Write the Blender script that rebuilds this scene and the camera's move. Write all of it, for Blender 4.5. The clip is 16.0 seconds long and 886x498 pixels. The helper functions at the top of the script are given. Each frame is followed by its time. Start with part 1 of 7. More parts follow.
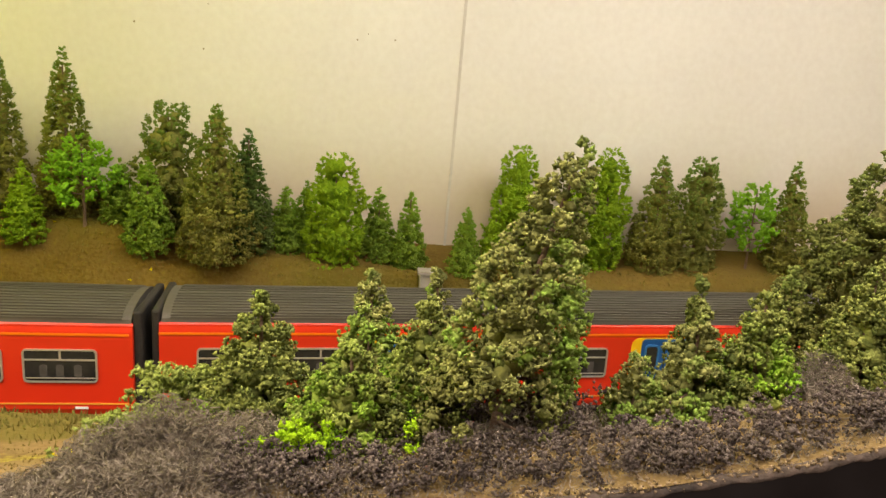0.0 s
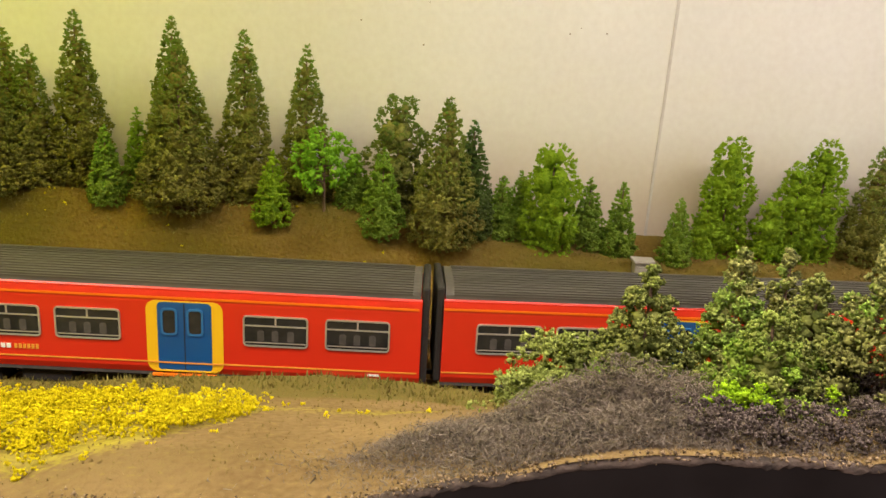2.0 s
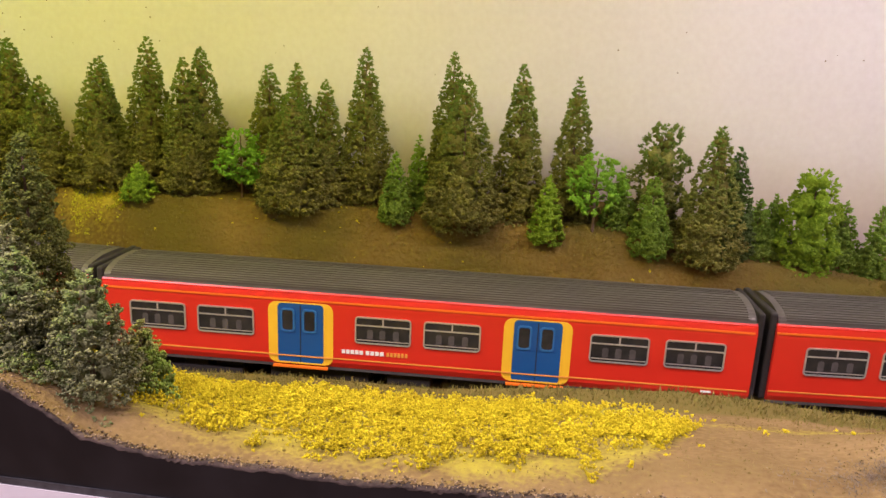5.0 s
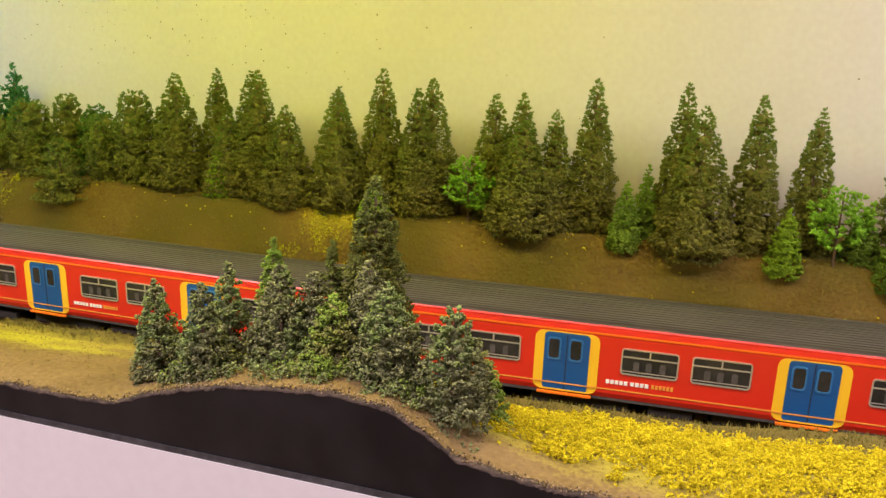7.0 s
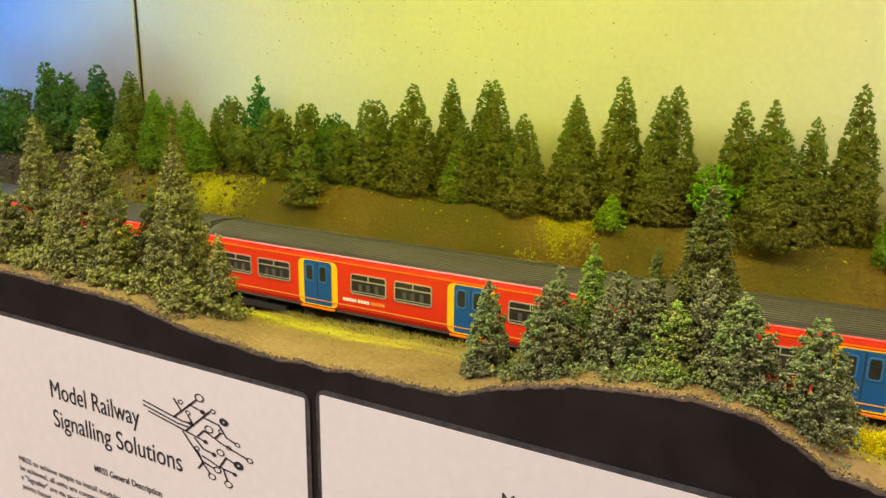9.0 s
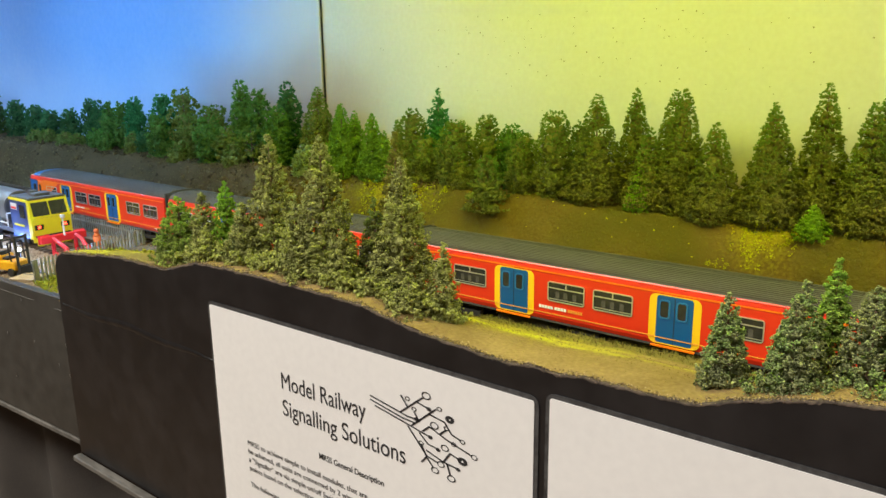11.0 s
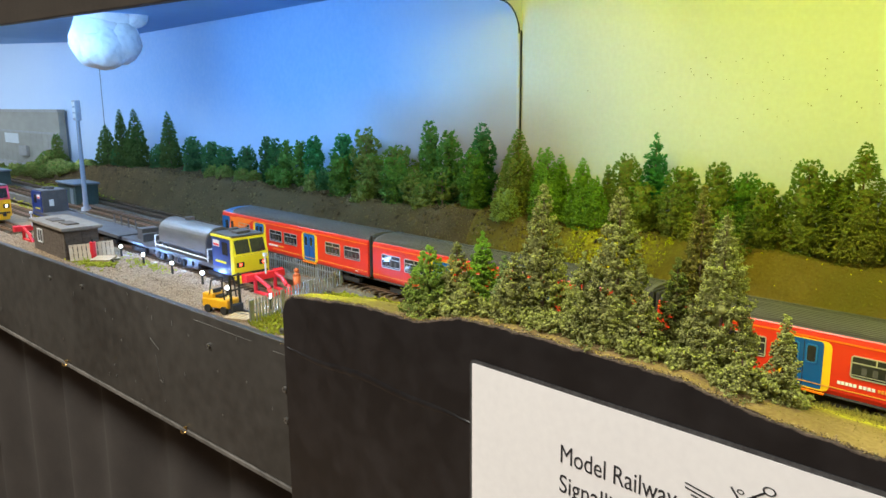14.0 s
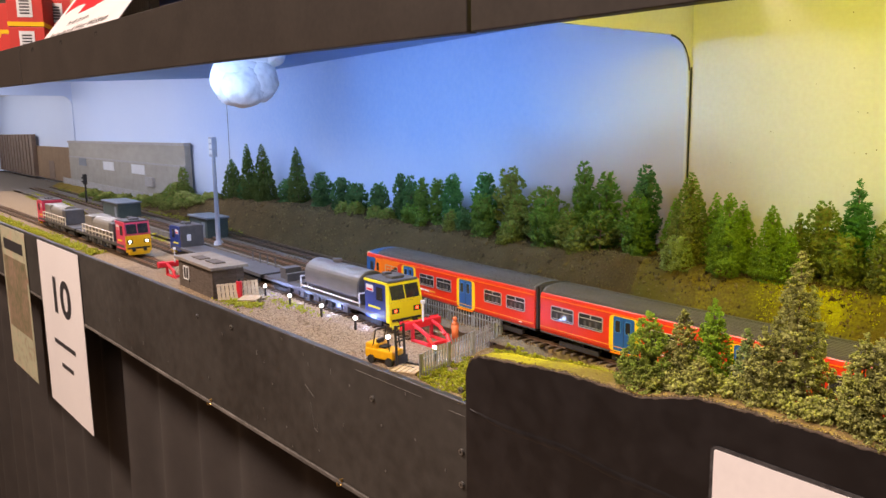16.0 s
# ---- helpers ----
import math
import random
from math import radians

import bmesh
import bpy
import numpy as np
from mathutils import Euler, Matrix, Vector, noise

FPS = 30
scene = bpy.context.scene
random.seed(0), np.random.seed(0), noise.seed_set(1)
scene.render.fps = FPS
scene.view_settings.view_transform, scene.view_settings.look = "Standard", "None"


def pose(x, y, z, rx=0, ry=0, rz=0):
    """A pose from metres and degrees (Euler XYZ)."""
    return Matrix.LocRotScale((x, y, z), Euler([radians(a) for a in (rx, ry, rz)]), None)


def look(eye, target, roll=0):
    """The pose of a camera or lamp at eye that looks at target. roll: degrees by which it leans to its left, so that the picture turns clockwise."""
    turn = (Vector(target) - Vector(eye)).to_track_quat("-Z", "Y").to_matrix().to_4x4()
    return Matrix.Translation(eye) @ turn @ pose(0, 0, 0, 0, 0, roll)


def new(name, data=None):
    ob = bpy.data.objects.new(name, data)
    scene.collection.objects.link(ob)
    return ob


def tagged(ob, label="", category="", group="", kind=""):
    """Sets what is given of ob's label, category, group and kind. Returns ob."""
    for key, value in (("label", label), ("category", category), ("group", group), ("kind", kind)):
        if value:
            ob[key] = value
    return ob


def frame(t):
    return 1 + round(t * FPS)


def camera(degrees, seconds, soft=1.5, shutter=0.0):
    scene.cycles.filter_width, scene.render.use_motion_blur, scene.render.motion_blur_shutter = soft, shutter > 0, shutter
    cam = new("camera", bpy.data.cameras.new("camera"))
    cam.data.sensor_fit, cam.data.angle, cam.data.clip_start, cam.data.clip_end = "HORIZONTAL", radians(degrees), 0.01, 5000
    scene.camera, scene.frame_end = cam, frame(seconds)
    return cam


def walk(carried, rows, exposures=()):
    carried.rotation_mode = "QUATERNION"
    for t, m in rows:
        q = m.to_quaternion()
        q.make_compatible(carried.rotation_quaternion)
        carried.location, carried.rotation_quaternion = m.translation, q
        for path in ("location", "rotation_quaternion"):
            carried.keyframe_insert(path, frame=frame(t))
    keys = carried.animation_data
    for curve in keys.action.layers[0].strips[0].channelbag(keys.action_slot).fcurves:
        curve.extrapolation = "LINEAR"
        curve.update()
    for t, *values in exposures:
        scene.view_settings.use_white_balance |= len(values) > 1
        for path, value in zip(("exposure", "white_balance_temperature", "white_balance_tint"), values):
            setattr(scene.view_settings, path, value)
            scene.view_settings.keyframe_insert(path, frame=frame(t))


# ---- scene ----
cam = camera(61.12, 16.0)
# The layout's own numbers are in millimetres; z counts from the rail tops, which lie 1.1 m over the hall floor.
PATH = [
    (0, (0.1129, -0.0686, 1.2283), (0.1498, 0.3187, 1.1352), 3.94),
    (0.5, (0.0962, -0.0650, 1.2227), (0.1217, 0.3229, 1.1286), 3.89),
    (1, (0.0753, -0.0674, 1.2223), (0.0885, 0.3208, 1.1268), 3.77),
    (1.5, (0.0643, -0.0710, 1.2229), (0.0646, 0.3171, 1.1258), 3.50),
    (2, (0.0494, -0.0815, 1.2239), (0.0382, 0.3060, 1.1253), 3.29),
    (2.5, (0.0341, -0.0893, 1.2250), (0.0110, 0.2973, 1.1248), 2.96),
    (3, (0.0233, -0.0934, 1.2249), (-0.0132, 0.2918, 1.1234), 2.71),
    (5.5, (-0.0626, -0.1237, 1.2416), (-0.1276, 0.2575, 1.1391), 2.38),
    (6, (-0.0773, -0.1305, 1.2443), (-0.1585, 0.2477, 1.1426), 2.23),
    (6.5, (-0.0953, -0.1352, 1.2457), (-0.1928, 0.2392, 1.1443), 2.06),
    (7, (-0.1068, -0.1392, 1.2473), (-0.2213, 0.2307, 1.1470), 1.92),
    (7.5, (-0.1207, -0.1455, 1.2465), (-0.2522, 0.2187, 1.1462), 1.87),
    (8, (-0.1351, -0.1510, 1.2460), (-0.2820, 0.2077, 1.1474), 1.77),
    (8.5, (-0.1478, -0.1581, 1.2457), (-0.3105, 0.1940, 1.1479), 1.49),
    (9, (-0.1632, -0.1706, 1.2479), (-0.3435, 0.1725, 1.1488), 0.88),
    (9.5, (-0.1765, -0.1848, 1.2498), (-0.3750, 0.1475, 1.1487), 0.10),
    (12, (-0.1977, -0.2088, 1.2529), (-0.4529, 0.0856, 1.1622), -0.46),
    (12.5, (-0.2095, -0.2159, 1.2545), (-0.4711, 0.0739, 1.1674), -0.19),
    (13, (-0.2331, -0.2177, 1.2602), (-0.4995, 0.0687, 1.1765), -0.05),
    (13.5, (-0.2668, -0.2314, 1.2592), (-0.5398, 0.0499, 1.1795), -0.18),
    (14, (-0.2806, -0.2372, 1.2575), (-0.5606, 0.0378, 1.1802), -0.44),
    (14.5, (-0.2913, -0.2356, 1.2615), (-0.5786, 0.0327, 1.1876), -0.68),
    (15, (-0.3158, -0.2529, 1.2750), (-0.6124, 0.0070, 1.2083), -0.80),
    (15.5, (-0.3399, -0.2655, 1.2748), (-0.6442, -0.0138, 1.2110), -0.75),
    (16, (-0.3531, -0.2672, 1.2728), (-0.6637, -0.0233, 1.2089), -0.78),
]
walk(cam, [(t, look(eye, target, roll)) for t, eye, target, roll in PATH],
     exposures=[(0.0, -0.10, 6800, 8), (3.0, -0.21, 6150, 21), (5.5, -0.2, 5780, 39), (7.0, -0.19, 6020, 28), (8.0, -0.12, 6600, 15), (9.5, -0.06, 6400, 5), (12.0, -0.03, 5980, -7), (14.0, 0.05, 5950, -5), (15.0, 0.04, 6150, 0), (15.5, 0.01, 7000, 17), (16.0, -0.03, 7200, 19)])

# ---- light ----
MM, RAIL = 0.001, 1.1


def P(x, y, z):
    return Vector((x * MM, y * MM, z * MM + RAIL))


world = bpy.data.worlds.new("hall_air")
world.use_nodes = True
world.node_tree.nodes["Background"].inputs[0].default_value = (1.0, 0.93, 0.86, 1)
world.node_tree.nodes["Background"].inputs[1].default_value = 0.02
scene.world = world


def strip(name, x0, x1, y, z, watts, colour, aim, width=14):
    """A run of LED tape under the roof."""
    data = bpy.data.lights.new(name, "AREA")
    data.shape, data.size, data.size_y = "RECTANGLE", (x1 - x0) * MM, width * MM
    data.energy, data.color = watts, colour
    ob = new(name, data)
    eye = P((x0 + x1) / 2, y, z)
    ob.matrix_world = look(eye, eye + Vector((0, aim[0], aim[1])))
    return ob


strip("led_white", 20, 420, 70, 292, 1.24, (1.0, 0.90, 0.82), (0.60, -1))
strip("led_end", -745, -690, 70, 286, 0.11, (0.95, 0.95, 0.90), (0.75, -1))
strip("led_yellow", -690, -240, 70, 292, 1.12, (0.92, 0.94, 0.08), (0.75, -1))
strip("led_yellow", -235, -112, 70, 292, 0.28, (1.0, 0.90, 0.13), (0.60, -1))
strip("led_yellow", -108, 10, 70, 292, 0.23, (1.0, 0.85, 0.33), (0.42, -1))
strip("led_blue", -1500, -790, 62, 266, 2.0, (0.32, 0.56, 1.0), (0.75, -1))
strip("led_cool", -2300, -1520, 40, 270, 1.9, (0.62, 0.74, 1.0), (0.75, -1))
strip("led_cool", -3100, -2310, 0, 300, 2.2, (0.70, 0.80, 1.0), (0.75, -1))
strip("led_far", -4600, -3200, 0, 330, 3.0, (0.78, 0.86, 1.0), (0.75, -1))
for n, (lx, ly) in enumerate(((0.4, -1.3), (-1.6, -1.2))):
    hall = bpy.data.lights.new("hall_lamp", "AREA")
    hall.shape, hall.size, hall.size_y, hall.energy, hall.color = "RECTANGLE", 1.6, 0.5, (28, 98)[n], ((1.0, 0.86, 0.85), (1.0, 0.87, 0.77))[n]
    new("hall_lamp", hall).matrix_world = look((lx, ly, 2.85), (lx, ly + 0.25, 0))

# ---- materials ----


def mat(name, c1, c2=None, scale=300.0, rough=0.8, metal=0.0, bump=0.3, fine=5.0, depth=0.0004, emit=0.0, c3=None, island=0.0, spec=0.5, stretch=None, low=0.35, high=0.65):
    m = bpy.data.materials.new(name)
    m.use_nodes = True
    nt = m.node_tree
    b = nt.nodes["Principled BSDF"]
    b.inputs["Roughness"].default_value, b.inputs["Metallic"].default_value = rough, metal
    b.inputs["Specular IOR Level"].default_value = spec
    c2 = c2 or tuple(v * 0.8 for v in c1)
    co = nt.nodes.new("ShaderNodeTexCoord")
    src = co.outputs["Object"]
    if stretch:
        mp = nt.nodes.new("ShaderNodeMapping")
        mp.inputs["Scale"].default_value = stretch
        nt.links.new(src, mp.inputs["Vector"])
        src = mp.outputs["Vector"]
    n1, n2 = nt.nodes.new("ShaderNodeTexNoise"), nt.nodes.new("ShaderNodeTexNoise")
    n1.inputs["Scale"].default_value, n1.inputs["Detail"].default_value = scale, 4
    n2.inputs["Scale"].default_value, n2.inputs["Detail"].default_value = scale * fine, 3
    nt.links.new(src, n1.inputs["Vector"]), nt.links.new(src, n2.inputs["Vector"])
    ramp = nt.nodes.new("ShaderNodeValToRGB")
    ramp.color_ramp.elements[0].position, ramp.color_ramp.elements[1].position = low, high
    ramp.color_ramp.elements[0].color, ramp.color_ramp.elements[1].color = (*c1, 1), (*c2, 1)
    if c3:
        e = ramp.color_ramp.elements.new(0.5 * (low + high))
        e.color = (*c3, 1)
    mix = nt.nodes.new("ShaderNodeMath")
    mix.operation, mix.inputs[1].default_value = "MULTIPLY_ADD", 0.45
    add = nt.nodes.new("ShaderNodeMath")
    add.operation, add.inputs[1].default_value = "MULTIPLY", 0.55
    nt.links.new(n1.outputs["Fac"], add.inputs[0])
    nt.links.new(n2.outputs["Fac"], mix.inputs[0])
    nt.links.new(add.outputs[0], mix.inputs[2])
    fac = mix.outputs[0]
    if island:
        geo = nt.nodes.new("ShaderNodeNewGeometry")
        more = nt.nodes.new("ShaderNodeMath")
        more.operation, more.inputs[1].default_value = "MULTIPLY_ADD", island
        nt.links.new(geo.outputs["Random Per Island"], more.inputs[0])
        sub = nt.nodes.new("ShaderNodeMath")
        sub.operation, sub.inputs[1].default_value = "SUBTRACT", island / 2
        nt.links.new(fac, sub.inputs[0]), nt.links.new(sub.outputs[0], more.inputs[2])
        fac = more.outputs[0]
    nt.links.new(fac, ramp.inputs[0])
    nt.links.new(ramp.outputs[0], b.inputs["Base Color"])
    if bump:
        bp = nt.nodes.new("ShaderNodeBump")
        bp.inputs["Strength"].default_value, bp.inputs["Distance"].default_value = bump, depth
        nt.links.new(n2.outputs["Fac"], bp.inputs["Height"]), nt.links.new(bp.outputs[0], b.inputs["Normal"])
    if emit:
        b.inputs["Emission Color"].default_value, b.inputs["Emission Strength"].default_value = (*c1, 1), emit
    return m


def foliage(name, low, high, top):
    """Flocked foliage: two tones by clump, and a third that gathers towards the tip, as it was dusted on."""
    m = mat(name, low, high, 160, rough=0.95, bump=0.6, fine=6, depth=0.001, island=0.26, spec=0.03)
    nt = m.node_tree
    b, ramp = nt.nodes["Principled BSDF"], [n for n in nt.nodes if n.type == "VALTORGB"][0]
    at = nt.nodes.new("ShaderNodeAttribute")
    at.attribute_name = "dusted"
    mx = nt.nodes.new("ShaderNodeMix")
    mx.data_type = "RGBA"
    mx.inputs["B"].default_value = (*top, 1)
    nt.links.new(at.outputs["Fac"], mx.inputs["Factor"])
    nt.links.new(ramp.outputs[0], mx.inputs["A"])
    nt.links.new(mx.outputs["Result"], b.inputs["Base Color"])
    return m


def scenic(name, c1, c2, second, third, scale, fine, depth):
    """Scatter with two further tones laid where the surface carries the attributes."""
    m = mat(name, c1, c2, scale, rough=0.98, bump=0.9, fine=fine, depth=depth, spec=0.05)
    nt = m.node_tree
    b, last = nt.nodes["Principled BSDF"], [n for n in nt.nodes if n.type == "VALTORGB"][0].outputs[0]
    grain = [n for n in nt.nodes if n.type == "TEX_NOISE"][1].outputs["Fac"]
    for attr, tone in (("dusted", second), ("bloom", third)):
        at = nt.nodes.new("ShaderNodeAttribute")
        at.attribute_name = attr
        k = nt.nodes.new("ShaderNodeMath")
        k.operation = "MULTIPLY_ADD"
        k.inputs[1].default_value = 1.75
        sub = nt.nodes.new("ShaderNodeMath")
        sub.operation, sub.inputs[1].default_value = "SUBTRACT", 0.62
        nt.links.new(grain, sub.inputs[0])
        nt.links.new(at.outputs["Fac"], k.inputs[0]), nt.links.new(sub.outputs[0], k.inputs[2])
        k.use_clamp = True
        mx = nt.nodes.new("ShaderNodeMix")
        mx.data_type = "RGBA"
        mx.inputs["B"].default_value = (*tone, 1)
        nt.links.new(k.outputs[0], mx.inputs["Factor"]), nt.links.new(last, mx.inputs["A"])
        last = mx.outputs["Result"]
    nt.links.new(last, b.inputs["Base Color"])
    return m


BACK = mat("painted_backscene", (0.80, 0.78, 0.74), (0.73, 0.70, 0.655), 9, rough=0.7, bump=0.06, fine=30)
SKYB = mat("sky_blue_backscene", (0.27, 0.46, 0.82), (0.34, 0.52, 0.84), 5, rough=0.75, bump=0.15, fine=30)


def tone_band(m, tone, axis, start, end, amount, within=None):
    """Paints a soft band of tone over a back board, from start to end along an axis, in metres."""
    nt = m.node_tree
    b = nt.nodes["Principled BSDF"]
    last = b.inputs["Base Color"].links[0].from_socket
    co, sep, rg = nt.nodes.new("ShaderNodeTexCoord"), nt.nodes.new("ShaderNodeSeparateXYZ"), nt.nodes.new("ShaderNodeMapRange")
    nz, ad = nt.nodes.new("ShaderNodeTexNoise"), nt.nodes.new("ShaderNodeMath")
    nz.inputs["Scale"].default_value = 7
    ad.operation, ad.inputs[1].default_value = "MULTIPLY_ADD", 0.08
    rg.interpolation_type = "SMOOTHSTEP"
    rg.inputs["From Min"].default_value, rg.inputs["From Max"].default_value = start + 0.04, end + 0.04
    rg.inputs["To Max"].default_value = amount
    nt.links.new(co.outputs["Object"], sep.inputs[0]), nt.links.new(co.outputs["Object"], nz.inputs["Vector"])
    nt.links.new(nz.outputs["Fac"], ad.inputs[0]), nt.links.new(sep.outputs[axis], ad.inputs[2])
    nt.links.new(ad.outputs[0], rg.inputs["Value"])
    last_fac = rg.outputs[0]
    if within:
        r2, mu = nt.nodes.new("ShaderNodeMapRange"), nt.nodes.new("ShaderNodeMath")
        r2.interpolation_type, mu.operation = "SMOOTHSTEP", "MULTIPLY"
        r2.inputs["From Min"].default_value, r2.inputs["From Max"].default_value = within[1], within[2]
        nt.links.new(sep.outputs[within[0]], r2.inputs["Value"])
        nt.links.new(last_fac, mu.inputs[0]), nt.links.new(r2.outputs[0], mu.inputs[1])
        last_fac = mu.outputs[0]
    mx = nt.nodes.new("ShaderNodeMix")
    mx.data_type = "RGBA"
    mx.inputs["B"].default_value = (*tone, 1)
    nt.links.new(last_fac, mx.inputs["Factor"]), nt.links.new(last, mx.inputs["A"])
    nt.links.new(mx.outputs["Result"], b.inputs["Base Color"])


# Pale end by the divider: mixed light through the opening, put into the paint.
tone_band(SKYB, (0.74, 0.74, 0.76), "X", -1.02, -0.78, 0.9)
# Paler low down and to the far left; brown low behind the trees.
tone_band(SKYB, (0.66, 0.70, 0.78), "Z", 1.30, 1.16, 0.55)
tone_band(SKYB, (0.70, 0.74, 0.82), "X", -1.5, -2.3, 0.65)
tone_band(SKYB, (0.42, 0.26, 0.16), "Z", 1.285, 1.195, 0.85, ("X", -1.06, -0.86))
tone_band(BACK, (0.46, 0.27, 0.11), "Z", 1.275, 1.195, 0.8, ("X", -0.64, -0.75))
tone_band(BACK, (0.50, 0.36, 0.22), "Z", 1.20, 1.14, 0.6)
BLACK = mat("black_fascia_paint", (0.0075, 0.0066, 0.0078), (0.030, 0.027, 0.029), 9, rough=0.40, bump=0.2, fine=9, spec=0.42, low=0.42, high=0.86)
BOARD = mat("scuffed_black_board_paint", (0.020, 0.0185, 0.017), (0.068, 0.064, 0.059), 7, rough=0.5, bump=0.2, fine=11, spec=0.5, low=0.36, high=0.80)
WOODE = mat("scuffed_wood_edge", (0.05, 0.045, 0.04), (0.16, 0.145, 0.13), 60, rough=0.7, stretch=(0.3, 1, 1))
BROWNB = mat("black_pelmet_paint", (0.022, 0.017, 0.014), (0.035, 0.028, 0.023), 25, rough=0.5, bump=0.2, fine=8)
CLOTH = mat("black_drape_cloth", (0.027, 0.022, 0.020), (0.044, 0.036, 0.032), 20, rough=0.95, bump=0.3, fine=40)
SKYC = mat("sky_blue_roof_paint", (0.22, 0.40, 0.72), (0.26, 0.45, 0.76), 6, rough=0.8)
ROOFB = mat("white_roof_board", (0.7, 0.7, 0.7), (0.62, 0.62, 0.6), 10, rough=0.8)
EARTH = scenic("brown_bank_scatter", (0.138, 0.092, 0.020), (0.232, 0.158, 0.038), (0.135, 0.108, 0.020), (0.52, 0.45, 0.02), 28, 18, 0.0012)
LOAM = scenic("dark_loam_scatter", (0.082, 0.051, 0.021), (0.150, 0.096, 0.041), (0.105, 0.082, 0.030), (0.3, 0.26, 0.05), 30, 14, 0.0016)
SAND = scenic("sandy_ground_scatter", (0.185, 0.124, 0.052), (0.295, 0.206, 0.094), (0.168, 0.136, 0.038), (0.50, 0.46, 0.03), 35, 16, 0.001)
EDGE = mat("bare_plaster_edge", (0.034, 0.026, 0.022), (0.13, 0.094, 0.074), 60, rough=0.95, bump=0.8, fine=8, depth=0.001)
BALLAST = mat("brown_ballast", (0.11, 0.066, 0.030), (0.22, 0.135, 0.062), 260, rough=0.98, bump=0.9, fine=4, depth=0.0012, spec=0.05)
GREYBAL = mat("grey_ballast", (0.10, 0.085, 0.07), (0.20, 0.17, 0.14), 260, rough=0.98, bump=0.9, fine=4, depth=0.0012, spec=0.05)
YARD = mat("buff_yard_gravel", (0.16, 0.112, 0.070), (0.39, 0.29, 0.19), 330, rough=0.98, bump=0.9, fine=5, depth=0.0008, spec=0.05)
RAILM = mat("rusty_rail_side", (0.16, 0.09, 0.05), (0.24, 0.15, 0.09), 300, rough=0.55, metal=0.4)
RAILD = mat("dark_conductor_rail", (0.020, 0.014, 0.011), (0.035, 0.025, 0.018), 300, rough=0.6)
SLEEP = mat("weathered_sleeper", (0.055, 0.034, 0.019), (0.10, 0.065, 0.035), 250, rough=0.95)
POT = mat("white_insulator", (0.55, 0.50, 0.44), (0.45, 0.41, 0.36), 300, rough=0.6)
RED = mat("red_train_paint", (0.64, 0.030, 0.010), (0.58, 0.027, 0.009), 20, rough=0.32, bump=0.02)
ORANGE = mat("orange_train_paint", (0.86, 0.20, 0.008), (0.82, 0.18, 0.008), 20, rough=0.32, bump=0.02)
BLUE = mat("blue_train_paint", (0.008, 0.085, 0.27), (0.010, 0.075, 0.24), 20, rough=0.35, bump=0.02)
BLUEL = mat("light_blue_door_rim", (0.025, 0.15, 0.38), (0.028, 0.14, 0.35), 20, rough=0.35, bump=0.02)
YELLOW = mat("yellow_train_paint", (0.85, 0.52, 0.012), (0.80, 0.47, 0.012), 20, rough=0.35, bump=0.02)
GOLD = mat("gold_lining", (0.75, 0.33, 0.04), (0.70, 0.30, 0.04), 20, rough=0.4, bump=0.02)
ROOFG = mat("grey_ribbed_roof", (0.064, 0.058, 0.048), (0.094, 0.085, 0.070), 90, rough=0.55, bump=0.2, stretch=(0.2, 1, 1))
UNDER = mat("black_underframe", (0.012, 0.011, 0.010), (0.028, 0.024, 0.020), 200, rough=0.75)
GLASS = mat("tinted_window_glass", (0.014, 0.015, 0.017), (0.035, 0.033, 0.032), 60, rough=0.08, bump=0.0)
SOLE = mat("dark_solebar", (0.05, 0.045, 0.042), (0.08, 0.073, 0.068), 90, rough=0.6)
SEAT = mat("dim_seat_cloth", (0.060, 0.056, 0.055), (0.095, 0.088, 0.085), 90, rough=0.25)
ALU = mat("aluminium_window_frame", (0.70, 0.68, 0.65), (0.60, 0.58, 0.56), 300, rough=0.28, metal=0.7, bump=0.05)
WHITE = mat("white_print", (0.80, 0.78, 0.74), (0.74, 0.72, 0.68), 40, rough=0.6, bump=0.02)
PAPER = mat("white_paper", (0.86, 0.83, 0.83), (0.80, 0.77, 0.775), 12, rough=0.3, bump=0.05, fine=20)
POUCH = mat("clear_pouch_edge", (0.030, 0.030, 0.033), (0.085, 0.085, 0.09), 60, rough=0.15, bump=0.1)
INK = mat("black_print", (0.02, 0.02, 0.025), (0.03, 0.03, 0.035), 100, rough=0.5, bump=0.0)
CONC = mat("grey_concrete", (0.32, 0.29, 0.27), (0.42, 0.39, 0.36), 120, rough=0.85)
BARK = mat("brown_bark", (0.13, 0.08, 0.05), (0.22, 0.14, 0.09), 300, rough=0.95, bump=0.8, depth=0.0008)
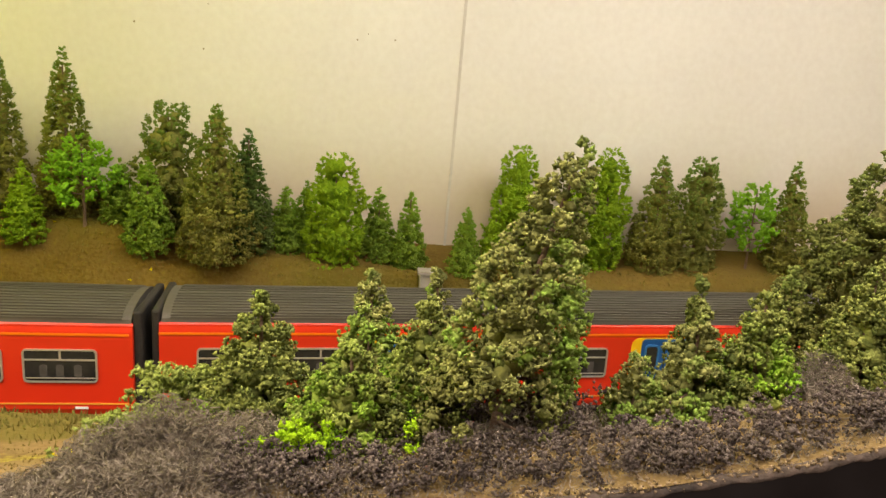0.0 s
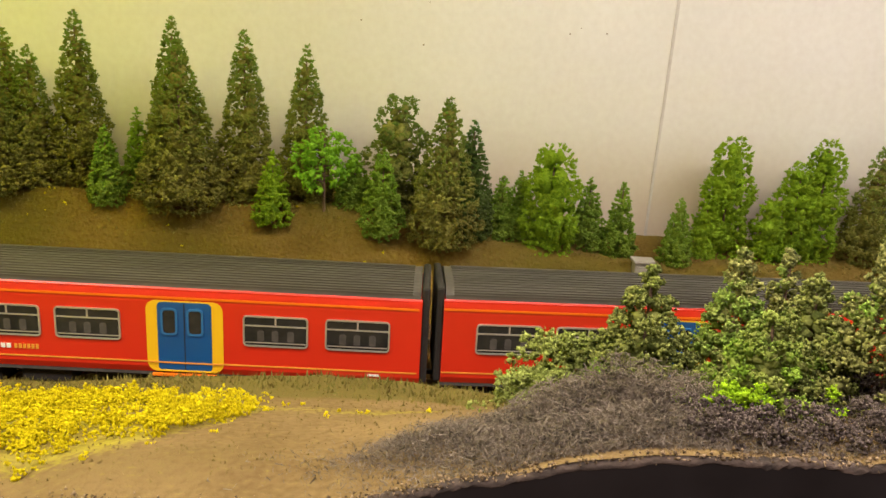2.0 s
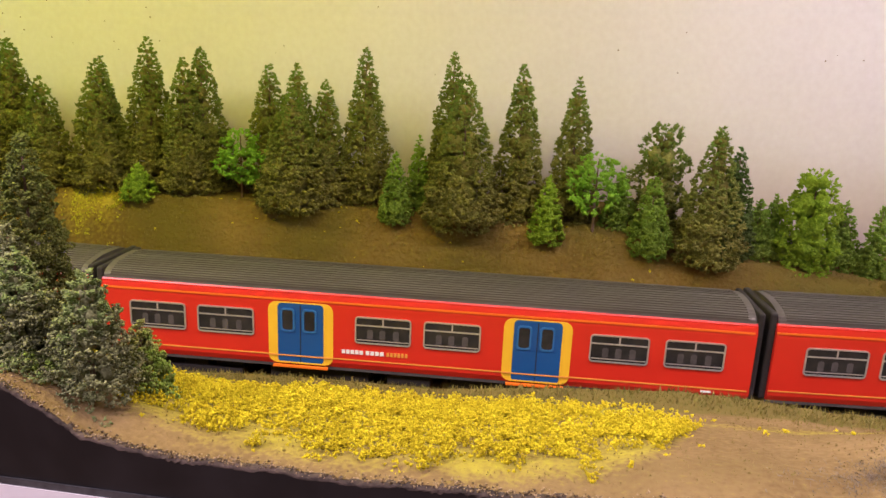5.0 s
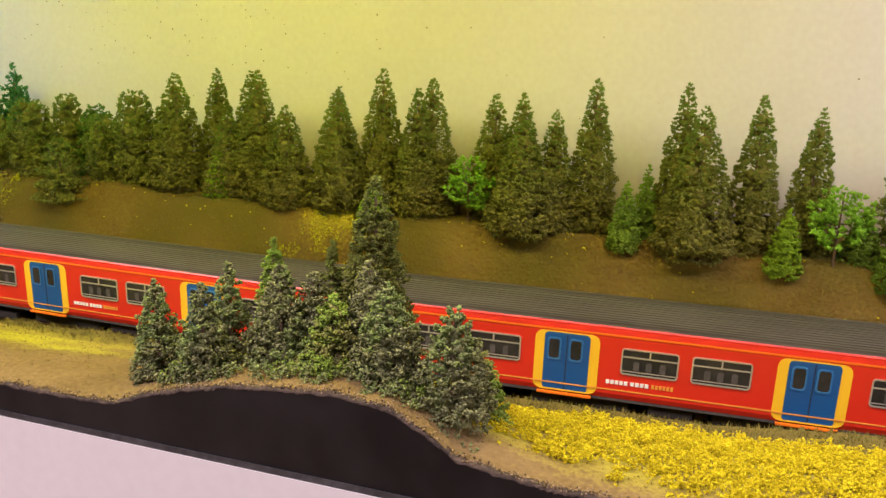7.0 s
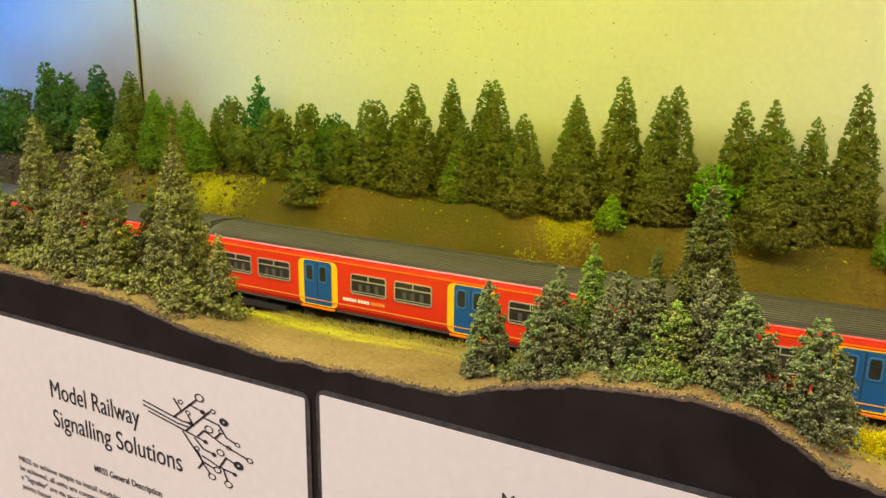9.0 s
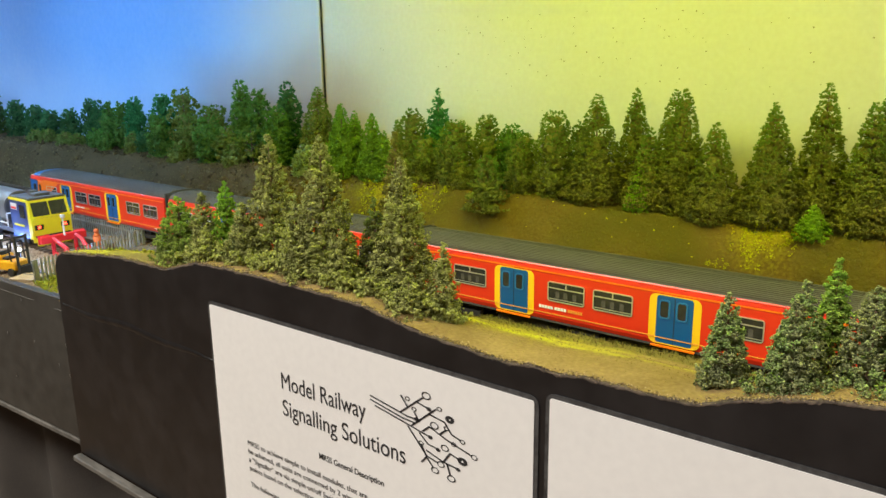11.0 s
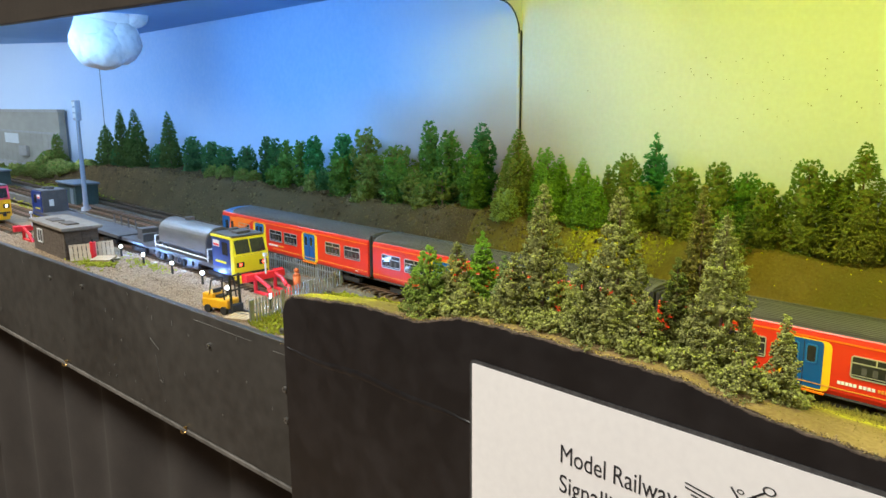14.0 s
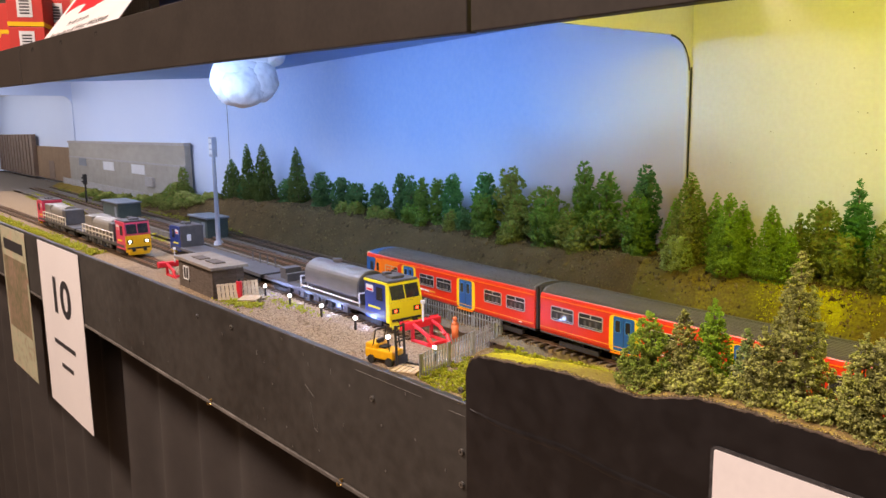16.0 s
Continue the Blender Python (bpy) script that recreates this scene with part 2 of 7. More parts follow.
FOL = {
    "fir": foliage("olive_fir_flock", (0.130, 0.128, 0.029), (0.315, 0.305, 0.070), (0.16, 0.31, 0.038)),
    "dfir": foliage("dark_fir_flock", (0.055, 0.085, 0.020), (0.14, 0.19, 0.048), (0.095, 0.20, 0.040)),
    "gfir": foliage("mid_green_fir_flock", (0.12, 0.20, 0.024), (0.26, 0.38, 0.050), (0.22, 0.42, 0.036)),
    "bfir": foliage("bright_green_fir_flock", (0.14, 0.25, 0.014), (0.28, 0.44, 0.026), (0.30, 0.48, 0.026)),
    "round": foliage("olive_leaf_flock", (0.115, 0.130, 0.029), (0.285, 0.295, 0.074), (0.155, 0.29, 0.044)),
    "roundg": foliage("deep_green_leaf_flock", (0.060, 0.115, 0.024), (0.175, 0.275, 0.054), (0.13, 0.30, 0.045)),
    "bright": foliage("bright_green_leaf_flock", (0.12, 0.30, 0.020), (0.29, 0.57, 0.038), (0.28, 0.56, 0.040)),
    "sage": foliage("sage_fir_flock", (0.092, 0.102, 0.032), (0.38, 0.385, 0.122), (0.26, 0.44, 0.060)),
    "lime": foliage("lime_dusted_flock", (0.078, 0.100, 0.026), (0.325, 0.355, 0.092), (0.29, 0.57, 0.028)),
    "grey": foliage("grey_green_fir_flock", (0.080, 0.090, 0.040), (0.36, 0.375, 0.185), (0.23, 0.38, 0.09)),
    "dusty": foliage("dusty_olive_grey_flock", (0.110, 0.113, 0.037), (0.42, 0.425, 0.155), (0.39, 0.43, 0.095)),
    "brown": foliage("brown_olive_fir_flock", (0.10, 0.078, 0.018), (0.25, 0.205, 0.055), (0.19, 0.20, 0.035)),
    "teal": foliage("blue_green_pine_flock", (0.035, 0.12, 0.035), (0.10, 0.28, 0.09), (0.09, 0.31, 0.09)),
    "deep": foliage("deep_olive_fir_flock", (0.075, 0.080, 0.022), (0.205, 0.20, 0.060), (0.15, 0.20, 0.045)),
    "leafy": foliage("fresh_green_fir_flock", (0.10, 0.135, 0.030), (0.31, 0.36, 0.095), (0.24, 0.44, 0.048)),
    "sea": foliage("dark_blue_green_leaf_flock", (0.036, 0.085, 0.030), (0.115, 0.21, 0.072), (0.08, 0.23, 0.065)),
    "gorse": foliage("lemon_yellow_flower_flock", (0.36, 0.36, 0.010), (0.72, 0.70, 0.016), (0.50, 0.48, 0.012)),
    "yellow": foliage("yellow_flower_flock", (0.44, 0.34, 0.006), (0.82, 0.70, 0.010), (0.80, 0.69, 0.010)),
    "moss": foliage("grey_lichen", (0.105, 0.086, 0.066), (0.33, 0.275, 0.212), (0.275, 0.236, 0.18)),
    "moss_dark": foliage("dark_purple_grey_lichen", (0.054, 0.041, 0.036), (0.21, 0.167, 0.145), (0.14, 0.115, 0.10)),
    "moss_green": foliage("yellow_green_weed_flock", (0.17, 0.16, 0.018), (0.42, 0.38, 0.045), (0.26, 0.36, 0.035)),
    "vivid": foliage("vivid_lime_flock", (0.16, 0.30, 0.012), (0.36, 0.58, 0.022), (0.42, 0.66, 0.020)),
    "pale": foliage("pale_green_lichen", (0.14, 0.17, 0.038), (0.39, 0.44, 0.125), (0.34, 0.43, 0.09)),
}

# ---- mesh helpers ----


def part(name, bm, material, parent, label="", at=None, smooth=False):
    """Links a bmesh, in millimetres, as one mesh object under a thing or a part."""
    me = bpy.data.meshes.new(name)
    bmesh.ops.scale(bm, vec=(MM, MM, MM), verts=bm.verts)
    bm.to_mesh(me)
    bm.free()
    me.materials.append(material)
    if smooth:
        me.shade_smooth()
    ob = new(name, me)
    ob.parent = parent
    if at:
        ob.matrix_basis = at
    return tagged(ob, label)


def thing(name, label, category, x, y, z, rz=0.0, group="", kind=""):
    ob = new(name)
    ob.empty_display_size = 0.01
    p = P(x, y, z)
    ob.matrix_basis = pose(p.x, p.y, p.z, 0, 0, rz)
    return tagged(ob, label, category, group, kind)


def solid(name, bm, material, label, category, kind="", smooth=False, group=""):
    """A thing of one mesh, built in the layout's millimetres."""
    for v in bm.verts:
        v.co = P(*v.co)
    me = bpy.data.meshes.new(name)
    bm.to_mesh(me)
    bm.free()
    me.materials.append(material)
    if smooth:
        me.shade_smooth()
    return tagged(new(name, me), label, category, group, kind)


def box(bm, x0, x1, y0, y1, z0, z1, bevel=0.0):
    m = Matrix.LocRotScale(((x0 + x1) / 2, (y0 + y1) / 2, (z0 + z1) / 2), None, (x1 - x0, y1 - y0, z1 - z0))
    made = bmesh.ops.create_cube(bm, size=1.0, matrix=m)["verts"]
    if bevel:
        edges = {e for v in made for e in v.link_edges}
        bmesh.ops.bevel(bm, geom=list(edges), offset=bevel, segments=2, affect="EDGES", profile=0.5)
    return bm


def boxes(*rows, bevel=0.0):
    bm = bmesh.new()
    for r in rows:
        box(bm, *r, bevel=bevel)
    return bm


def rod(bm, a, b, r, r2=None, sides=8):
    a, b = Vector(a), Vector(b)
    way = b - a
    m = Matrix.Translation((a + b) / 2) @ way.to_track_quat("Z", "Y").to_matrix().to_4x4()
    bmesh.ops.create_cone(bm, cap_ends=True, segments=sides, radius1=r, radius2=r if r2 is None else r2, depth=way.length, matrix=m)
    return bm


def prism(bm, profile, x0, x1):
    """Extrudes a (y, z) profile along x."""
    a = [bm.verts.new((x0, y, z)) for y, z in profile]
    b = [bm.verts.new((x1, y, z)) for y, z in profile]
    n = len(a)
    for i in range(n):
        bm.faces.new((a[i], a[(i + 1) % n], b[(i + 1) % n], b[i]))
    bm.faces.new(a[::-1])
    bm.faces.new(b)
    bmesh.ops.recalc_face_normals(bm, faces=bm.faces)
    return bm


def plate(bm, pts, y0, y1):
    """A flat plate: an (x, z) outline with thickness in y."""
    a = [bm.verts.new((x, y0, z)) for x, z in pts]
    b = [bm.verts.new((x, y1, z)) for x, z in pts]
    n = len(a)
    for i in range(n):
        bm.faces.new((a[i], a[(i + 1) % n], b[(i + 1) % n], b[i]))
    bm.faces.new(a[::-1])
    bm.faces.new(b)
    bmesh.ops.recalc_face_normals(bm, faces=bm.faces)
    return bm


def rounded(x0, x1, z0, z1, r, n=4):
    out = []
    for cx, cz, a0 in ((x1 - r, z1 - r, 0), (x0 + r, z1 - r, 90), (x0 + r, z0 + r, 180), (x1 - r, z0 + r, 270)):
        out += [(cx + r * math.cos(radians(a0 + 90 * i / n)), cz + r * math.sin(radians(a0 + 90 * i / n))) for i in range(n + 1)]
    return out


def lettering(name, text, size, material, parent, at, label="", bold=0.0, wide=None):
    """Raised print in the built-in font, as a mesh; it stands in the x-z plane."""
    cu = bpy.data.curves.new(name, "FONT")
    cu.body, cu.size, cu.extrude, cu.offset = text, size * MM, 0.00003, bold * MM
    tmp = bpy.data.objects.new(name, cu)
    scene.collection.objects.link(tmp)
    me = bpy.data.meshes.new_from_object(tmp.evaluated_get(bpy.context.evaluated_depsgraph_get()))
    bpy.data.objects.remove(tmp)
    bpy.data.curves.remove(cu)
    me.materials.clear()
    me.materials.append(material)
    ob = new(name, me)
    ob.parent = parent
    ob.matrix_basis = pose(at[0] * MM, at[1] * MM, at[2] * MM, 90, 0, 0)
    if wide:
        ob.scale.x = wide * MM / max(v.co.x for v in me.vertices)
    return tagged(ob, label)


# ---- the lie of the land ----
FRONT_X = [-720, -712, -708, -700, -625, -576, -543, -495, -418, -390, -369, -343, -298, -267, -254, -226, -191, -174, -164, -154, -136, -92, -43, 26, 38, 54, 70, 85, 135, 156, 182, 197, 260, 440]
FRONT_Z = [12, 16, 25, 30, 38, 38, 47, 48, 46.5, 41.5, 39.5, 38, 40, 40.6, 45, 53.3, 57, 55.6, 50.5, 44.3, 41.6, 41, 42.5, 47, 50.2, 54.8, 59.2, 61.7, 64.0, 67, 72, 76, 85, 92]
FASCIA, WALL, LEFT = 37, 345, -763


def rim(x):
    return float(np.interp(x, FRONT_X, FRONT_Z)) + 0.9 * noise.noise((x * 0.09, 3.1, 0))


def ease(t):
    t = min(1.0, max(0.0, t))
    return t * t * (3 - 2 * t)


def yard_y(x):
    """The front edge of the yard board, which comes forward towards the left."""
    return 47 + (x + 723) * 0.051


def line_a(x):
    """Centre of the front running line, which bends gently through the scene."""
    return float(np.interp(x, [-3120, -1265, -1000, -800, -400, -150, -50, 43, 180, 440], [203, 187, 181, 178, 174, 176, 181, 190, 204, 226]))


def line_b(x):
    """Centre of the rear running line."""
    return float(np.interp(x, [-3120, -1000, -400, -162, -28, 60, 200, 440], [262, 232, 224, 230, 246, 255, 266, 280]))


def foot_y(x):
    """Where the rear bank begins."""
    return float(np.interp(x, [-1000, -763, -400, -200, 0, 200, 440], [248, 247, 248, 256, 268, 280, 290]))


def ridge_y(x):
    """Crest of the low ridge in front of the running lines."""
    return float(np.interp(x, [-700, -300, -50, 60, 440], [139, 140, 146, 152, 160]))


def ground(x, y):
    """Height of the scenery over the rail tops."""
    bump = 1.3 * noise.noise((x * 0.03, y * 0.03, 0)) + 0.6 * noise.noise((x * 0.11, y * 0.11, 5))
    if x > -775:
        crest = float(np.interp(x, [-700, -620, -520, -470, -420, -300, -180, -80, -37, 4, 60, 300], [-4, -1, -1, 1, 9, 13, 9, 12, 17, 20, 16, 13]))
        ry = ridge_y(x)
        if y < ry:
            t = min(1.0, max(0.0, (y - FASCIA - 8) / (ry - FASCIA - 8)))
            z = crest + (rim(x) - crest) * (1 - (0.45 * t + 0.55 * ease(t)))
        else:
            z = -6.0 + (crest + 6.0) * ease(1 - (y - ry) / 15.0)
        if y < 170:
            k = ease((x + 726) / 13)
            z = z * k + (-11.8) * (1 - k)
    else:
        z = -11.5 if y < 142 else -6.0
        bump *= 0.35 if y < 250 else 1
    if y > foot_y(x):
        top = float(np.interp(x, [-3100, -2000, -1800, -1500, -900, -760, -10, 75, 140, 440], [6, 10, 40, 52, 50, 54, 47, 31, 26, 34]))
        fy = foot_y(x)
        z = -6.0 + (top + 6.0) * ease((y - fy + 3) / float(np.interp(x, [-763, -200, 0, 440], [42, 36, 28, 26]))) + 0.12 * max(0, y - 305)
        if x < LEFT:
            bump += 3.5 * noise.noise((x * 0.016, y * 0.03, 7)) + 1.5 * noise.noise((x * 0.05, y * 0.06, 2))
    if 170 < y < foot_y(x):
        bump *= 0.2
    return z + bump


def grassy(x, y):
    """Where short olive grass covers the scatter."""
    k = noise.noise((x * 0.018, y * 0.03, 2))
    if y < 160:
        return min(1.0, max(0.0, ease((y - 112 + 14 * k) / 14) + 0.35 * k + (0.55 if x < -600 else 0.0)))
    return min(1.0, max(0.0, (0.32 if x > LEFT else -0.6) + 0.9 * k))


def field_low(x):
    """Front edge of the flower field."""
    return float(np.interp(x, [-186, -166, -133, -97, -60, -31, -12, 2], [80, 54, 40, 35, 35, 41, 58, 90]))


def field_high(x):
    """Rear edge of the flower field."""
    return float(np.interp(x, [-186, -166, -136, -95, -64, -39, -20, 2], [96, 119, 132, 136, 132, 127, 119, 102]))


def bloom(x, y):
    """Yellow-green dusting on the open slopes."""
    if y > 160:
        a = math.exp(-((x + 311) / 17) ** 2 - ((y - 284) / 11) ** 2) + math.exp(-((x + 606) / 32) ** 2 - ((y - 274) / 9) ** 2) + 0.28 * math.exp(-((x + 685) / 34) ** 2 - ((y - 270) / 12) ** 2)
        return min(1.0, 0.85 * a * (0.75 + 0.7 * noise.noise((x * 0.07, y * 0.08, 4))))
    a = 0.85 * math.exp(-((x + 385) / 62) ** 2 - ((y - 98) / 26) ** 2) + 0.42 * ease((min(y - field_low(x), field_high(x) - y) + 4) / 14) + 1.15 * math.exp(-((x + 680) / 48) ** 2 - ((y - 85) / 55) ** 2)
    return min(1.0, a * (0.75 + 0.6 * noise.noise((x * 0.05, y * 0.06, 4))))


def sheet(name, x0, x1, y0, y1, step, material, label, dx=0.0):
    """One stretch of scenery as a surface with a rough skin."""
    nx, ny = max(2, int((x1 - x0) / step)), max(2, int((y1 - y0) / step))
    xs, ys = np.linspace(x0, x1, nx + 1), np.linspace(y0, y1, ny + 1)
    verts = []
    for yy in ys:
        for xx in xs:
            yv = max(yy, yard_y(xx) + 2) if xx < -713 and yy < 60 else yy
            verts.append(P(xx, yv, ground(xx, yv)))
    idx = np.arange((nx + 1) * (ny + 1)).reshape(ny + 1, nx + 1)
    faces = np.stack([idx[:-1, :-1], idx[:-1, 1:], idx[1:, 1:], idx[1:, :-1]], -1).reshape(-1, 4)
    me = bpy.data.meshes.new(name)
    me.from_pydata(verts, [], faces.tolist())
    for attr, rule in (("dusted", grassy), ("bloom", bloom)):
        at = me.attributes.new(attr, "FLOAT", "POINT")
        at.data.foreach_set("value", [rule(xx, yy) for yy in ys for xx in xs])
    me.materials.append(material)
    me.shade_smooth()
    return tagged(new(name, me), label, "ground", kind="structure")


sheet("ground_front", LEFT - 6, 440, FASCIA - 4.7, 170, 3.0, SAND, "sandy front slope of the model scenery")
sheet("ground_bank", LEFT, 440, 254, WALL, 4.0, EARTH, "brown earth bank behind the model tracks")
sheet("ground_bank_left", -2150, LEFT, 246, WALL, 5.0, LOAM, "bare dark brown earth bank behind the yard lines")
sheet("ground_far", -3140, -2150, 246, WALL, 12.0, EARTH, "low far bank of the model scenery")
sheet("ground_trackbed", LEFT, 440, 170, 254, 4.0, BALLAST, "brown ballasted trackbed of the model railway")
sheet("ground_trackbed_left", -3140, LEFT, 142, 246, 6.0, GREYBAL, "grey ballasted trackbed of the model railway")


bm = bmesh.new()
xs = np.linspace(LEFT + 50, -3140, 120)
cols = []
for x in xs:
    y0 = yard_y(x)
    cols.append([bm.verts.new((x, y0 + (142 - y0) * k / 14, -11.5 + 0.6 * noise.noise((x * 0.05, k * 0.6, 1)))) for k in range(15)])
for a, b in zip(cols, cols[1:]):
    for k in range(14):
        bm.faces.new((a[k], a[k + 1], b[k + 1], b[k]))
solid("ground_yard", bm, YARD, "buff gravel yard of the model depot", "ground", "structure", True)

# ---- the boxes that hold the layout ----
bm = bmesh.new()
top = [(x, rim(x) - 0.9) for x in np.linspace(-712, 440, 380)]
plate(bm, [(-712, -124)] + top + [(440, -124)], FASCIA - 5, FASCIA)
fascia = solid("fascia_board", bm, BLACK, "black painted front board, cut to the hills", "fascia", "structure")
bm = bmesh.new()
prev = None
for x in np.arange(-712, 440, 0.9):
    z = rim(x)
    n1, n2, n3 = noise.noise((x * 0.22, 2, 0)), noise.noise((x * 0.45, 7, 0)), noise.noise((x * 1.1, 4, 0))
    row = [bm.verts.new(c) for c in ((x, FASCIA - 5.15, z - 1.1 - 0.7 * n1 - 0.6 * n3), (x, FASCIA - 5.35 + 0.2 * n3, z - 0.5 + 0.4 * n2 + 0.4 * n3), (x, FASCIA - 4.6 + 0.5 * n1, z + 0.15 + 0.4 * n2 + 0.4 * n3), (x, FASCIA - 3.6 + 0.8 * n2, z + 0.1 + 0.4 * n3), (x, FASCIA - 2.2 + n1, z - 1.6))]
    if prev:
        for i in range(4):
            bm.faces.new((prev[i], row[i], row[i + 1], prev[i + 1]))
    prev = row
solid("plaster_edge", bm, EDGE, "rough bare plaster rim along the front board", "trim", "structure", True)


def slab(name, p, q, z0, z1, thick, material, label, category="fascia", z2=None, z3=None):
    """An upright board between two plan points; z2, z3: its heights at the second end."""
    a, b = Vector((*p, 0)), Vector((*q, 0))
    n = (b - a).cross(Vector((0, 0, 1))).normalized() * thick
    z2, z3 = z0 if z2 is None else z2, z1 if z3 is None else z3
    bm = bmesh.new()
    v = [bm.verts.new(c) for c in ((a.x, a.y, z0), (b.x, b.y, z2), (b.x, b.y, z3), (a.x, a.y, z1))]
    w = [bm.verts.new((c.co.x + n.x, c.co.y + n.y, c.co.z)) for c in v]
    for i in range(4):
        bm.faces.new((v[i], v[(i + 1) % 4], w[(i + 1) % 4], w[i]))
    bm.faces.new(v[::-1])
    bm.faces.new(w)
    bmesh.ops.recalc_face_normals(bm, faces=bm.faces)
    bmesh.ops.bevel(bm, geom=list(bm.edges), offset=0.6, segments=1, affect="EDGES")
    return solid(name, bm, material, label, category, "structure")


slab("fascia_yard", (-712.5, 47.5), (-3140, yard_y(-3140)), -123, -10.5, -6, BOARD, "scuffed black front board of the yard section")
slab("fascia_rail_right", (440, 62), (-712, 62), -141, -123, -8, BLACK, "black batten under the front board")
slab("fascia_edge_right", (440, 31.6), (-712, 31.6), -128.5, -124.3, -6, WOODE, "scuffed wooden bottom edge of the hill board", "trim")
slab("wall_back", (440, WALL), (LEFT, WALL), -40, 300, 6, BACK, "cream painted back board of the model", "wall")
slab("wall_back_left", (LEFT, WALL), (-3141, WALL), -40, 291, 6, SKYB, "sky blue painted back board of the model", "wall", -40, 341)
slab("wall_end_right", (440, 30), (440, WALL), -150, 300, 6, BACK, "cream end board of the model", "wall")
for x0, x1 in ((440, -700), (-704, -1782), (-1786, -3140)):
    za, zb = np.interp([x0, x1], [-3140, -746, 440], [284, 229, 205])
    ya, yb = np.interp([x0, x1], [-3140, -746, 440], [-88, 37, 37])
    ta, tb = (306, 306) if x0 > 0 else (za + 62, zb + 62)
    slab("pelmet_board", (x0, ya), (x1, yb), za, ta, -9, BROWNB, "dark painted pelmet board over the model", "pelmet", zb, tb)
bm = boxes((-700, 440, 48, WALL, 300, 306))
solid("ceiling", bm, ROOFB, "white roof board over the model", "ceiling", "structure")
bm = bmesh.new()
for (xa, ya, za), (xb, yb, zb) in (((-701, 50, 284), (-1832, -8, 277)), ((-1833, -8, 277), (-3140, -78, 341))):
    v = [bm.verts.new((x, y, z + d)) for d in (0, 5) for x, y, z in ((xa, ya, za), (xb, yb, zb), (xb, WALL, zb), (xa, WALL, za))]
    for q in ((0, 1, 2, 3), (7, 6, 5, 4), (0, 4, 5, 1), (1, 5, 6, 2), (2, 6, 7, 3), (3, 7, 4, 0)):
        bm.faces.new([v[i] for i in q])
bmesh.ops.recalc_face_normals(bm, faces=bm.faces)
solid("ceiling_left", bm, SKYC, "sky blue painted roof board over the yard", "ceiling", "structure")


def arch(name, x, y0, y1, ztop, material, label, r=30, thick=5):
    """An end board with a round-cornered opening for the scenery."""
    bm = bmesh.new()
    box(bm, x - thick, x, y0, y1, ztop, 286 if x > -1000 else 338)
    box(bm, x - thick, x, y1 - 3, y1 - 0.5, -12, ztop)
    for k in range(9):
        a, b = radians(10 * k), radians(10 * k + 10)
        ya, yb = y1 - 3 - r + r * math.cos(a), y1 - 3 - r + r * math.cos(b)
        za, zb = ztop - r + r * math.sin(a), ztop - r + r * math.sin(b)
        p = [bm.verts.new((x - t, y, z)) for t in (0, thick) for y, z in ((ya, za), (yb, zb), (yb, ztop), (ya, ztop))]
        for q in ((0, 1, 2, 3), (7, 6, 5, 4), (0, 4, 5, 1), (1, 5, 6, 2), (3, 7, 4, 0)):
            bm.faces.new([p[i] for i in q])
    bmesh.ops.recalc_face_normals(bm, faces=bm.faces)
    return solid(name, bm, material, label, "wall", "structure")


arch("wall_divider_1", LEFT, 48, WALL, 251, BACK, "cream end board with a round-cornered opening", thick=2.5)
arch("wall_divider_2", -3135, -60, WALL, 294, SKYB, "pale blue end board with a round-cornered opening")
slab("wall_far_left", (-4700, -200), (-4700, WALL), -150, 345, 6, SKYB, "pale blue end board of the far section", "wall")
slab("wall_back_far", (-3141, WALL), (-4700, WALL), -40, 345, 6, SKYB, "pale blue far back board", "wall")
# drapes below and the hall around
bm = bmesh.new()
xs = np.arange(-4700, 441, 12.0)
prev = None
for x in xs:
    y = float(np.interp(x, [-4700, -716, 440], [-100, 98, 86])) + 9 * math.sin(x * 0.045) + 5 * math.sin(x * 0.017)
    now = [bm.verts.new((x, y, -140)), bm.verts.new((x, y - 3, -600)), bm.verts.new((x, y - 6, -1095))]
    if prev:
        for i in range(2):
            bm.faces.new((prev[i], now[i], now[i + 1], prev[i + 1]))
    prev = now
solid("drape", bm, CLOTH, "black cloth drape hanging below the layout", "drape", "structure", True)
HALLW = mat("hall_wall_paint", (0.55, 0.50, 0.44), (0.48, 0.43, 0.38), 2, rough=0.9)
HALLF = mat("hall_floor_wood", (0.22, 0.14, 0.08), (0.30, 0.20, 0.12), 6, rough=0.5, stretch=(1, 12, 1))
bm = bmesh.new()
box(bm, -6000, 4000, -4000, 3000, -1140, -1100)
solid("floor", bm, HALLF, "worn wooden hall floor", "floor", "structure")
bm = boxes((-6000, 4000, -4100, -4000, -1100, 1900), (-6000, 4000, 3000, 3100, -1100, 1900), (-6100, -6000, -4000, 3000, -1100, 1900), (4000, 4100, -4000, 3000, -1100, 1900))
solid("wall_hall", bm, HALLW, "plain hall walls", "wall", "structure")
bm = boxes((-6000, 4000, -4000, 3000, 1900, 1940))
solid("ceiling_hall", bm, HALLW, "plain hall ceiling", "ceiling", "structure")

# ---- foliage ----
OCT_V = np.array([(1, 0, 0), (-1, 0, 0), (0, 1, 0), (0, -1, 0), (0, 0, 1), (0, 0, -1)], float)
OCT_F = np.array([(0, 2, 4), (2, 1, 4), (1, 3, 4), (3, 0, 4), (2, 0, 5), (1, 2, 5), (3, 1, 5), (0, 3, 5)])


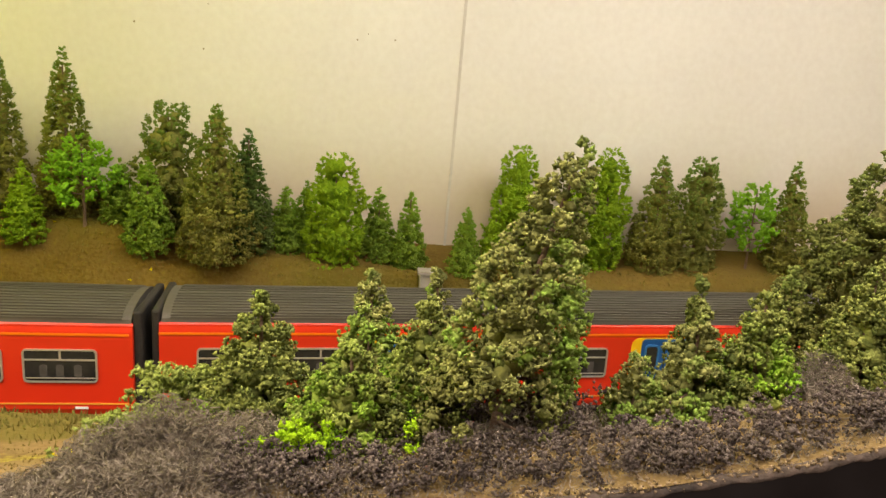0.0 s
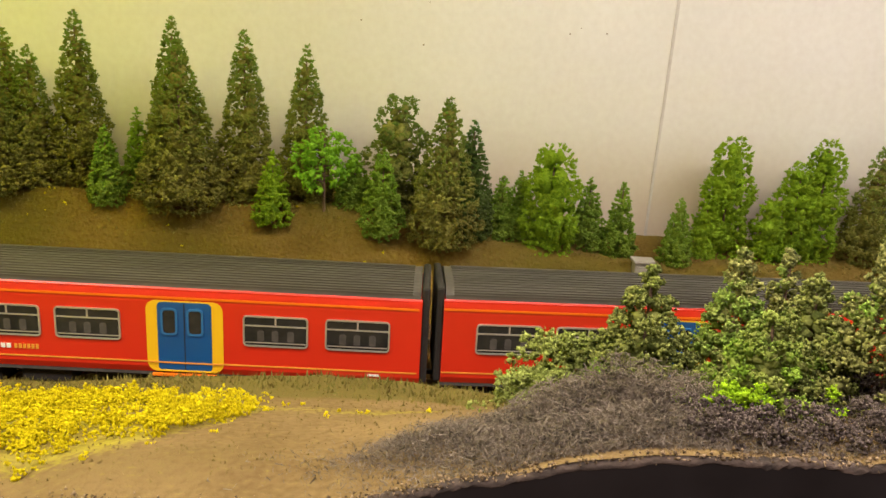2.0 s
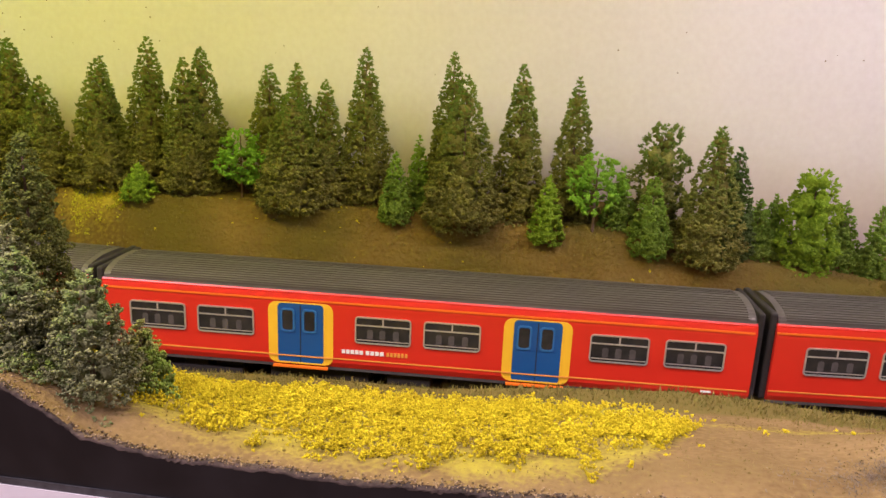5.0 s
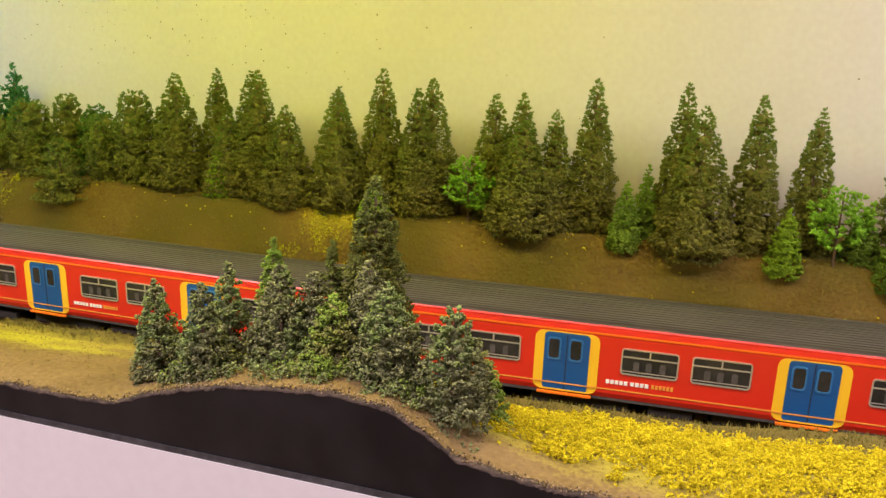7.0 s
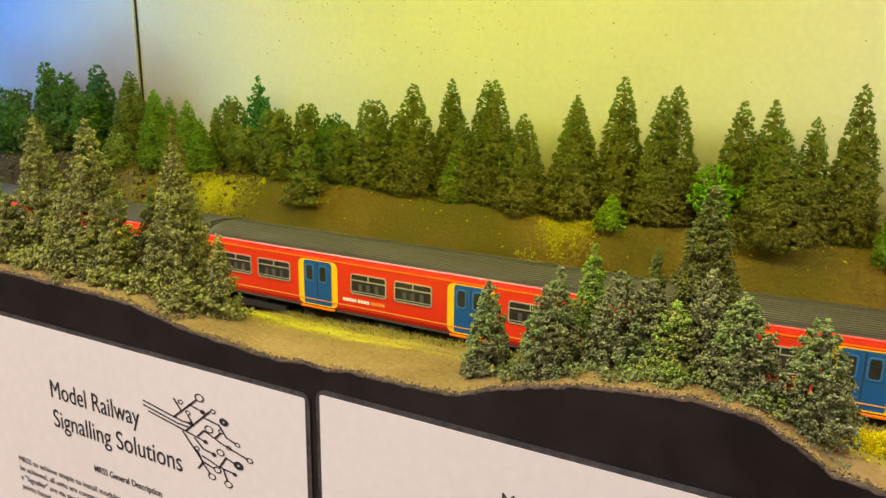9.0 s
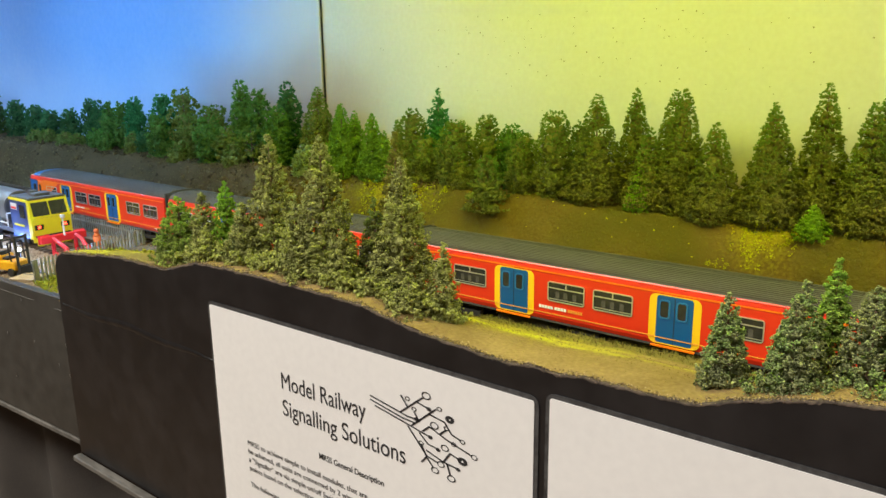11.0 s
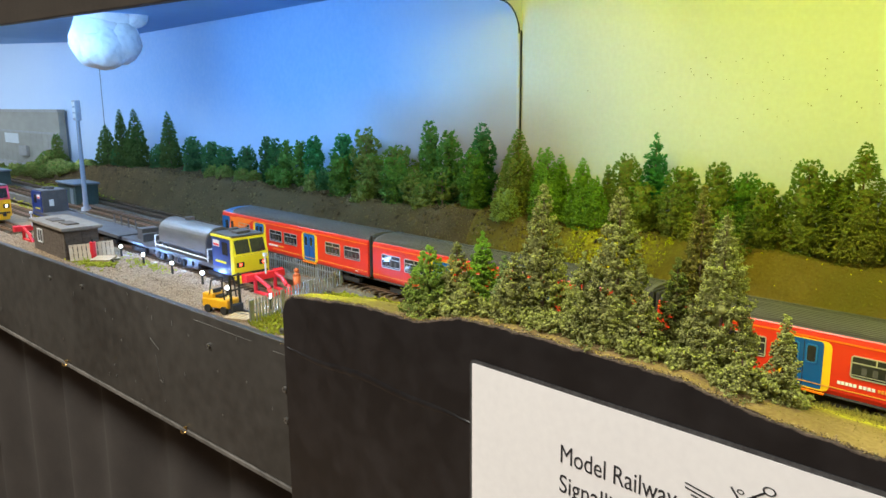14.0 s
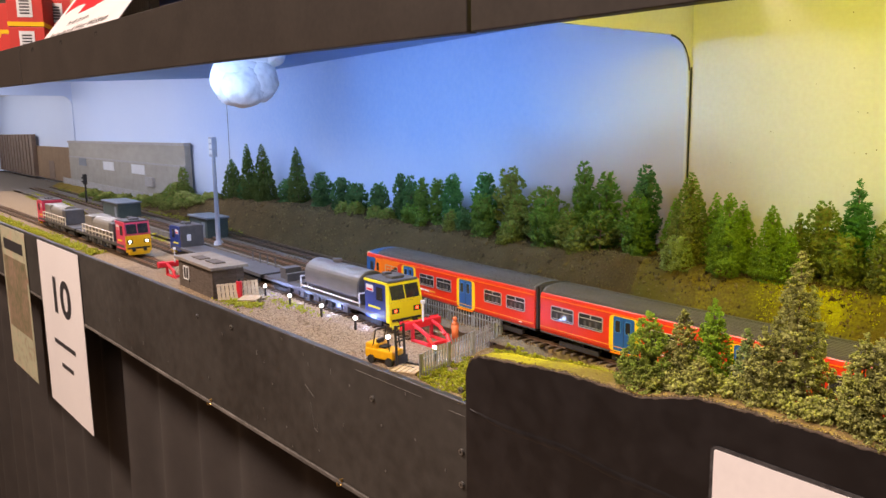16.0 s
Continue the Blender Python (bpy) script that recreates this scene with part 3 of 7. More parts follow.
TET_V = np.array([(1, 1, 1), (1, -1, -1), (-1, 1, -1), (-1, -1, 1)], float) * 0.72
TET_F = np.array([(0, 1, 2), (0, 3, 1), (0, 2, 3), (1, 3, 2)])


def lumps(rng, centres, sizes, flakes=2, dusted=None, round_core=False):
    """Grains of flock: a knobbly core each, with loose flakes round it. Returns verts, faces and the dusting per vertex."""
    n = len(centres)
    dusted = np.zeros(n) if dusted is None else dusted
    turn = np.linalg.qr(rng.normal(size=(n, 3, 3)))[0]
    vv, ff = (OCT_V, OCT_F) if round_core else (TET_V, TET_F)
    nv = len(vv)
    core = np.einsum("kj,nji->nki", vv, turn) * (sizes[:, None] * rng.uniform(0.7, 1.3, (n, nv)))[:, :, None] + centres[:, None]
    cf = (np.arange(n) * nv)[:, None, None] + ff[None]
    way = rng.normal(size=(n, flakes, 3))
    way /= np.linalg.norm(way, axis=2, keepdims=True)
    mid = centres[:, None] + way * sizes[:, None, None] * rng.uniform(0.7, 1.3, (n, flakes, 1))
    tri = mid[:, :, None] + rng.normal(size=(n, flakes, 3, 3)) * sizes[:, None, None, None] * 0.45
    ff = n * nv + np.arange(n * flakes * 3).reshape(-1, 3)
    verts = np.concatenate([core.reshape(-1, 3), tri.reshape(-1, 3)])
    faces = np.concatenate([cf.reshape(-1, 3), ff])
    dust = np.concatenate([np.repeat(dusted, nv), np.repeat(dusted, flakes * 3)])
    return verts, faces, dust


def tufts(rng, centres, spread, count, flat=0.75):
    """Grains gathered round each tuft's centre."""
    off = rng.normal(size=(len(centres), count, 3))
    off *= (rng.uniform(0.25, 1, (len(centres), count, 1)) ** 0.5) / np.linalg.norm(off, axis=2, keepdims=True)
    off[:, :, 2] *= flat
    return (centres[:, None] + off * spread[:, None, None]).reshape(-1, 3)


def crown_mesh(name, verts, faces, dust, material):
    me = bpy.data.meshes.new(name)
    me.vertices.add(len(verts))
    me.vertices.foreach_set("co", (verts * MM).astype(np.float32).ravel())
    me.loops.add(len(faces) * 3)
    me.loops.foreach_set("vertex_index", faces.astype(np.int32).ravel())
    me.polygons.add(len(faces))
    me.polygons.foreach_set("loop_start", np.arange(0, len(faces) * 3, 3, dtype=np.int32))
    at = me.attributes.new("dusted", "FLOAT", "POINT")
    at.data.foreach_set("value", dust.astype(np.float32))
    me.materials.append(material)
    me.update()
    me.validate()
    return me


LOOKS = {
    "fir": ("fir", "olive-brown model fir tree with a greener tip", "cone"),
    "dfir": ("dfir", "dark green pointed model fir tree", "cone"),
    "dark": ("dfir", "dark green model fir tree", "cone"),
    "gfir": ("gfir", "mid-green young model fir tree", "cone"),
    "bfir": ("bfir", "bright green small model fir tree", "cone"),
    "pine": ("round", "dark olive ragged model pine tree", "ragged"),
    "btall": ("bfir", "tall bright green bushy model tree", "column"),
    "btree": ("bright", "bright green leafy model tree on a bare trunk", "ball"),
    "btree2": ("round", "green leafy model tree on a bare trunk", "ball"),
    "round": ("round", "olive round-topped model tree", "column"),
    "roundg": ("roundg", "deep green round-topped model tree", "column"),
    "rounds": ("sea", "dark blue-green round-topped model tree", "column"),
    "roundd": ("round", "dark-topped olive model tree", "column"),
    "stack": ("round", "dark olive model tree in stacked tiers", "tiers"),
    "sea": ("teal", "bright blue-green leafy model tree", "column"),
    "obush": ("round", "low olive-brown model bush on the bank", "dome"),
    "bush": ("round", "low green model bush", "dome"),
    "ybush": ("pale", "yellow-green model bush on the bank", "dome"),
    "sage": ("sage", "sage green model spruce with clumpy flock", "spruce"),
    "lime": ("lime", "model spruce dusted with lime green flock", "spruce"),
    "dusty": ("dusty", "dusty olive-grey model spruce with clumpy flock", "spruce"),
    "brown": ("brown", "brown-olive model spruce behind paler ones", "spruce"),
    "fresh": ("gfir", "bright green model spruce among duller ones", "spruce"),
    "leafyb": ("leafy", "bushy fresh green model spruce with clumpy flock", "blunt"),
    "teal": ("teal", "deep blue-green model pine with a spiky top", "spiky"),
    "tall": ("sage", "tall leaning sage green model spruce with a bare lower trunk", "bullet"),
    "grey": ("grey", "grey-green model spruce with clumpy flock", "spruce"),
    "leafy": ("leafy", "fresh green model spruce with clumpy flock", "spruce"),
    "deep": ("deep", "deep green model fir tree among spruces", "spruce"),
}


def radius_at(shape, h, ph, ang):
    """Share of the full half width at the height h, from 0 to 1."""
    lobe = 0.055 * np.sin(ang * 3 + ph + h * 9) + 0.045 * np.sin(ang * 5 - h * 17 + ph * 2)
    if shape == "cone":
        r = np.minimum(1.0, (1 - h) ** 0.70 * 1.10 + 0.02) * (1 + 0.07 * np.sin(h * 46 + ph))
        r *= np.where(h < 0.12, 0.75 + 2.1 * h, 1)
    elif shape == "spruce":
        r = np.minimum(1.0, (1 - h) ** 0.68 * 1.10 + 0.03) * (1 + 0.09 * np.sin(h * 30 + ph))
    elif shape == "blunt":
        r = np.minimum(1.0, (1 - h) ** 0.68 * 1.08 + 0.06) * (1 + 0.10 * np.sin(h * 26 + ph))
    elif shape == "spire":
        r = np.minimum(1.0, (1 - h) ** 0.77 * 1.12 + 0.02) * (1 + 0.08 * np.sin(h * 30 + ph))
    elif shape == "bullet":
        r = np.minimum(1.0, 1.18 * (1 - h) ** 0.66 + 0.01) * (1 + 0.05 * np.sin(h * 26 + ph))
    elif shape == "ragged":
        r = (0.30 + 0.70 * np.sin(np.pi * np.clip(h * 0.85 + 0.10, 0, 1)) ** 0.8) * (1 + 0.25 * np.sin(h * 21 + ph + ang))
    elif shape == "column":
        r = np.sqrt(np.clip(1 - (np.clip(h - 0.42, 0, 1) / 0.60) ** 2, 0.03, 1)) * (0.80 + 0.20 * np.clip(h / 0.35, 0, 1))
        r *= 0.90 + 0.10 * np.sin(h * 19 + ph) + 0.08 * np.sin(ang * 3 + ph + h * 6)
    elif shape == "tiers":
        r = (1 - 0.72 * h) * (0.75 + 0.25 * np.sin(h * 32 + ph))
    elif shape == "spiky":
        r = np.where(h > 0.72, (1 - h) * 1.9 * (0.8 + 0.35 * np.sin(h * 60)) + 0.05, 0.75 + 0.2 * np.sin(h * 13 + ph))
    elif shape == "ball":
        r = np.sqrt(np.clip(1 - ((h - 0.60) / 0.42) ** 2, 0.02, 1)) * (1 + 0.22 * np.sin(ang * 4 + h * 11))
    else:
        r = np.sqrt(np.clip(1 - (h * 0.95) ** 2, 0.02, 1))
    return r * (1 + lobe)


def clumps(rng, mid, way, size, grains, grain, dusted, flat=0.8, loose=0):
    """Florets of flock: a lumpy core each, drawn out along its twig, and crumbs all over it."""
    n = len(mid)
    side = np.cross(way, (0.0, 0.0, 1.0)) + 1e-6
    side /= np.linalg.norm(side, axis=1, keepdims=True)
    axes = np.stack([way * 1.2, side, np.cross(side, way) * flat], 1)
    turn = np.linalg.qr(rng.normal(size=(n, 3, 3)))[0]
    ball = np.einsum("kj,nji->nki", OCT_V, turn) * rng.uniform(0.62, 1.0, (n, 6, 1))
    core = np.einsum("nkj,nji->nki", ball, axes) * size[:, None, None] * (0.92 if grains < 10 else 0.76) + mid[:, None]
    cf = (np.arange(n) * 6)[:, None, None] + OCT_F[None]
    out = rng.normal(size=(n, grains, 3)) + np.array((0.45, 0, 0.25))
    out /= np.linalg.norm(out, axis=2, keepdims=True)
    pts = (np.einsum("nkj,nji->nki", out, axes) * (size[:, None] * rng.uniform(0.72, 1.08, (n, grains)))[:, :, None] + mid[:, None]).reshape(-1, 3)
    v, f, d = lumps(rng, pts, grain * rng.uniform(0.6, 1.35, n * grains), loose, np.repeat(dusted, grains) * rng.uniform(0.6, 1.15, n * grains))
    verts = np.concatenate([core.reshape(-1, 3), v])
    return verts, np.concatenate([cf.reshape(-1, 3), f + n * 6]), np.clip(np.concatenate([np.repeat(dusted * 0.7, 6), d]), 0, 1)


def tree(kind, x, y, tip, width, near=False, lean=0.0, bare=0.0, seed=None, coarse=1.0):
    """One model tree: foot on the ground at x, y; its tip at height tip over the rails."""
    flock, label, shape = LOOKS[kind]
    if near and shape == "spruce" and not -300 < x < 0:
        shape = "spire"
    foot = ground(x, y) - 1.5
    high = max(12.0, tip - foot)
    rng = np.random.default_rng(int(abs(x * 31 + y * 7 + tip)) if seed is None else seed)
    far = x < -780
    width *= 1.0 if near else (1.10 if far and shape == "cone" else 1.24 if far else 1.16 if shape == "cone" else 0.94 if shape == "ball" else 1.10)
    ph = rng.uniform(0, 6)
    # florets in whorls: their half size, how far apart they stand, crumbs on each
    size, gap, grains, grain = (1.6, 2.65, 13, 0.44) if near else ((2.5, 4.0, 4, 0.95) if far else (1.65, 2.70, 4, 0.58))
    size, gap, grain = size * coarse, gap * coarse, grain * coarse ** 0.5
    if near and x > 0:
        grains, grain = 26, 0.46
    pointed = shape in ("cone", "spruce", "spire", "blunt", "bullet")
    if not pointed and not near:
        size, gap = size * 1.15, gap * 1.15
    if shape == "ball":
        size, grain = size * 1.35, grain * 1.2
    low_end = 0.30 if shape == "ball" else 0.0
    layers = max(6, int(high * (1 - low_end) / (gap * 0.8)))
    h, ang = [], []
    for k in range(layers):
        hk = low_end + (1 - low_end) * (k + 0.35) / layers
        m = max(3, int(math.tau * float(radius_at(shape, np.array(hk), ph, np.array(0.0))) * width / 2 / gap + 0.5))
        h.append(np.clip(hk + rng.normal(size=m) * (0.30 if pointed else 0.42) / layers, 0.01, 0.985))
        ang.append((np.arange(m) + rng.uniform(-0.35, 0.35, m)) * math.tau / m + k * 2.4)
    h, ang = np.concatenate(h), np.concatenate(ang)
    keep = rng.uniform(0, 1, len(h)) > (0.10 if pointed else 0.46 if shape == "ball" else 0.15 if shape == "ragged" else 0.12)
    if bare:
        keep &= ~((np.cos(ang + 1.75) > 0.55) & (h < bare) & (rng.uniform(0, 1, len(h)) < 0.8))
    h, ang = h[keep], ang[keep]
    n = len(h)
    scale = size * rng.uniform(0.72, 1.25, n) * np.clip(1.3 - h * 0.75, 0.5, 1.05)
    r = radius_at(shape, h, ph, ang) * width / 2
    r = np.maximum(r - scale * 0.8, 0.1) * (rng.uniform(0.84, 1.06, n) if near and x > 0 else rng.uniform(0.74, 1.08, n) if near else rng.uniform(0.66, 1.12, n) if shape == "ball" else rng.uniform(0.90, 1.03, n))
    lift = (0.45 if near else -0.15) if pointed else 0.3
    way = np.stack([np.cos(ang), np.sin(ang), lift + rng.normal(size=n) * 0.25 + np.clip(h - 0.8, 0, 1) * 4], -1)
    way /= np.linalg.norm(way, axis=1, keepdims=True)
    mid = np.stack([r * np.cos(ang) + lean * h ** 1.6 * high, r * np.sin(ang), h * high - (0.1 * r if not near else 0)], -1)
    tone = rng.uniform(0, 1, n)
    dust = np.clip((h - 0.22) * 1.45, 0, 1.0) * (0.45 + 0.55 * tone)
    if kind in ("lime", "sage", "grey", "dusty", "tall"):
        patch = np.sin(mid[:, 0] * 0.20 + ph) + np.sin(mid[:, 2] * 0.15 + ph * 2) + 2.2 * (tone - 0.5)
        dust = np.clip((patch - (0.1 if kind == "lime" else 0.25)) * 0.8, 0, 1) * {"lime": 1.0, "sage": 0.7, "grey": 0.5, "dusty": 0.6, "tall": 0.85}[kind]
        if kind == "lime":
            dust *= np.clip(1.25 - 1.5 * h, 0.18, 1)
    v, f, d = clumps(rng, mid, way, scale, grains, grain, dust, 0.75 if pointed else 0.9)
    if shape != "ball":
        hc = rng.uniform(0.03, 0.9, 60)
        rc = radius_at(shape, hc, ph, np.zeros(60)) * width / 2
        ac = rng.uniform(0, math.tau, 60)
        inner = np.stack([rc * 0.3 * np.cos(ac) + lean * hc ** 1.6 * high, rc * 0.3 * np.sin(ac), hc * high], -1)
        if bare:
            inner, rc = inner[hc > bare], rc[hc > bare]
        core = lumps(rng, inner, rc * (0.24 if near else 0.30 if shape == "ragged" else 0.36), 0, None, True)
        v, f, d = np.concatenate([v, core[0]]), np.concatenate([f, core[1] + len(v)]), np.concatenate([d, core[2]])
    low = shape == "dome"
    ob = thing("model_bush" if low else "model_tree", label, "bush" if low else "tree", x, y, foot, group="model bushes" if low else "model trees")
    bm = bmesh.new()
    thick = 1.25 if bare else max(0.8, width * 0.03)
    knee = (lean * 0.30 * high, 0, high * 0.47)
    rod(bm, (0, 0, -1), knee, thick, thick * 0.6, 7)
    rod(bm, knee, (lean * 0.845 * high, 0, high * 0.9), thick * 0.6, 0.3, 7)
    if near or shape == "ball":
        for k in range(12 if bare else 5):
            hk = (0.10 + 0.045 * k) if near else 0.3 + 0.06 * k
            a = k * 2.4 + ph
            rk = width * 0.38 * (1 - hk * 0.7)
            rod(bm, (lean * hk ** 1.6 * high, 0, hk * high), (lean * hk ** 1.6 * high + rk * math.cos(a), rk * math.sin(a), hk * high + rk * 0.22), 0.42 if near else 0.6, 0.2, 5)
    part("trunk", bm, BARK, ob, "brown wire trunk and limbs")
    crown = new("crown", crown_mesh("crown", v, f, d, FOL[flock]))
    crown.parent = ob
    return ob


tree("dfir", -1757, 318, 118, 45, lean=-0.05)
tree("dfir", -1683, 318, 149, 33, lean=-0.05)
tree("dfir", -1605, 312, 149, 42, lean=-0.05)
tree("rounds", -1692, 312, 79, 24)
tree("rounds", -1515, 312, 91, 31)
tree("dfir", -1487, 318, 145, 35, lean=-0.05)
tree("rounds", -1408, 318, 106, 32)
tree("rounds", -1346, 318, 100, 31)
tree("rounds", -1296, 314, 95, 29)
tree("obush", -1309, 298, 68, 23)
tree("obush", -1274, 298, 70, 22)
tree("rounds", -1237, 314, 99, 26)
tree("obush", -1225, 298, 68, 21)
tree("obush", -1195, 298, 67, 21)
tree("rounds", -1189, 318, 112, 21)
tree("rounds", -1166, 318, 110, 19)
tree("roundg", -1141, 318, 108, 19)
tree("roundg", -1142, 298, 76, 21)
tree("roundg", -1120, 298, 74, 20)
tree("roundg", -1103, 314, 111, 20)
tree("sea", -1075, 316, 116, 24)
tree("obush", -1054, 296, 75, 18)
tree("rounds", -1039, 304, 78, 20)
tree("sea", -1016, 318, 121, 30)
tree("roundg", -998, 298, 98, 28)
tree("pine", -973, 318, 129, 28)
tree("round", -946, 304, 99, 24)
tree("obush", -948, 292, 71, 25)
tree("pine", -916, 316, 110, 36)
tree("roundg", -899, 298, 101, 31)
tree("round", -870, 300, 90, 26)
tree("roundg", -862, 316, 137, 22)
tree("obush", -849, 292, 74, 22)
tree("roundg", -832, 314, 129, 26)
tree("btree2", -822, 294, 92, 32)
tree("rounds", -785, 314, 136, 24)
tree("roundg", -784, 298, 112, 26)
tree("gfir", -757, 320, 107, 24)
tree("fir", -732, 305, 132, 40)
tree("ybush", -728, 283, 79, 27)
tree("gfir", -711, 312, 115, 24)
tree("gfir", -684, 288, 118, 31)
tree("gfir", -679, 300, 111, 26)
tree("gfir", -650, 292, 110, 28)
tree("fir", -638, 312, 104, 18)
tree("gfir", -635, 290, 96, 24)
tree("round", -620, 312, 114, 29)
tree("teal", -601, 325, 131, 31)
tree("round", -600, 305, 92, 32)
tree("round", -563, 300, 107, 36)
tree("fir", -553, 292, 85, 20)
tree("round", -540, 312, 111, 28)
tree("roundg", -521, 320, 104, 32)
tree("stack", -514, 274, 84, 42)
tree("round", -500, 302, 99, 28)
tree("roundd", -470, 300, 117, 33)
tree("round", -456, 318, 109, 27)
tree("fir", -436, 300, 130, 39)
tree("fir", -413, 315, 134, 29)
tree("bfir", -397, 288, 84, 17)
tree("fir", -393, 295, 108, 30)
tree("fir", -381, 306, 134, 33)
tree("fir", -372, 300, 134, 34)
tree("fir", -347, 290, 114, 33)
tree("fir", -317, 306, 126, 24)
tree("fir", -313, 295, 125, 36)
tree("fir", -287, 306, 139, 33)
tree("bfir", -284, 283, 67, 20)
tree("fir", -260, 296, 128, 29)
tree("fir", -254, 306, 134, 34)
tree("btree", -226, 295, 89, 29)
tree("fir", -217, 318, 126, 31)
tree("fir", -200, 318, 127, 29)
tree("fir", -192, 287, 114, 37)
tree("fir", -176, 298, 119, 28)
tree("fir", -155, 306, 138, 29)
tree("gfir", -132, 285, 83, 17)
tree("gfir", -122, 300, 91, 15)
tree("fir", -105, 306, 137, 28)
tree("fir", -95, 287, 126, 37)
tree("fir", -66, 300, 133, 28)
tree("bfir", -48, 285, 75, 18)
tree("fir", -36, 306, 127, 26)
tree("btree", -23, 290, 88, 32)
tree("gfir", -9, 300, 77, 19)
tree("gfir", 7, 287, 80, 21)
tree("pine", 12, 306, 105, 27)
tree("fir", 38, 290, 106, 33)
tree("dark", 51, 300, 95, 23)
tree("gfir", 68, 312, 66, 19)
tree("gfir", 78, 318, 68, 19)
tree("btall", 93, 305, 85, 31)
tree("gfir", 115, 318, 67, 19)
tree("gfir", 131, 312, 67, 17)
tree("gfir", 160, 305, 61, 16)
tree("btall", 187, 318, 93, 27)
tree("btall", 176, 312, 60, 15)
tree("btall", 236, 318, 95, 24)
tree("btall", 223, 316, 82, 25)
tree("btall", 210, 313, 62, 20)
tree("fir", 264, 318, 92, 27)
tree("round", 287, 318, 93, 27)
tree("btree", 318, 318, 81, 29)
tree("fir", 339, 318, 93, 22)

# foreground clumps
def near_tree(kind, x, y, tip, width, **more):
    return tree(kind, x, y, tip, width, near=True, coarse=1.35 if x < -300 else 1.0 if x < 0 else 1.45, **more)


near_tree("lime", 91, 78, 83, 28)
near_tree("sage", 113, 86, 86, 23)
near_tree("lime", 110, 58, 81, 25)
near_tree("sage", 128, 96, 85, 19)
near_tree("lime", 125, 74, 84, 28)
near_tree("tall", 137, 62, 118, 29, lean=0.215, bare=0.22)
near_tree("sage", 166, 66, 77, 15)
near_tree("deep", 183, 80, 88, 15)
near_tree("sage", 177, 66, 87, 19)
near_tree("lime", 190, 66, 92, 20)
near_tree("lime", 213, 68, 96, 22)
near_tree("deep", 208, 88, 90, 21)
near_tree("deep", 228, 86, 124, 53)
near_tree("lime", 234, 66, 104, 24)
near_tree("grey", -239, 44, 79, 18)
near_tree("grey", -240, 60, 81, 18)
near_tree("leafy", -234, 78, 86, 18)
near_tree("grey", -219, 56, 84, 23)
near_tree("grey", -210, 60, 82, 20)
near_tree("sage", -201, 56, 76, 24)
near_tree("deep", -196, 76, 110, 29)
near_tree("grey", -192, 62, 87, 20)
near_tree("grey", -181, 50, 84, 24)
near_tree("grey", -161, 49, 81, 25)
near_tree("sage", -156, 64, 62, 17)
near_tree("grey", -262, 52, 76, 18)
near_tree("deep", -213, 80, 87, 15)
near_tree("leafyb", -585, 51, 77, 34)
near_tree("dusty", -568, 56, 81, 26)
near_tree("fresh", -556, 64, 87, 27)
near_tree("grey", -534, 57, 78, 17)
near_tree("dusty", -551, 45, 62, 26)
near_tree("dusty", -522, 50, 80, 26)
near_tree("dusty", -514, 64, 117, 35)
near_tree("dusty", -479, 50, 88, 26)
near_tree("dusty", -463, 54, 119, 37)
near_tree("dusty", -446, 49, 75, 24)
near_tree("brown", -436, 79, 120, 28)
near_tree("deep", -441, 68, 88, 24)
near_tree("dusty", -416, 60, 111, 33)
near_tree("dusty", -387, 54, 75, 17)
near_tree("dusty", -399, 44, 60, 22)


# ---- tracks ----
def track(name, line, x0, x1, z=-1.6, label="brown weathered model railway track"):
    """One track with sleepers; line(x) gives its centre."""
    xm, ym = (x0 + x1) / 2, line((x0 + x1) / 2)
    ob = thing(name, label, "track", xm, ym, z - 4.0)
    xs = np.linspace(x0, x1, max(2, int((x1 - x0) / 40)))
    ys = [line(v) for v in xs]
    way = np.gradient(ys, xs)
    for s in (-8.6, 8.6):
        bm = bmesh.new()
        rows = [[bm.verts.new((x - xm - way[i] * (s + dy), ys[i] - ym + s + dy, dz)) for dy, dz in ((-0.8, 1.6), (-0.2, 1.9), (-0.2, 2.8), (-0.45, 3.2), (-0.45, 4), (0.45, 4), (0.45, 3.2), (0.2, 2.8), (0.2, 1.9), (0.8, 1.6))] for i, x in enumerate(xs)]
        for p, q in zip(rows, rows[1:]):
            for i in range(9):
                bm.faces.new((p[i], p[i + 1], q[i + 1], q[i]))
        bmesh.ops.recalc_face_normals(bm, faces=bm.faces)
        part("rail", bm, RAILM, ob)
    for k in range(int((x1 - x0) / 9)):
        x = x0 + 9 * k
        bar = new("sleeper", SLEEPER)
        bar.parent = ob
        bar.matrix_basis = pose((x - xm) * MM, (line(x) - ym) * MM, 0, 0, 0, math.degrees(math.atan(float(np.interp(x, xs, way)))))
    return ob


bm = boxes((0, 3.3, -16, 16, -0.6, 1.6))
bmesh.ops.scale(bm, vec=(MM, MM, MM), verts=bm.verts)
SLEEPER = bpy.data.meshes.new("sleeper")
bm.to_mesh(SLEEPER)
bm.free()
SLEEPER.materials.append(SLEEP)
track("model_track", line_a, -1000, 440)
track("model_track", line_b, -1000, 440)
track("model_track", line_a, -3120, -1000, label="grey weathered model railway track")
track("model_track", line_b, -3120, -1000, label="grey weathered model railway track")
track("model_track", lambda x: 118, -1950, -862, -7.5, "grey weathered model yard siding track")


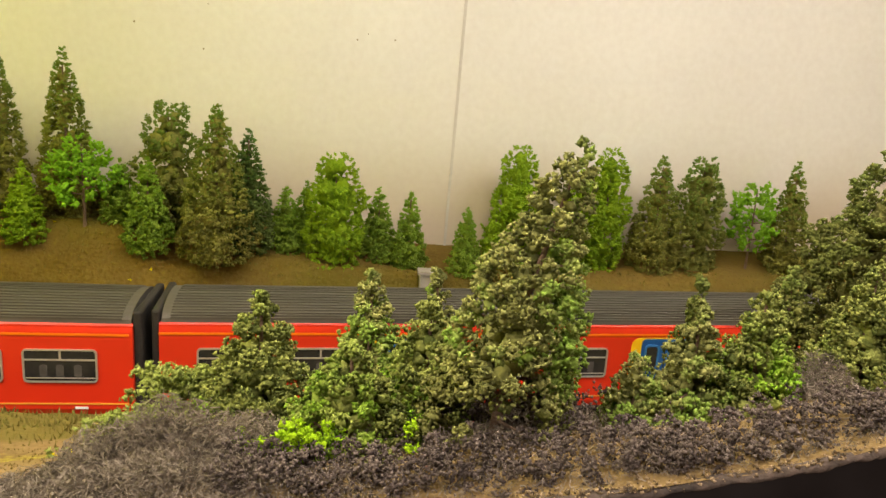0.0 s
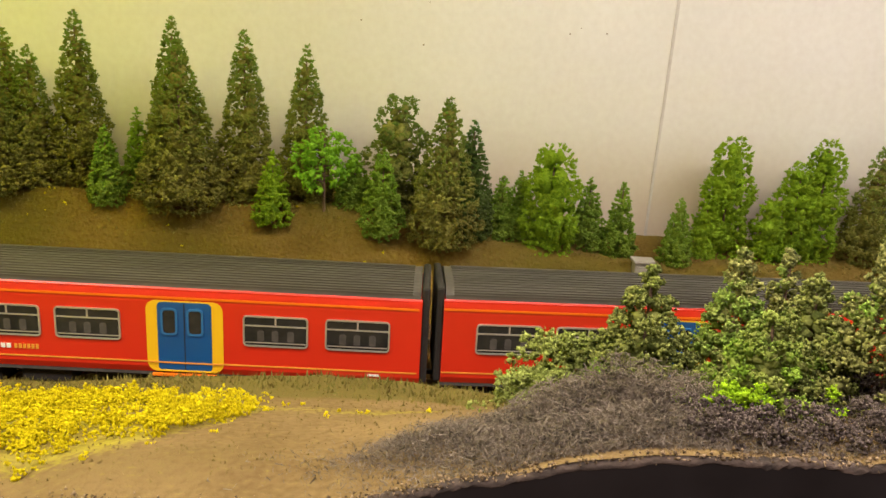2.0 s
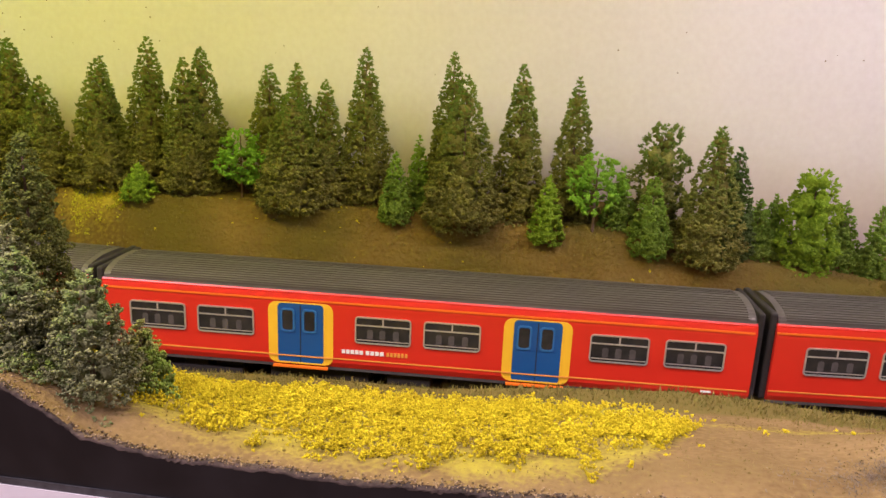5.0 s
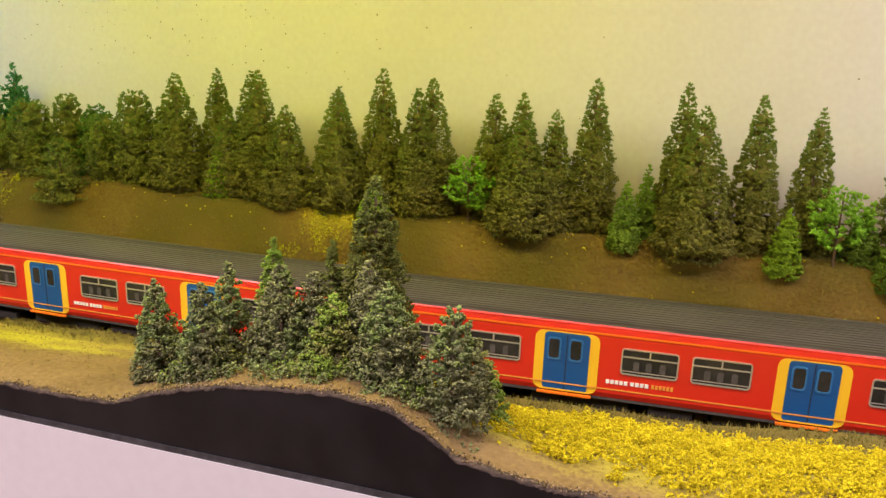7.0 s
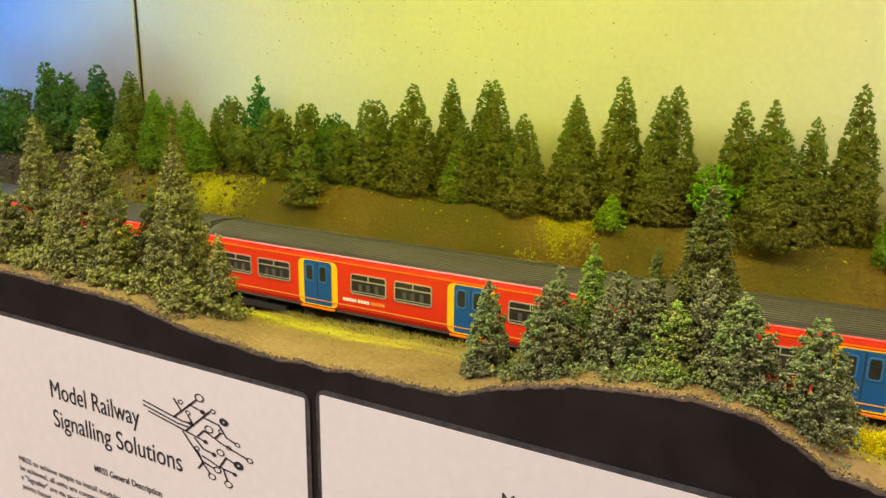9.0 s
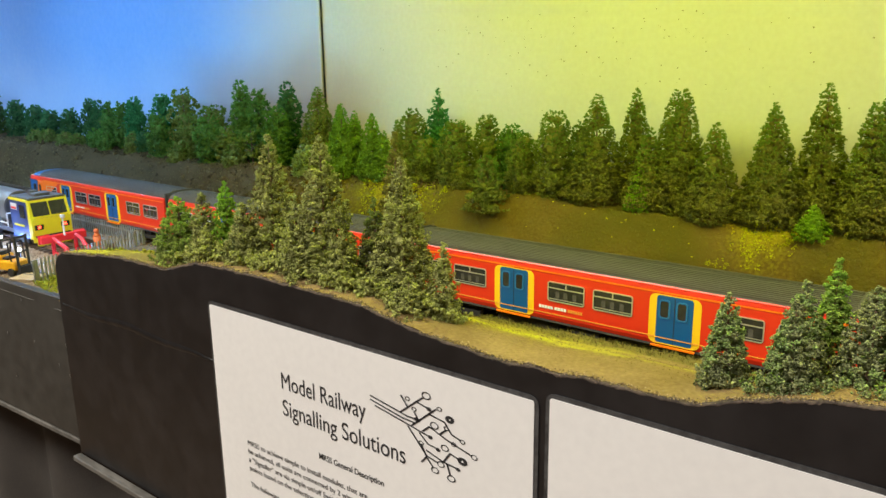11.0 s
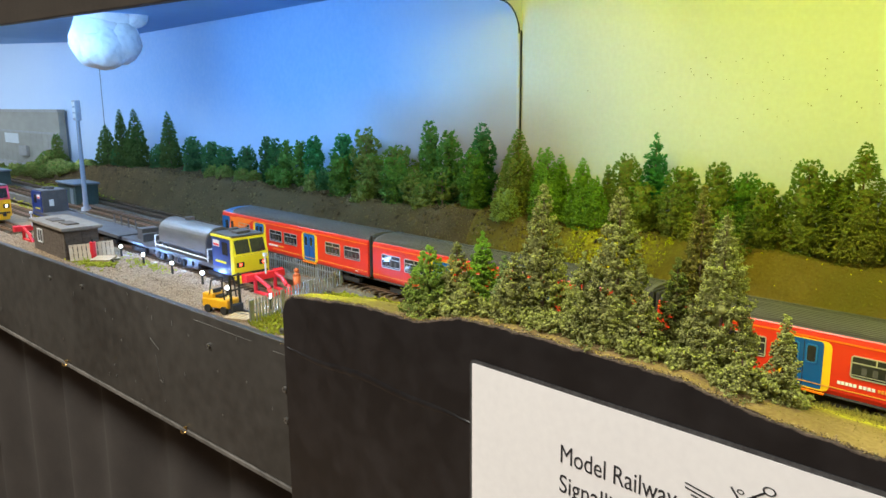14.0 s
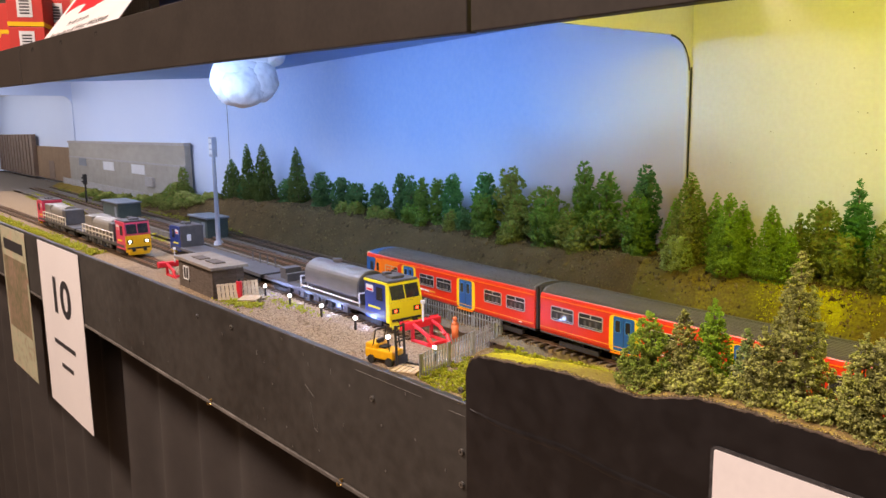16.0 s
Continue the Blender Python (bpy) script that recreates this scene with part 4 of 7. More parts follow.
def third_rail(line, off, x0, x1):
    """A conductor rail beside a line; its ends dip."""
    xm, ym = (x0 + x1) / 2, line((x0 + x1) / 2) + off
    ob = thing("conductor_rail", "dark raised conductor rail on white insulators", "rail", xm, ym, -5.1, group="conductor rails")
    bm = bmesh.new()
    prev = None
    for x in np.linspace(x0, x1, max(3, int((x1 - x0) / 12))):
        y, dip = line(x) + off - ym, 2.4 * (1 - ease(min(x - x0, x1 - x) / 14))
        row = [bm.verts.new((x - xm, y + dy, dz - dip)) for dy, dz in ((-0.8, 3.4), (-0.8, 5.2), (0.8, 5.2), (0.8, 3.4))]
        for i in range(4 if prev else 0):
            bm.faces.new((prev[i], row[i], row[(i + 1) % 4], prev[(i + 1) % 4]))
        prev = row
    bmesh.ops.recalc_face_normals(bm, faces=bm.faces)
    part("rail", bm, RAILD, ob)
    for k in range(int((x1 - x0) / 45)):
        x = x0 + 14 + k * 45.0
        part("insulator", rod(bmesh.new(), (x - xm, line(x) + off - ym, 0), (x - xm, line(x) + off - ym, 3.6), 1.6, 1.3, 8), POT, ob)
    return ob


third_rail(line_a, 14.5, -62, 440)
third_rail(line_b, -15.0, -72, 440)
third_rail(line_b, 15.0, -760, -24)
third_rail(line_a, 14.5, -760, -128)
cb = thing("cable_box", "small grey cable box between the running lines", "box", -112, 203, -5)
part("body", boxes((-5.5, 5.5, -3.5, 3.5, 0, 6.0), bevel=0.3), CONC, cb)
part("lid", boxes((-6.1, 6.1, -4.1, 4.1, 6.0, 7.0), bevel=0.3), CONC, cb)


# ---- the multiple unit ----
SIDE, EAVE = 18.5, 17.0


def frame_plate(bm, x0, x1, z0, z1, w, y0, y1, r=1.5):
    """A picture-frame ring with round corners."""
    a, b = rounded(x0, x1, z0, z1, r), rounded(x0 + w, x1 - w, z0 + w, z1 - w, max(0.3, r - w))
    rings = [[bm.verts.new((x, y, z)) for x, z in ring] for y in (y0, y1) for ring in (a, b)]
    n = len(a)
    for i in range(n):
        j = (i + 1) % n
        bm.faces.new((rings[0][i], rings[0][j], rings[1][j], rings[1][i]))
        bm.faces.new((rings[2][i], rings[3][i], rings[3][j], rings[2][j]))
        bm.faces.new((rings[0][i], rings[2][i], rings[2][j], rings[0][j]))
        bm.faces.new((rings[1][i], rings[1][j], rings[3][j], rings[3][i]))
    bmesh.ops.recalc_face_normals(bm, faces=bm.faces)
    return bm


def out(s, d):
    """Two y values of a layer d to d + 0.15 mm proud of the side s."""
    y = [s * (SIDE + d), s * (SIDE + d + 0.15)]
    return min(y), max(y)


def window(car, x0, x1, s):
    w = part("window", plate(bmesh.new(), rounded(x0 + 0.4, x1 - 0.4, 22.8, 33.6, 1.2), *out(s, 0.02)), GLASS, car, "dark window with a silver frame")
    part("frame", frame_plate(bmesh.new(), x0, x1, 22.4, 34.0, 0.6, *sorted((s * (SIDE + 0.02), s * (SIDE + 0.5)))), ALU, w)
    y = sorted((s * (SIDE + 0.05), s * (SIDE + 0.4)))
    m = (x0 + x1) / 2
    part("bar", boxes((x0 + 0.6, x1 - 0.6, *y, 30.0, 30.55), (m - 0.3, m + 0.3, *y, 30.3, 33.6)), ALU, w)
    part("ledge", boxes((x0 + 0.8, x1 - 0.8, *y, 23.8, 24.15)), ALU, w)
    if s < 0:
        for k in (0.22, 0.44, 0.68):
            a = x0 + (x1 - x0) * k
            part("seat_back", plate(bmesh.new(), rounded(a, a + 2.4, 24.2, 28.6, 0.8), *out(s, 0.12)), SEAT, w)


def door(car, x0, x1, s):
    d = part("door_surround", plate(bmesh.new(), rounded(x0, x1, 11.4, 38.0, 3.4), *out(s, 0.02)), YELLOW, car, "yellow panel round the doors")
    leaf = part("door", plate(bmesh.new(), rounded(x0 + 4, x1 - 4, 11.6, 37.5, 1.8), *out(s, 0.2)), BLUE, car, "blue double sliding door")
    m = (x0 + x1) / 2
    for a in (x0 + 5.6, m + 1.2):
        part("pane", plate(bmesh.new(), rounded(a + 0.4, a + 4.8, 26.0, 34.6, 1.5), *out(s, 0.38)), GLASS, leaf)
        part("pane_frame", frame_plate(bmesh.new(), a - 0.3, a + 5.5, 25.3, 35.3, 0.7, *sorted((s * (SIDE + 0.3), s * (SIDE + 0.75)))), BLUEL, leaf)
    part("seam", boxes((m - 0.15, m + 0.15, *out(s, 0.36), 12, 37)), UNDER, leaf)
    part("line", boxes((x0 + 0.5, x1 - 0.5, *out(s, 0.4), 14.6, 15.1)), GOLD, leaf, "thin gold line")
    part("sill", boxes((x0 + 3, x1 - 3, *out(s, 0.4), 11.5, 12.1)), YELLOW, leaf)
    part("step", boxes((x0 + 2, x1 - 2, *sorted((s * SIDE, s * (SIDE + 1.4))), 9.9, 10.7)), ORANGE, car)


def wheels(car, x):
    b = part("bogie", boxes((x - 20, x + 20, -15, -12.5, 1.5, 5), (x - 20, x + 20, 12.5, 15, 1.5, 5), (x - 5, x + 5, -14, 14, 3, 8)), UNDER, car, "black bogie")
    for k in (-13, 13):
        bm = bmesh.new()
        for s in (-8.6, 8.6):
            rod(bm, (x + k, s - 1.2, 6.0), (x + k, s + 1.2, 6.0), 6.0, 6.0, 16)
        rod(bm, (x + k, -9, 6.0), (x + k, 9, 6.0), 1.2, 1.2, 6)
        part("wheelset", bm, UNDER, b)


def shell():
    """Cross-section of the body: upright sides that turn in under the roof."""
    half = [(SIDE - 0.8, 10.7), (SIDE, 13.0), (SIDE, 37.4), (SIDE - 0.3, 39.8), (SIDE - 0.8, 41.4), (EAVE, 42.4)]
    return [(-y, z) for y, z in half] + half[::-1]


def roof_profile(dz=0.0):
    pts = []
    for a in range(0, 181, 12):
        c, s = math.cos(radians(a)), math.sin(radians(a))
        pts.append((EAVE * abs(c) ** 0.85 * (1 if c > 0 else -1), 42.4 + dz + 5.3 * s ** 0.9))
    return pts


def coach(x, cab):
    """A car with its left end at x. cab: -1 where that end is the driving end, 0 for none."""
    label = "red driving car of a model electric train" if cab else "red middle car of a model electric train"
    L = 264.0
    ya, yb = line_a(x + 38), line_a(x + L - 38)
    turn = (yb - ya) / (L - 76)
    car = thing("train_car", label, "train", x, ya - 38 * turn, -1.6, rz=math.degrees(math.atan(turn)), group="cars of the red train")
    x0 = 6.0 if cab else 0.0
    bm = bmesh.new()
    prism(bm, shell(), x0, L)
    part("body", bm, RED, car)
    bm = bmesh.new()
    prism(bm, roof_profile(), 26.0 if cab else 0.6, L - 0.6)
    roof = part("roof", bm, ROOFG, car, "grey ribbed roof", smooth=False)
    for k in range(20):
        a = radians(14 + 8 * k)
        y, z = EAVE * abs(math.cos(a)) ** 0.85 * (1 if math.cos(a) > 0 else -1), 42.4 + 5.3 * math.sin(a) ** 0.9
        part("rib", boxes((28 if cab else 3.5, L - 3.5, y - 0.28, y + 0.28, z - 0.4, z + 0.34)), ROOFG, roof)
    part("gutter", boxes((x0 + 20 * (cab != 0), L, -EAVE - 0.75, -EAVE - 0.1, 41.2, 41.8), (x0 + 20 * (cab != 0), L, EAVE + 0.1, EAVE + 0.75, 41.2, 41.8)), RED, car, "red gutter below the roof edge")
    for s in (-1, 1):
        part("lining", boxes((x0 + 30 * (cab != 0), L - 1, *out(s, 0.04), 38.6, 39.4)), ORANGE, car, "orange line along the cantrail")
        part("lining", boxes((x0 + 104 * (cab != 0), L - 1, *out(s, 0.04), 14.6, 15.1)), GOLD, car, "thin gold line")
        part("solebar", boxes((x0, L, *sorted((s * (SIDE - 1.6), s * (SIDE - 0.9))), 9.4, 10.9)), SOLE, car)
        wins = ((42, 65), (104, 127), (131, 154), (201, 224), (230, 253)) if cab else ((12, 36), (41, 65), (107, 130), (135, 158), (201, 224), (230, 253))
        for a, b in wins:
            window(car, a, b, s)
        for a, b in ((72, 97), (162, 188)) if cab else ((71, 98), (167, 194)):
            door(car, a, b, s)
    if cab:
        bm = bmesh.new()
        for k in range(7):
            t0, t1 = k / 7, (k + 1) / 7
            xa, xb = 26 - 25 * t0, 26 - 25 * t1
            pa = [(y * (1 - 0.18 * t0 ** 2), 41.0 + (z - 41.0) * (1 - 0.72 * t0 ** 2.2)) for y, z in roof_profile(0.1)]
            pb = [(y * (1 - 0.18 * t1 ** 2), 41.0 + (z - 41.0) * (1 - 0.72 * t1 ** 2.2)) for y, z in roof_profile(0.1)]
            a = [bm.verts.new((xa, y, z)) for y, z in pa]
            b = [bm.verts.new((xb, y, z)) for y, z in pb]
            for i in range(len(a) - 1):
                bm.faces.new((a[i], a[i + 1], b[i + 1], b[i]))
            if k == 6:
                bm.faces.new(b)
        bmesh.ops.recalc_face_normals(bm, faces=bm.faces)
        part("roof_dome", bm, BLUE, car, "blue dome over the cab", smooth=True)
        bm = bmesh.new()
        w = SIDE - 3.2
        prism(bm, shell(), 4.5, 6.2)
        for v in bm.verts:
            if v.co.x < 5:
                v.co.y *= w / SIDE
                v.co.x = 0.6
        nose = part("nose", bm, YELLOW, car, "yellow and black cab front")
        part("windscreen", boxes((0.2, 0.9, -13.5, -4.8, 26, 38.5), (0.2, 0.9, 4.8, 13.5, 26, 38.5), (0.2, 0.9, -3.8, 3.8, 23, 38.5)), GLASS, nose)
        part("skirt", boxes((-1.0, 4, -13, 13, 3, 9)), UNDER, nose)
        part("coupler", rod(bmesh.new(), (-4, 0, 8), (3, 0, 8), 1.6), UNDER, nose)
        for s in (-1, 1):
            part("swoosh", plate(bmesh.new(), [(6, 11.4), (28, 13.5), (48, 26), (70, 38.5), (6, 38.5)], *out(s, 0.03)), ORANGE, car, "orange band on the cab side")
            curve = [(6, 15.0)] + [(6 + 17.0 * math.sin(radians(a)), 15.0 + 23.3 * (1 - math.cos(radians(a)))) for a in range(10, 91, 10)]
            part("cab_side", plate(bmesh.new(), [(5.9, 14.9)] + curve + [(23.2, 38.4), (5.9, 38.4)], *out(s, 0.2)), BLUE, car, "blue cab side")
            part("cab_lower", plate(bmesh.new(), [(6, 10.8), (28, 10.8), (30, 12.2), (6, 12.2)], *out(s, 0.2)), RED, car)
            part("cab_window", plate(bmesh.new(), rounded(13, 19.0, 25, 34, 0.8), *out(s, 0.38)), GLASS, car)
            part("cab_door_window", plate(bmesh.new(), rounded(25.5, 29.6, 25.4, 34.0, 1.4), *out(s, 0.38)), GLASS, car)
            part("cab_door_frame", frame_plate(bmesh.new(), 23.6, 31.4, 12, 37.6, 0.4, *sorted((s * (SIDE + 0.1), s * (SIDE + 0.55))), 2.0), ORANGE, car)
    else:
        part("end_gangway", boxes((-2.6, 0.2, -SIDE + 1.5, SIDE - 1.5, 10.5, 46.5), bevel=0.8), UNDER, car, "black car end")
    part("end_gangway", boxes((L - 0.2, L + 2.6, -SIDE + 1.5, SIDE - 1.5, 10.5, 46.5), bevel=0.8), UNDER, car, "black car end")
    for n, (tone, note) in enumerate(((WHITE, "white bar of lettering"), (WHITE, "white bar of lettering"), (GOLD, "gold bar of lettering"))):
        for k in range((5, 4, 6)[n]):
            a = (101.6, 111.6, 120.2)[n] + k * (1.85, 1.95, 1.5)[n]
            part("name_bar", boxes((a, a + (1.45, 1.5, 1.0)[n], -SIDE - 0.2, -SIDE - 0.03, 17.5, 19.2)), tone, car, note)
    part("number_bar", boxes((245.5, 249.5, -SIDE - 0.2, -SIDE - 0.05, 13.0, 13.8)), WHITE, car)
    part("underframe", boxes((70, 112, -14, 14, 2.5, 10.8), (120, 138, -15, 15, 3.5, 10.8), (146, 190, -13, 13, 2.5, 10.8), (x0 + 2, L - 2, -15, 15, 8.0, 10.9), bevel=0.5), UNDER, car, "black equipment under the floor")
    wheels(car, 38)
    wheels(car, L - 38)
    return car


NOSE = -1040
for n in range(5):
    coach(NOSE + 270.5 * n, -1 if n == 0 else 0)


# ---- flowers, grass and lichen ----
def scatter(name, label, category, x, y, flock, count, spot, grain, lift=(0.0, 2.5), flakes=3, seed=1, grains=5, spread=1.6):
    """A patch of foliage: spot(rng) gives one tuft's plan place, or None."""
    rng = np.random.default_rng(seed)
    mids = []
    while len(mids) < count:
        p = spot(rng)
        if p is not None:
            mids.append((p[0] - x, p[1] - y, ground(p[0], p[1]) + rng.uniform(*lift)))
    mids = np.array(mids)
    pts = tufts(rng, mids, spread * rng.uniform(0.5, 1.3, len(mids)), grains)
    v, f, d = lumps(rng, pts, grain * rng.uniform(0.6, 1.4, len(pts)), flakes, rng.uniform(0, 0.5, len(pts)))
    ob = tagged(new(name, crown_mesh(name, v, f, d, FOL[flock])), label, category, kind="stuff")
    p = P(x, y, 0)
    ob.location = p
    return ob


def field(x0, x1, y0, y1, gap=-0.1, key=0.0):
    """Places in a rectangle with ragged ends and holes."""
    def spot(rng):
        a, b = rng.uniform(x0, x1), rng.uniform(y0, y1)
        e = min((a - x0) / 30, (x1 - a) / 40, (b - y0) / 7, (y1 - b) / 14, 1)
        k = noise.noise((a * 0.06, b * 0.07, key)) + 0.5 * noise.noise((a * 0.2, b * 0.2, key))
        return (a, b) if k + e * 0.75 - 0.45 > gap else None
    return spot


def meadow(wider):
    """Places in the flower field, with ragged edges, holes and denser drifts."""
    def spot(rng):
        a, b = rng.uniform(-188 - wider, 6 + 3 * wider), rng.uniform(38, 142)
        e = min((b - field_low(a) + wider) / 11, (field_high(a) + 0.5 * wider - b) / 11, 1.4)
        k = noise.noise((a * 0.05, b * 0.08, 1)) + 0.6 * noise.noise((a * 0.17, b * 0.2, 5))
        return (a, b) if 1.05 * k + e * 0.75 - 0.34 > rng.uniform(-0.1, 0.75) else None
    return spot


scatter("yellow_flowers", "field of bright yellow flower scatter", "flowers", -85, 80, "yellow", 2400, meadow(0.0), 0.40, (-0.3, 3.0), seed=3, grains=13, spread=2.1)
scatter("yellow_flowers", "loose yellow flower scatter on the slope", "flowers", -85, 80, "yellow", 110, meadow(16.0), 0.42, (0.0, 0.8), seed=4, grains=4, spread=1.0)
scatter("yellow_flowers", "yellow flower patch on the brown bank", "flowers", -300, 275, "gorse", 420, field(-342, -286, 266, 300, -0.1, 3.0), 0.36, (0.0, 0.6), seed=5)
scatter("yellow_flowers", "yellow flower patch on the brown bank", "flowers", -640, 275, "gorse", 400, field(-655, -556, 260, 290, -0.05, 4.0), 0.40, (0.0, 0.6), seed=6)
scatter("yellow_flowers", "specks of yellow flowers on the bank", "flowers", -200, 275, "yellow", 110, field(-560, 60, 254, 300, 0.1, 8.0), 0.5, (0.0, 0.5), seed=7, grains=2, spread=0.8)
scatter("yellow_flowers", "yellow-green tufts on the end of the hill", "flowers", -690, 110, "moss_green", 620, field(-716, -610, 60, 152, 0.0, 5.0), 0.7, (0.0, 1.6), seed=8)
def tangle(name, label, spot, count, long, seed):
    """Loose lichen: fine wiry threads that lie every way; spot(rng) gives plan place and the depth of the heap there."""
    rng = np.random.default_rng(seed)
    mids = []
    while len(mids) < count:
        a, b, deep = spot(rng)
        mids.append((a, b, ground(a, b) - 0.5 + deep * rng.uniform(0, 1)))
    mids = np.array(mids)
    way = rng.normal(size=(count, 3))
    way *= long * rng.uniform(0.5, 1.2, (count, 1)) / np.linalg.norm(way, axis=1, keepdims=True)
    side = rng.normal(size=(count, 3)) * 0.042
    bend = rng.normal(size=(count, 3)) * long * 0.22
    v = np.stack([mids - way / 2 - side, mids - way / 2 + side, mids + bend + side, mids + bend - side, mids + way / 2], 1).reshape(-1, 3)
    k = np.arange(count)[:, None, None] * 5 + np.array([(0, 1, 2), (0, 2, 3), (3, 2, 4)])[None]
    ob = tagged(new(name, crown_mesh(name, v, k.reshape(-1, 3), rng.uniform(0, 0.6, count).repeat(5), FOL["moss"])), label, "lichen", kind="stuff")
    ob.location = P(0, 0, 0)
    return ob


def heap(cx, cy, rx, ry, tall):
    def spot(r):
        a, b = r.normal() * 0.55, r.normal() * 0.55
        return cx + a * rx, max(35, cy + b * ry), tall * max(0.0, 1 - a * a - b * b) * (0.85 + 0.7 * noise.noise((a * 2.3, b * 2.3, cx))) + 0.8
    return spot


def edging(x0, x1, wide, tall):
    def spot(r):
        a = r.uniform(x0, x1)
        return a, 34 + abs(r.normal()) * wide, tall * (0.7 + 0.6 * noise.noise((a * 0.08, 0, 3)))
    return spot


tangle("lichen", "grey tangled lichen mound beside the spruces", heap(80, 53, 26, 15, 11), 26000, 2.4, 10)
tangle("lichen", "grey tangled lichen thinning out over the sand", heap(52, 48, 24, 10, 4.5), 9000, 2.2, 15)
tangle("lichen", "grey tangled lichen along the front edge", edging(84, 262, 8, 2.6), 7000, 1.8, 9)
scatter("lichen", "dark grey lichen clumps along the front edge", "lichen", 80, 60, "moss_dark", 620, lambda r: (r.uniform(90, 262), 35 + abs(r.normal()) * 10), 0.36, (-0.6, 4.6), flakes=2, seed=19, grains=20, spread=2.0)
scatter("pale_bush", "pale green lichen bush behind the grey mound", "bush", 78, 88, "pale", 150, lambda r: (74 + r.normal() * 6, 84 + r.normal() * 4), 0.6, (2.0, 17.0), flakes=5, seed=11, grains=11, spread=2.4)
scatter("pale_bush", "low pale green lichen beside the grey mound", "bush", 66, 72, "pale", 60, lambda r: (66 + r.normal() * 4, 72 + r.normal() * 3), 0.5, (1.0, 9.0), flakes=5, seed=21, grains=10, spread=2.2)
scatter("lime_bush", "vivid lime green tuft at the foot of a spruce", "bush", 102, 50, "vivid", 46, lambda r: (101.5 + r.normal() * 3.2, 50 + r.normal() * 1.6), 0.5, (-1.0, 6.0), flakes=5, seed=22, grains=12, spread=2.0)
scatter("lime_bush", "small vivid green tufts in the grey lichen", "bush", 118, 52, "vivid", 9, lambda r: (r.choice((92, 117, 121)) + r.normal() * 1.0, 52 + r.normal() * 1.2), 0.45, (1.0, 6.0), flakes=5, seed=23, grains=9, spread=1.4)
tangle("lichen", "grey tangled lichen over the front rim", heap(76, 40, 30, 8, 5.5), 11000, 2.2, 27)
tangle("lichen", "grey lichen heap between two spruces", heap(203, 68, 9, 13, 9), 9000, 2.0, 26)
tangle("lichen", "dark grey lichen heap under the tall spruce", heap(142, 66, 26, 16, 8), 7000, 2.2, 24)
scatter("lichen", "dark lichen clumps under the tall spruce", "lichen", 140, 66, "moss_dark", 210, lambda r: (140 + r.normal() * 14, 64 + abs(r.normal()) * 10), 0.36, (0.0, 8.0), flakes=4, seed=25, grains=15, spread=2.2)
scatter("scrub", "grey-green flock along the rim under the spruces", "bush", -200, 45, "grey", 260, field(-252, -150, 37, 54, -0.3, 6.0), 0.45, (-0.5, 3.0), flakes=2, seed=12, grains=10, spread=2.0)
scatter("lime_bush", "fresh green tufts at the foot of the spruces", "bush", -195, 45, "leafy", 60, lambda r: (r.choice((-244, -203, -198, -172)) + r.normal() * 4, 41 + abs(r.normal()) * 3), 0.45, (-0.5, 5.0), flakes=2, seed=29, grains=12, spread=2.0)
scatter("scrub", "olive-tan scrub under the tall spruces", "bush", -480, 50, "dusty", 620, field(-590, -378, 38, 62, -0.2, 7.0), 0.9, (0.0, 8.0), flakes=4, seed=13, grains=8, spread=2.6)
scatter("scrub", "green scrub in the yard corner", "bush", -770, 90, "moss_green", 1700, field(-800, -712, 44, 150, -0.3, 9.0), 0.8, (-0.5, 2.5), seed=14)


def grass(name, label, spot, count, tall, tone, seed):
    """Short upright blades, one triangle each."""
    rng = np.random.default_rng(seed)
    base = np.array([p for p in (spot(rng) for _ in range(count)) if p is not None])
    z = np.array([ground(a, b) for a, b in base])
    n = len(base)
    foot = np.c_[base, z - 0.3]
    w = rng.normal(size=(n, 3)) * 0.22
    w[:, 2] = 0
    tip = foot + np.c_[rng.normal(size=(n, 2)) * tall * 0.3, rng.uniform(0.5, 1.2, n) * tall]
    v = np.stack([foot - w, foot + w, tip], 1).reshape(-1, 3)
    ob = tagged(new(name, crown_mesh(name, v, np.arange(n * 3).reshape(-1, 3), rng.uniform(0, 0.6, n).repeat(3), tone)), label, "grass", kind="stuff")
    ob.location = P(0, 0, 0)
    return ob


STRAW = foliage("dry_static_grass", (0.21, 0.15, 0.06), (0.34, 0.25, 0.11), (0.24, 0.20, 0.06))
OLIVE = foliage("olive_static_grass", (0.13, 0.10, 0.028), (0.24, 0.195, 0.055), (0.18, 0.19, 0.045))
grass("static_grass", "short olive grass on the trackside ridge", lambda r: (r.uniform(-640, 330), 142 + r.normal() * 11), 16000, 2.3, OLIVE, 21)
grass("static_grass", "dry straw-coloured grass on the front slope", lambda r: (r.uniform(-730, 330), r.uniform(39, 128)), 26000, 0.9, STRAW, 22)
grass("static_grass", "short olive grass on the bank", lambda r: (r.uniform(-900, 400), r.uniform(252, 312)), 26000, 1.4, OLIVE, 23)


# ---- front of the boards ----
def info_sheet(x0, x1, top, heading):
    ob = thing("information_sheet", "laminated white A4 information sheet fixed to the front board", "sheet", (x0 + x1) / 2, FASCIA - 5.2, top, group="laminated sheets")
    w = (x1 - x0) / 2
    part("pouch", plate(bmesh.new(), rounded(-w, w, -303, 0, 4), -0.35, 0.1), POUCH, ob, "clear laminate edge")
    part("paper", plate(bmesh.new(), rounded(-w + 1.9, w - 1.9, -300, -1.9, 1), -0.7, -0.4), PAPER, ob, "white paper")
    return ob


s1 = info_sheet(-535, -324, 27, True)


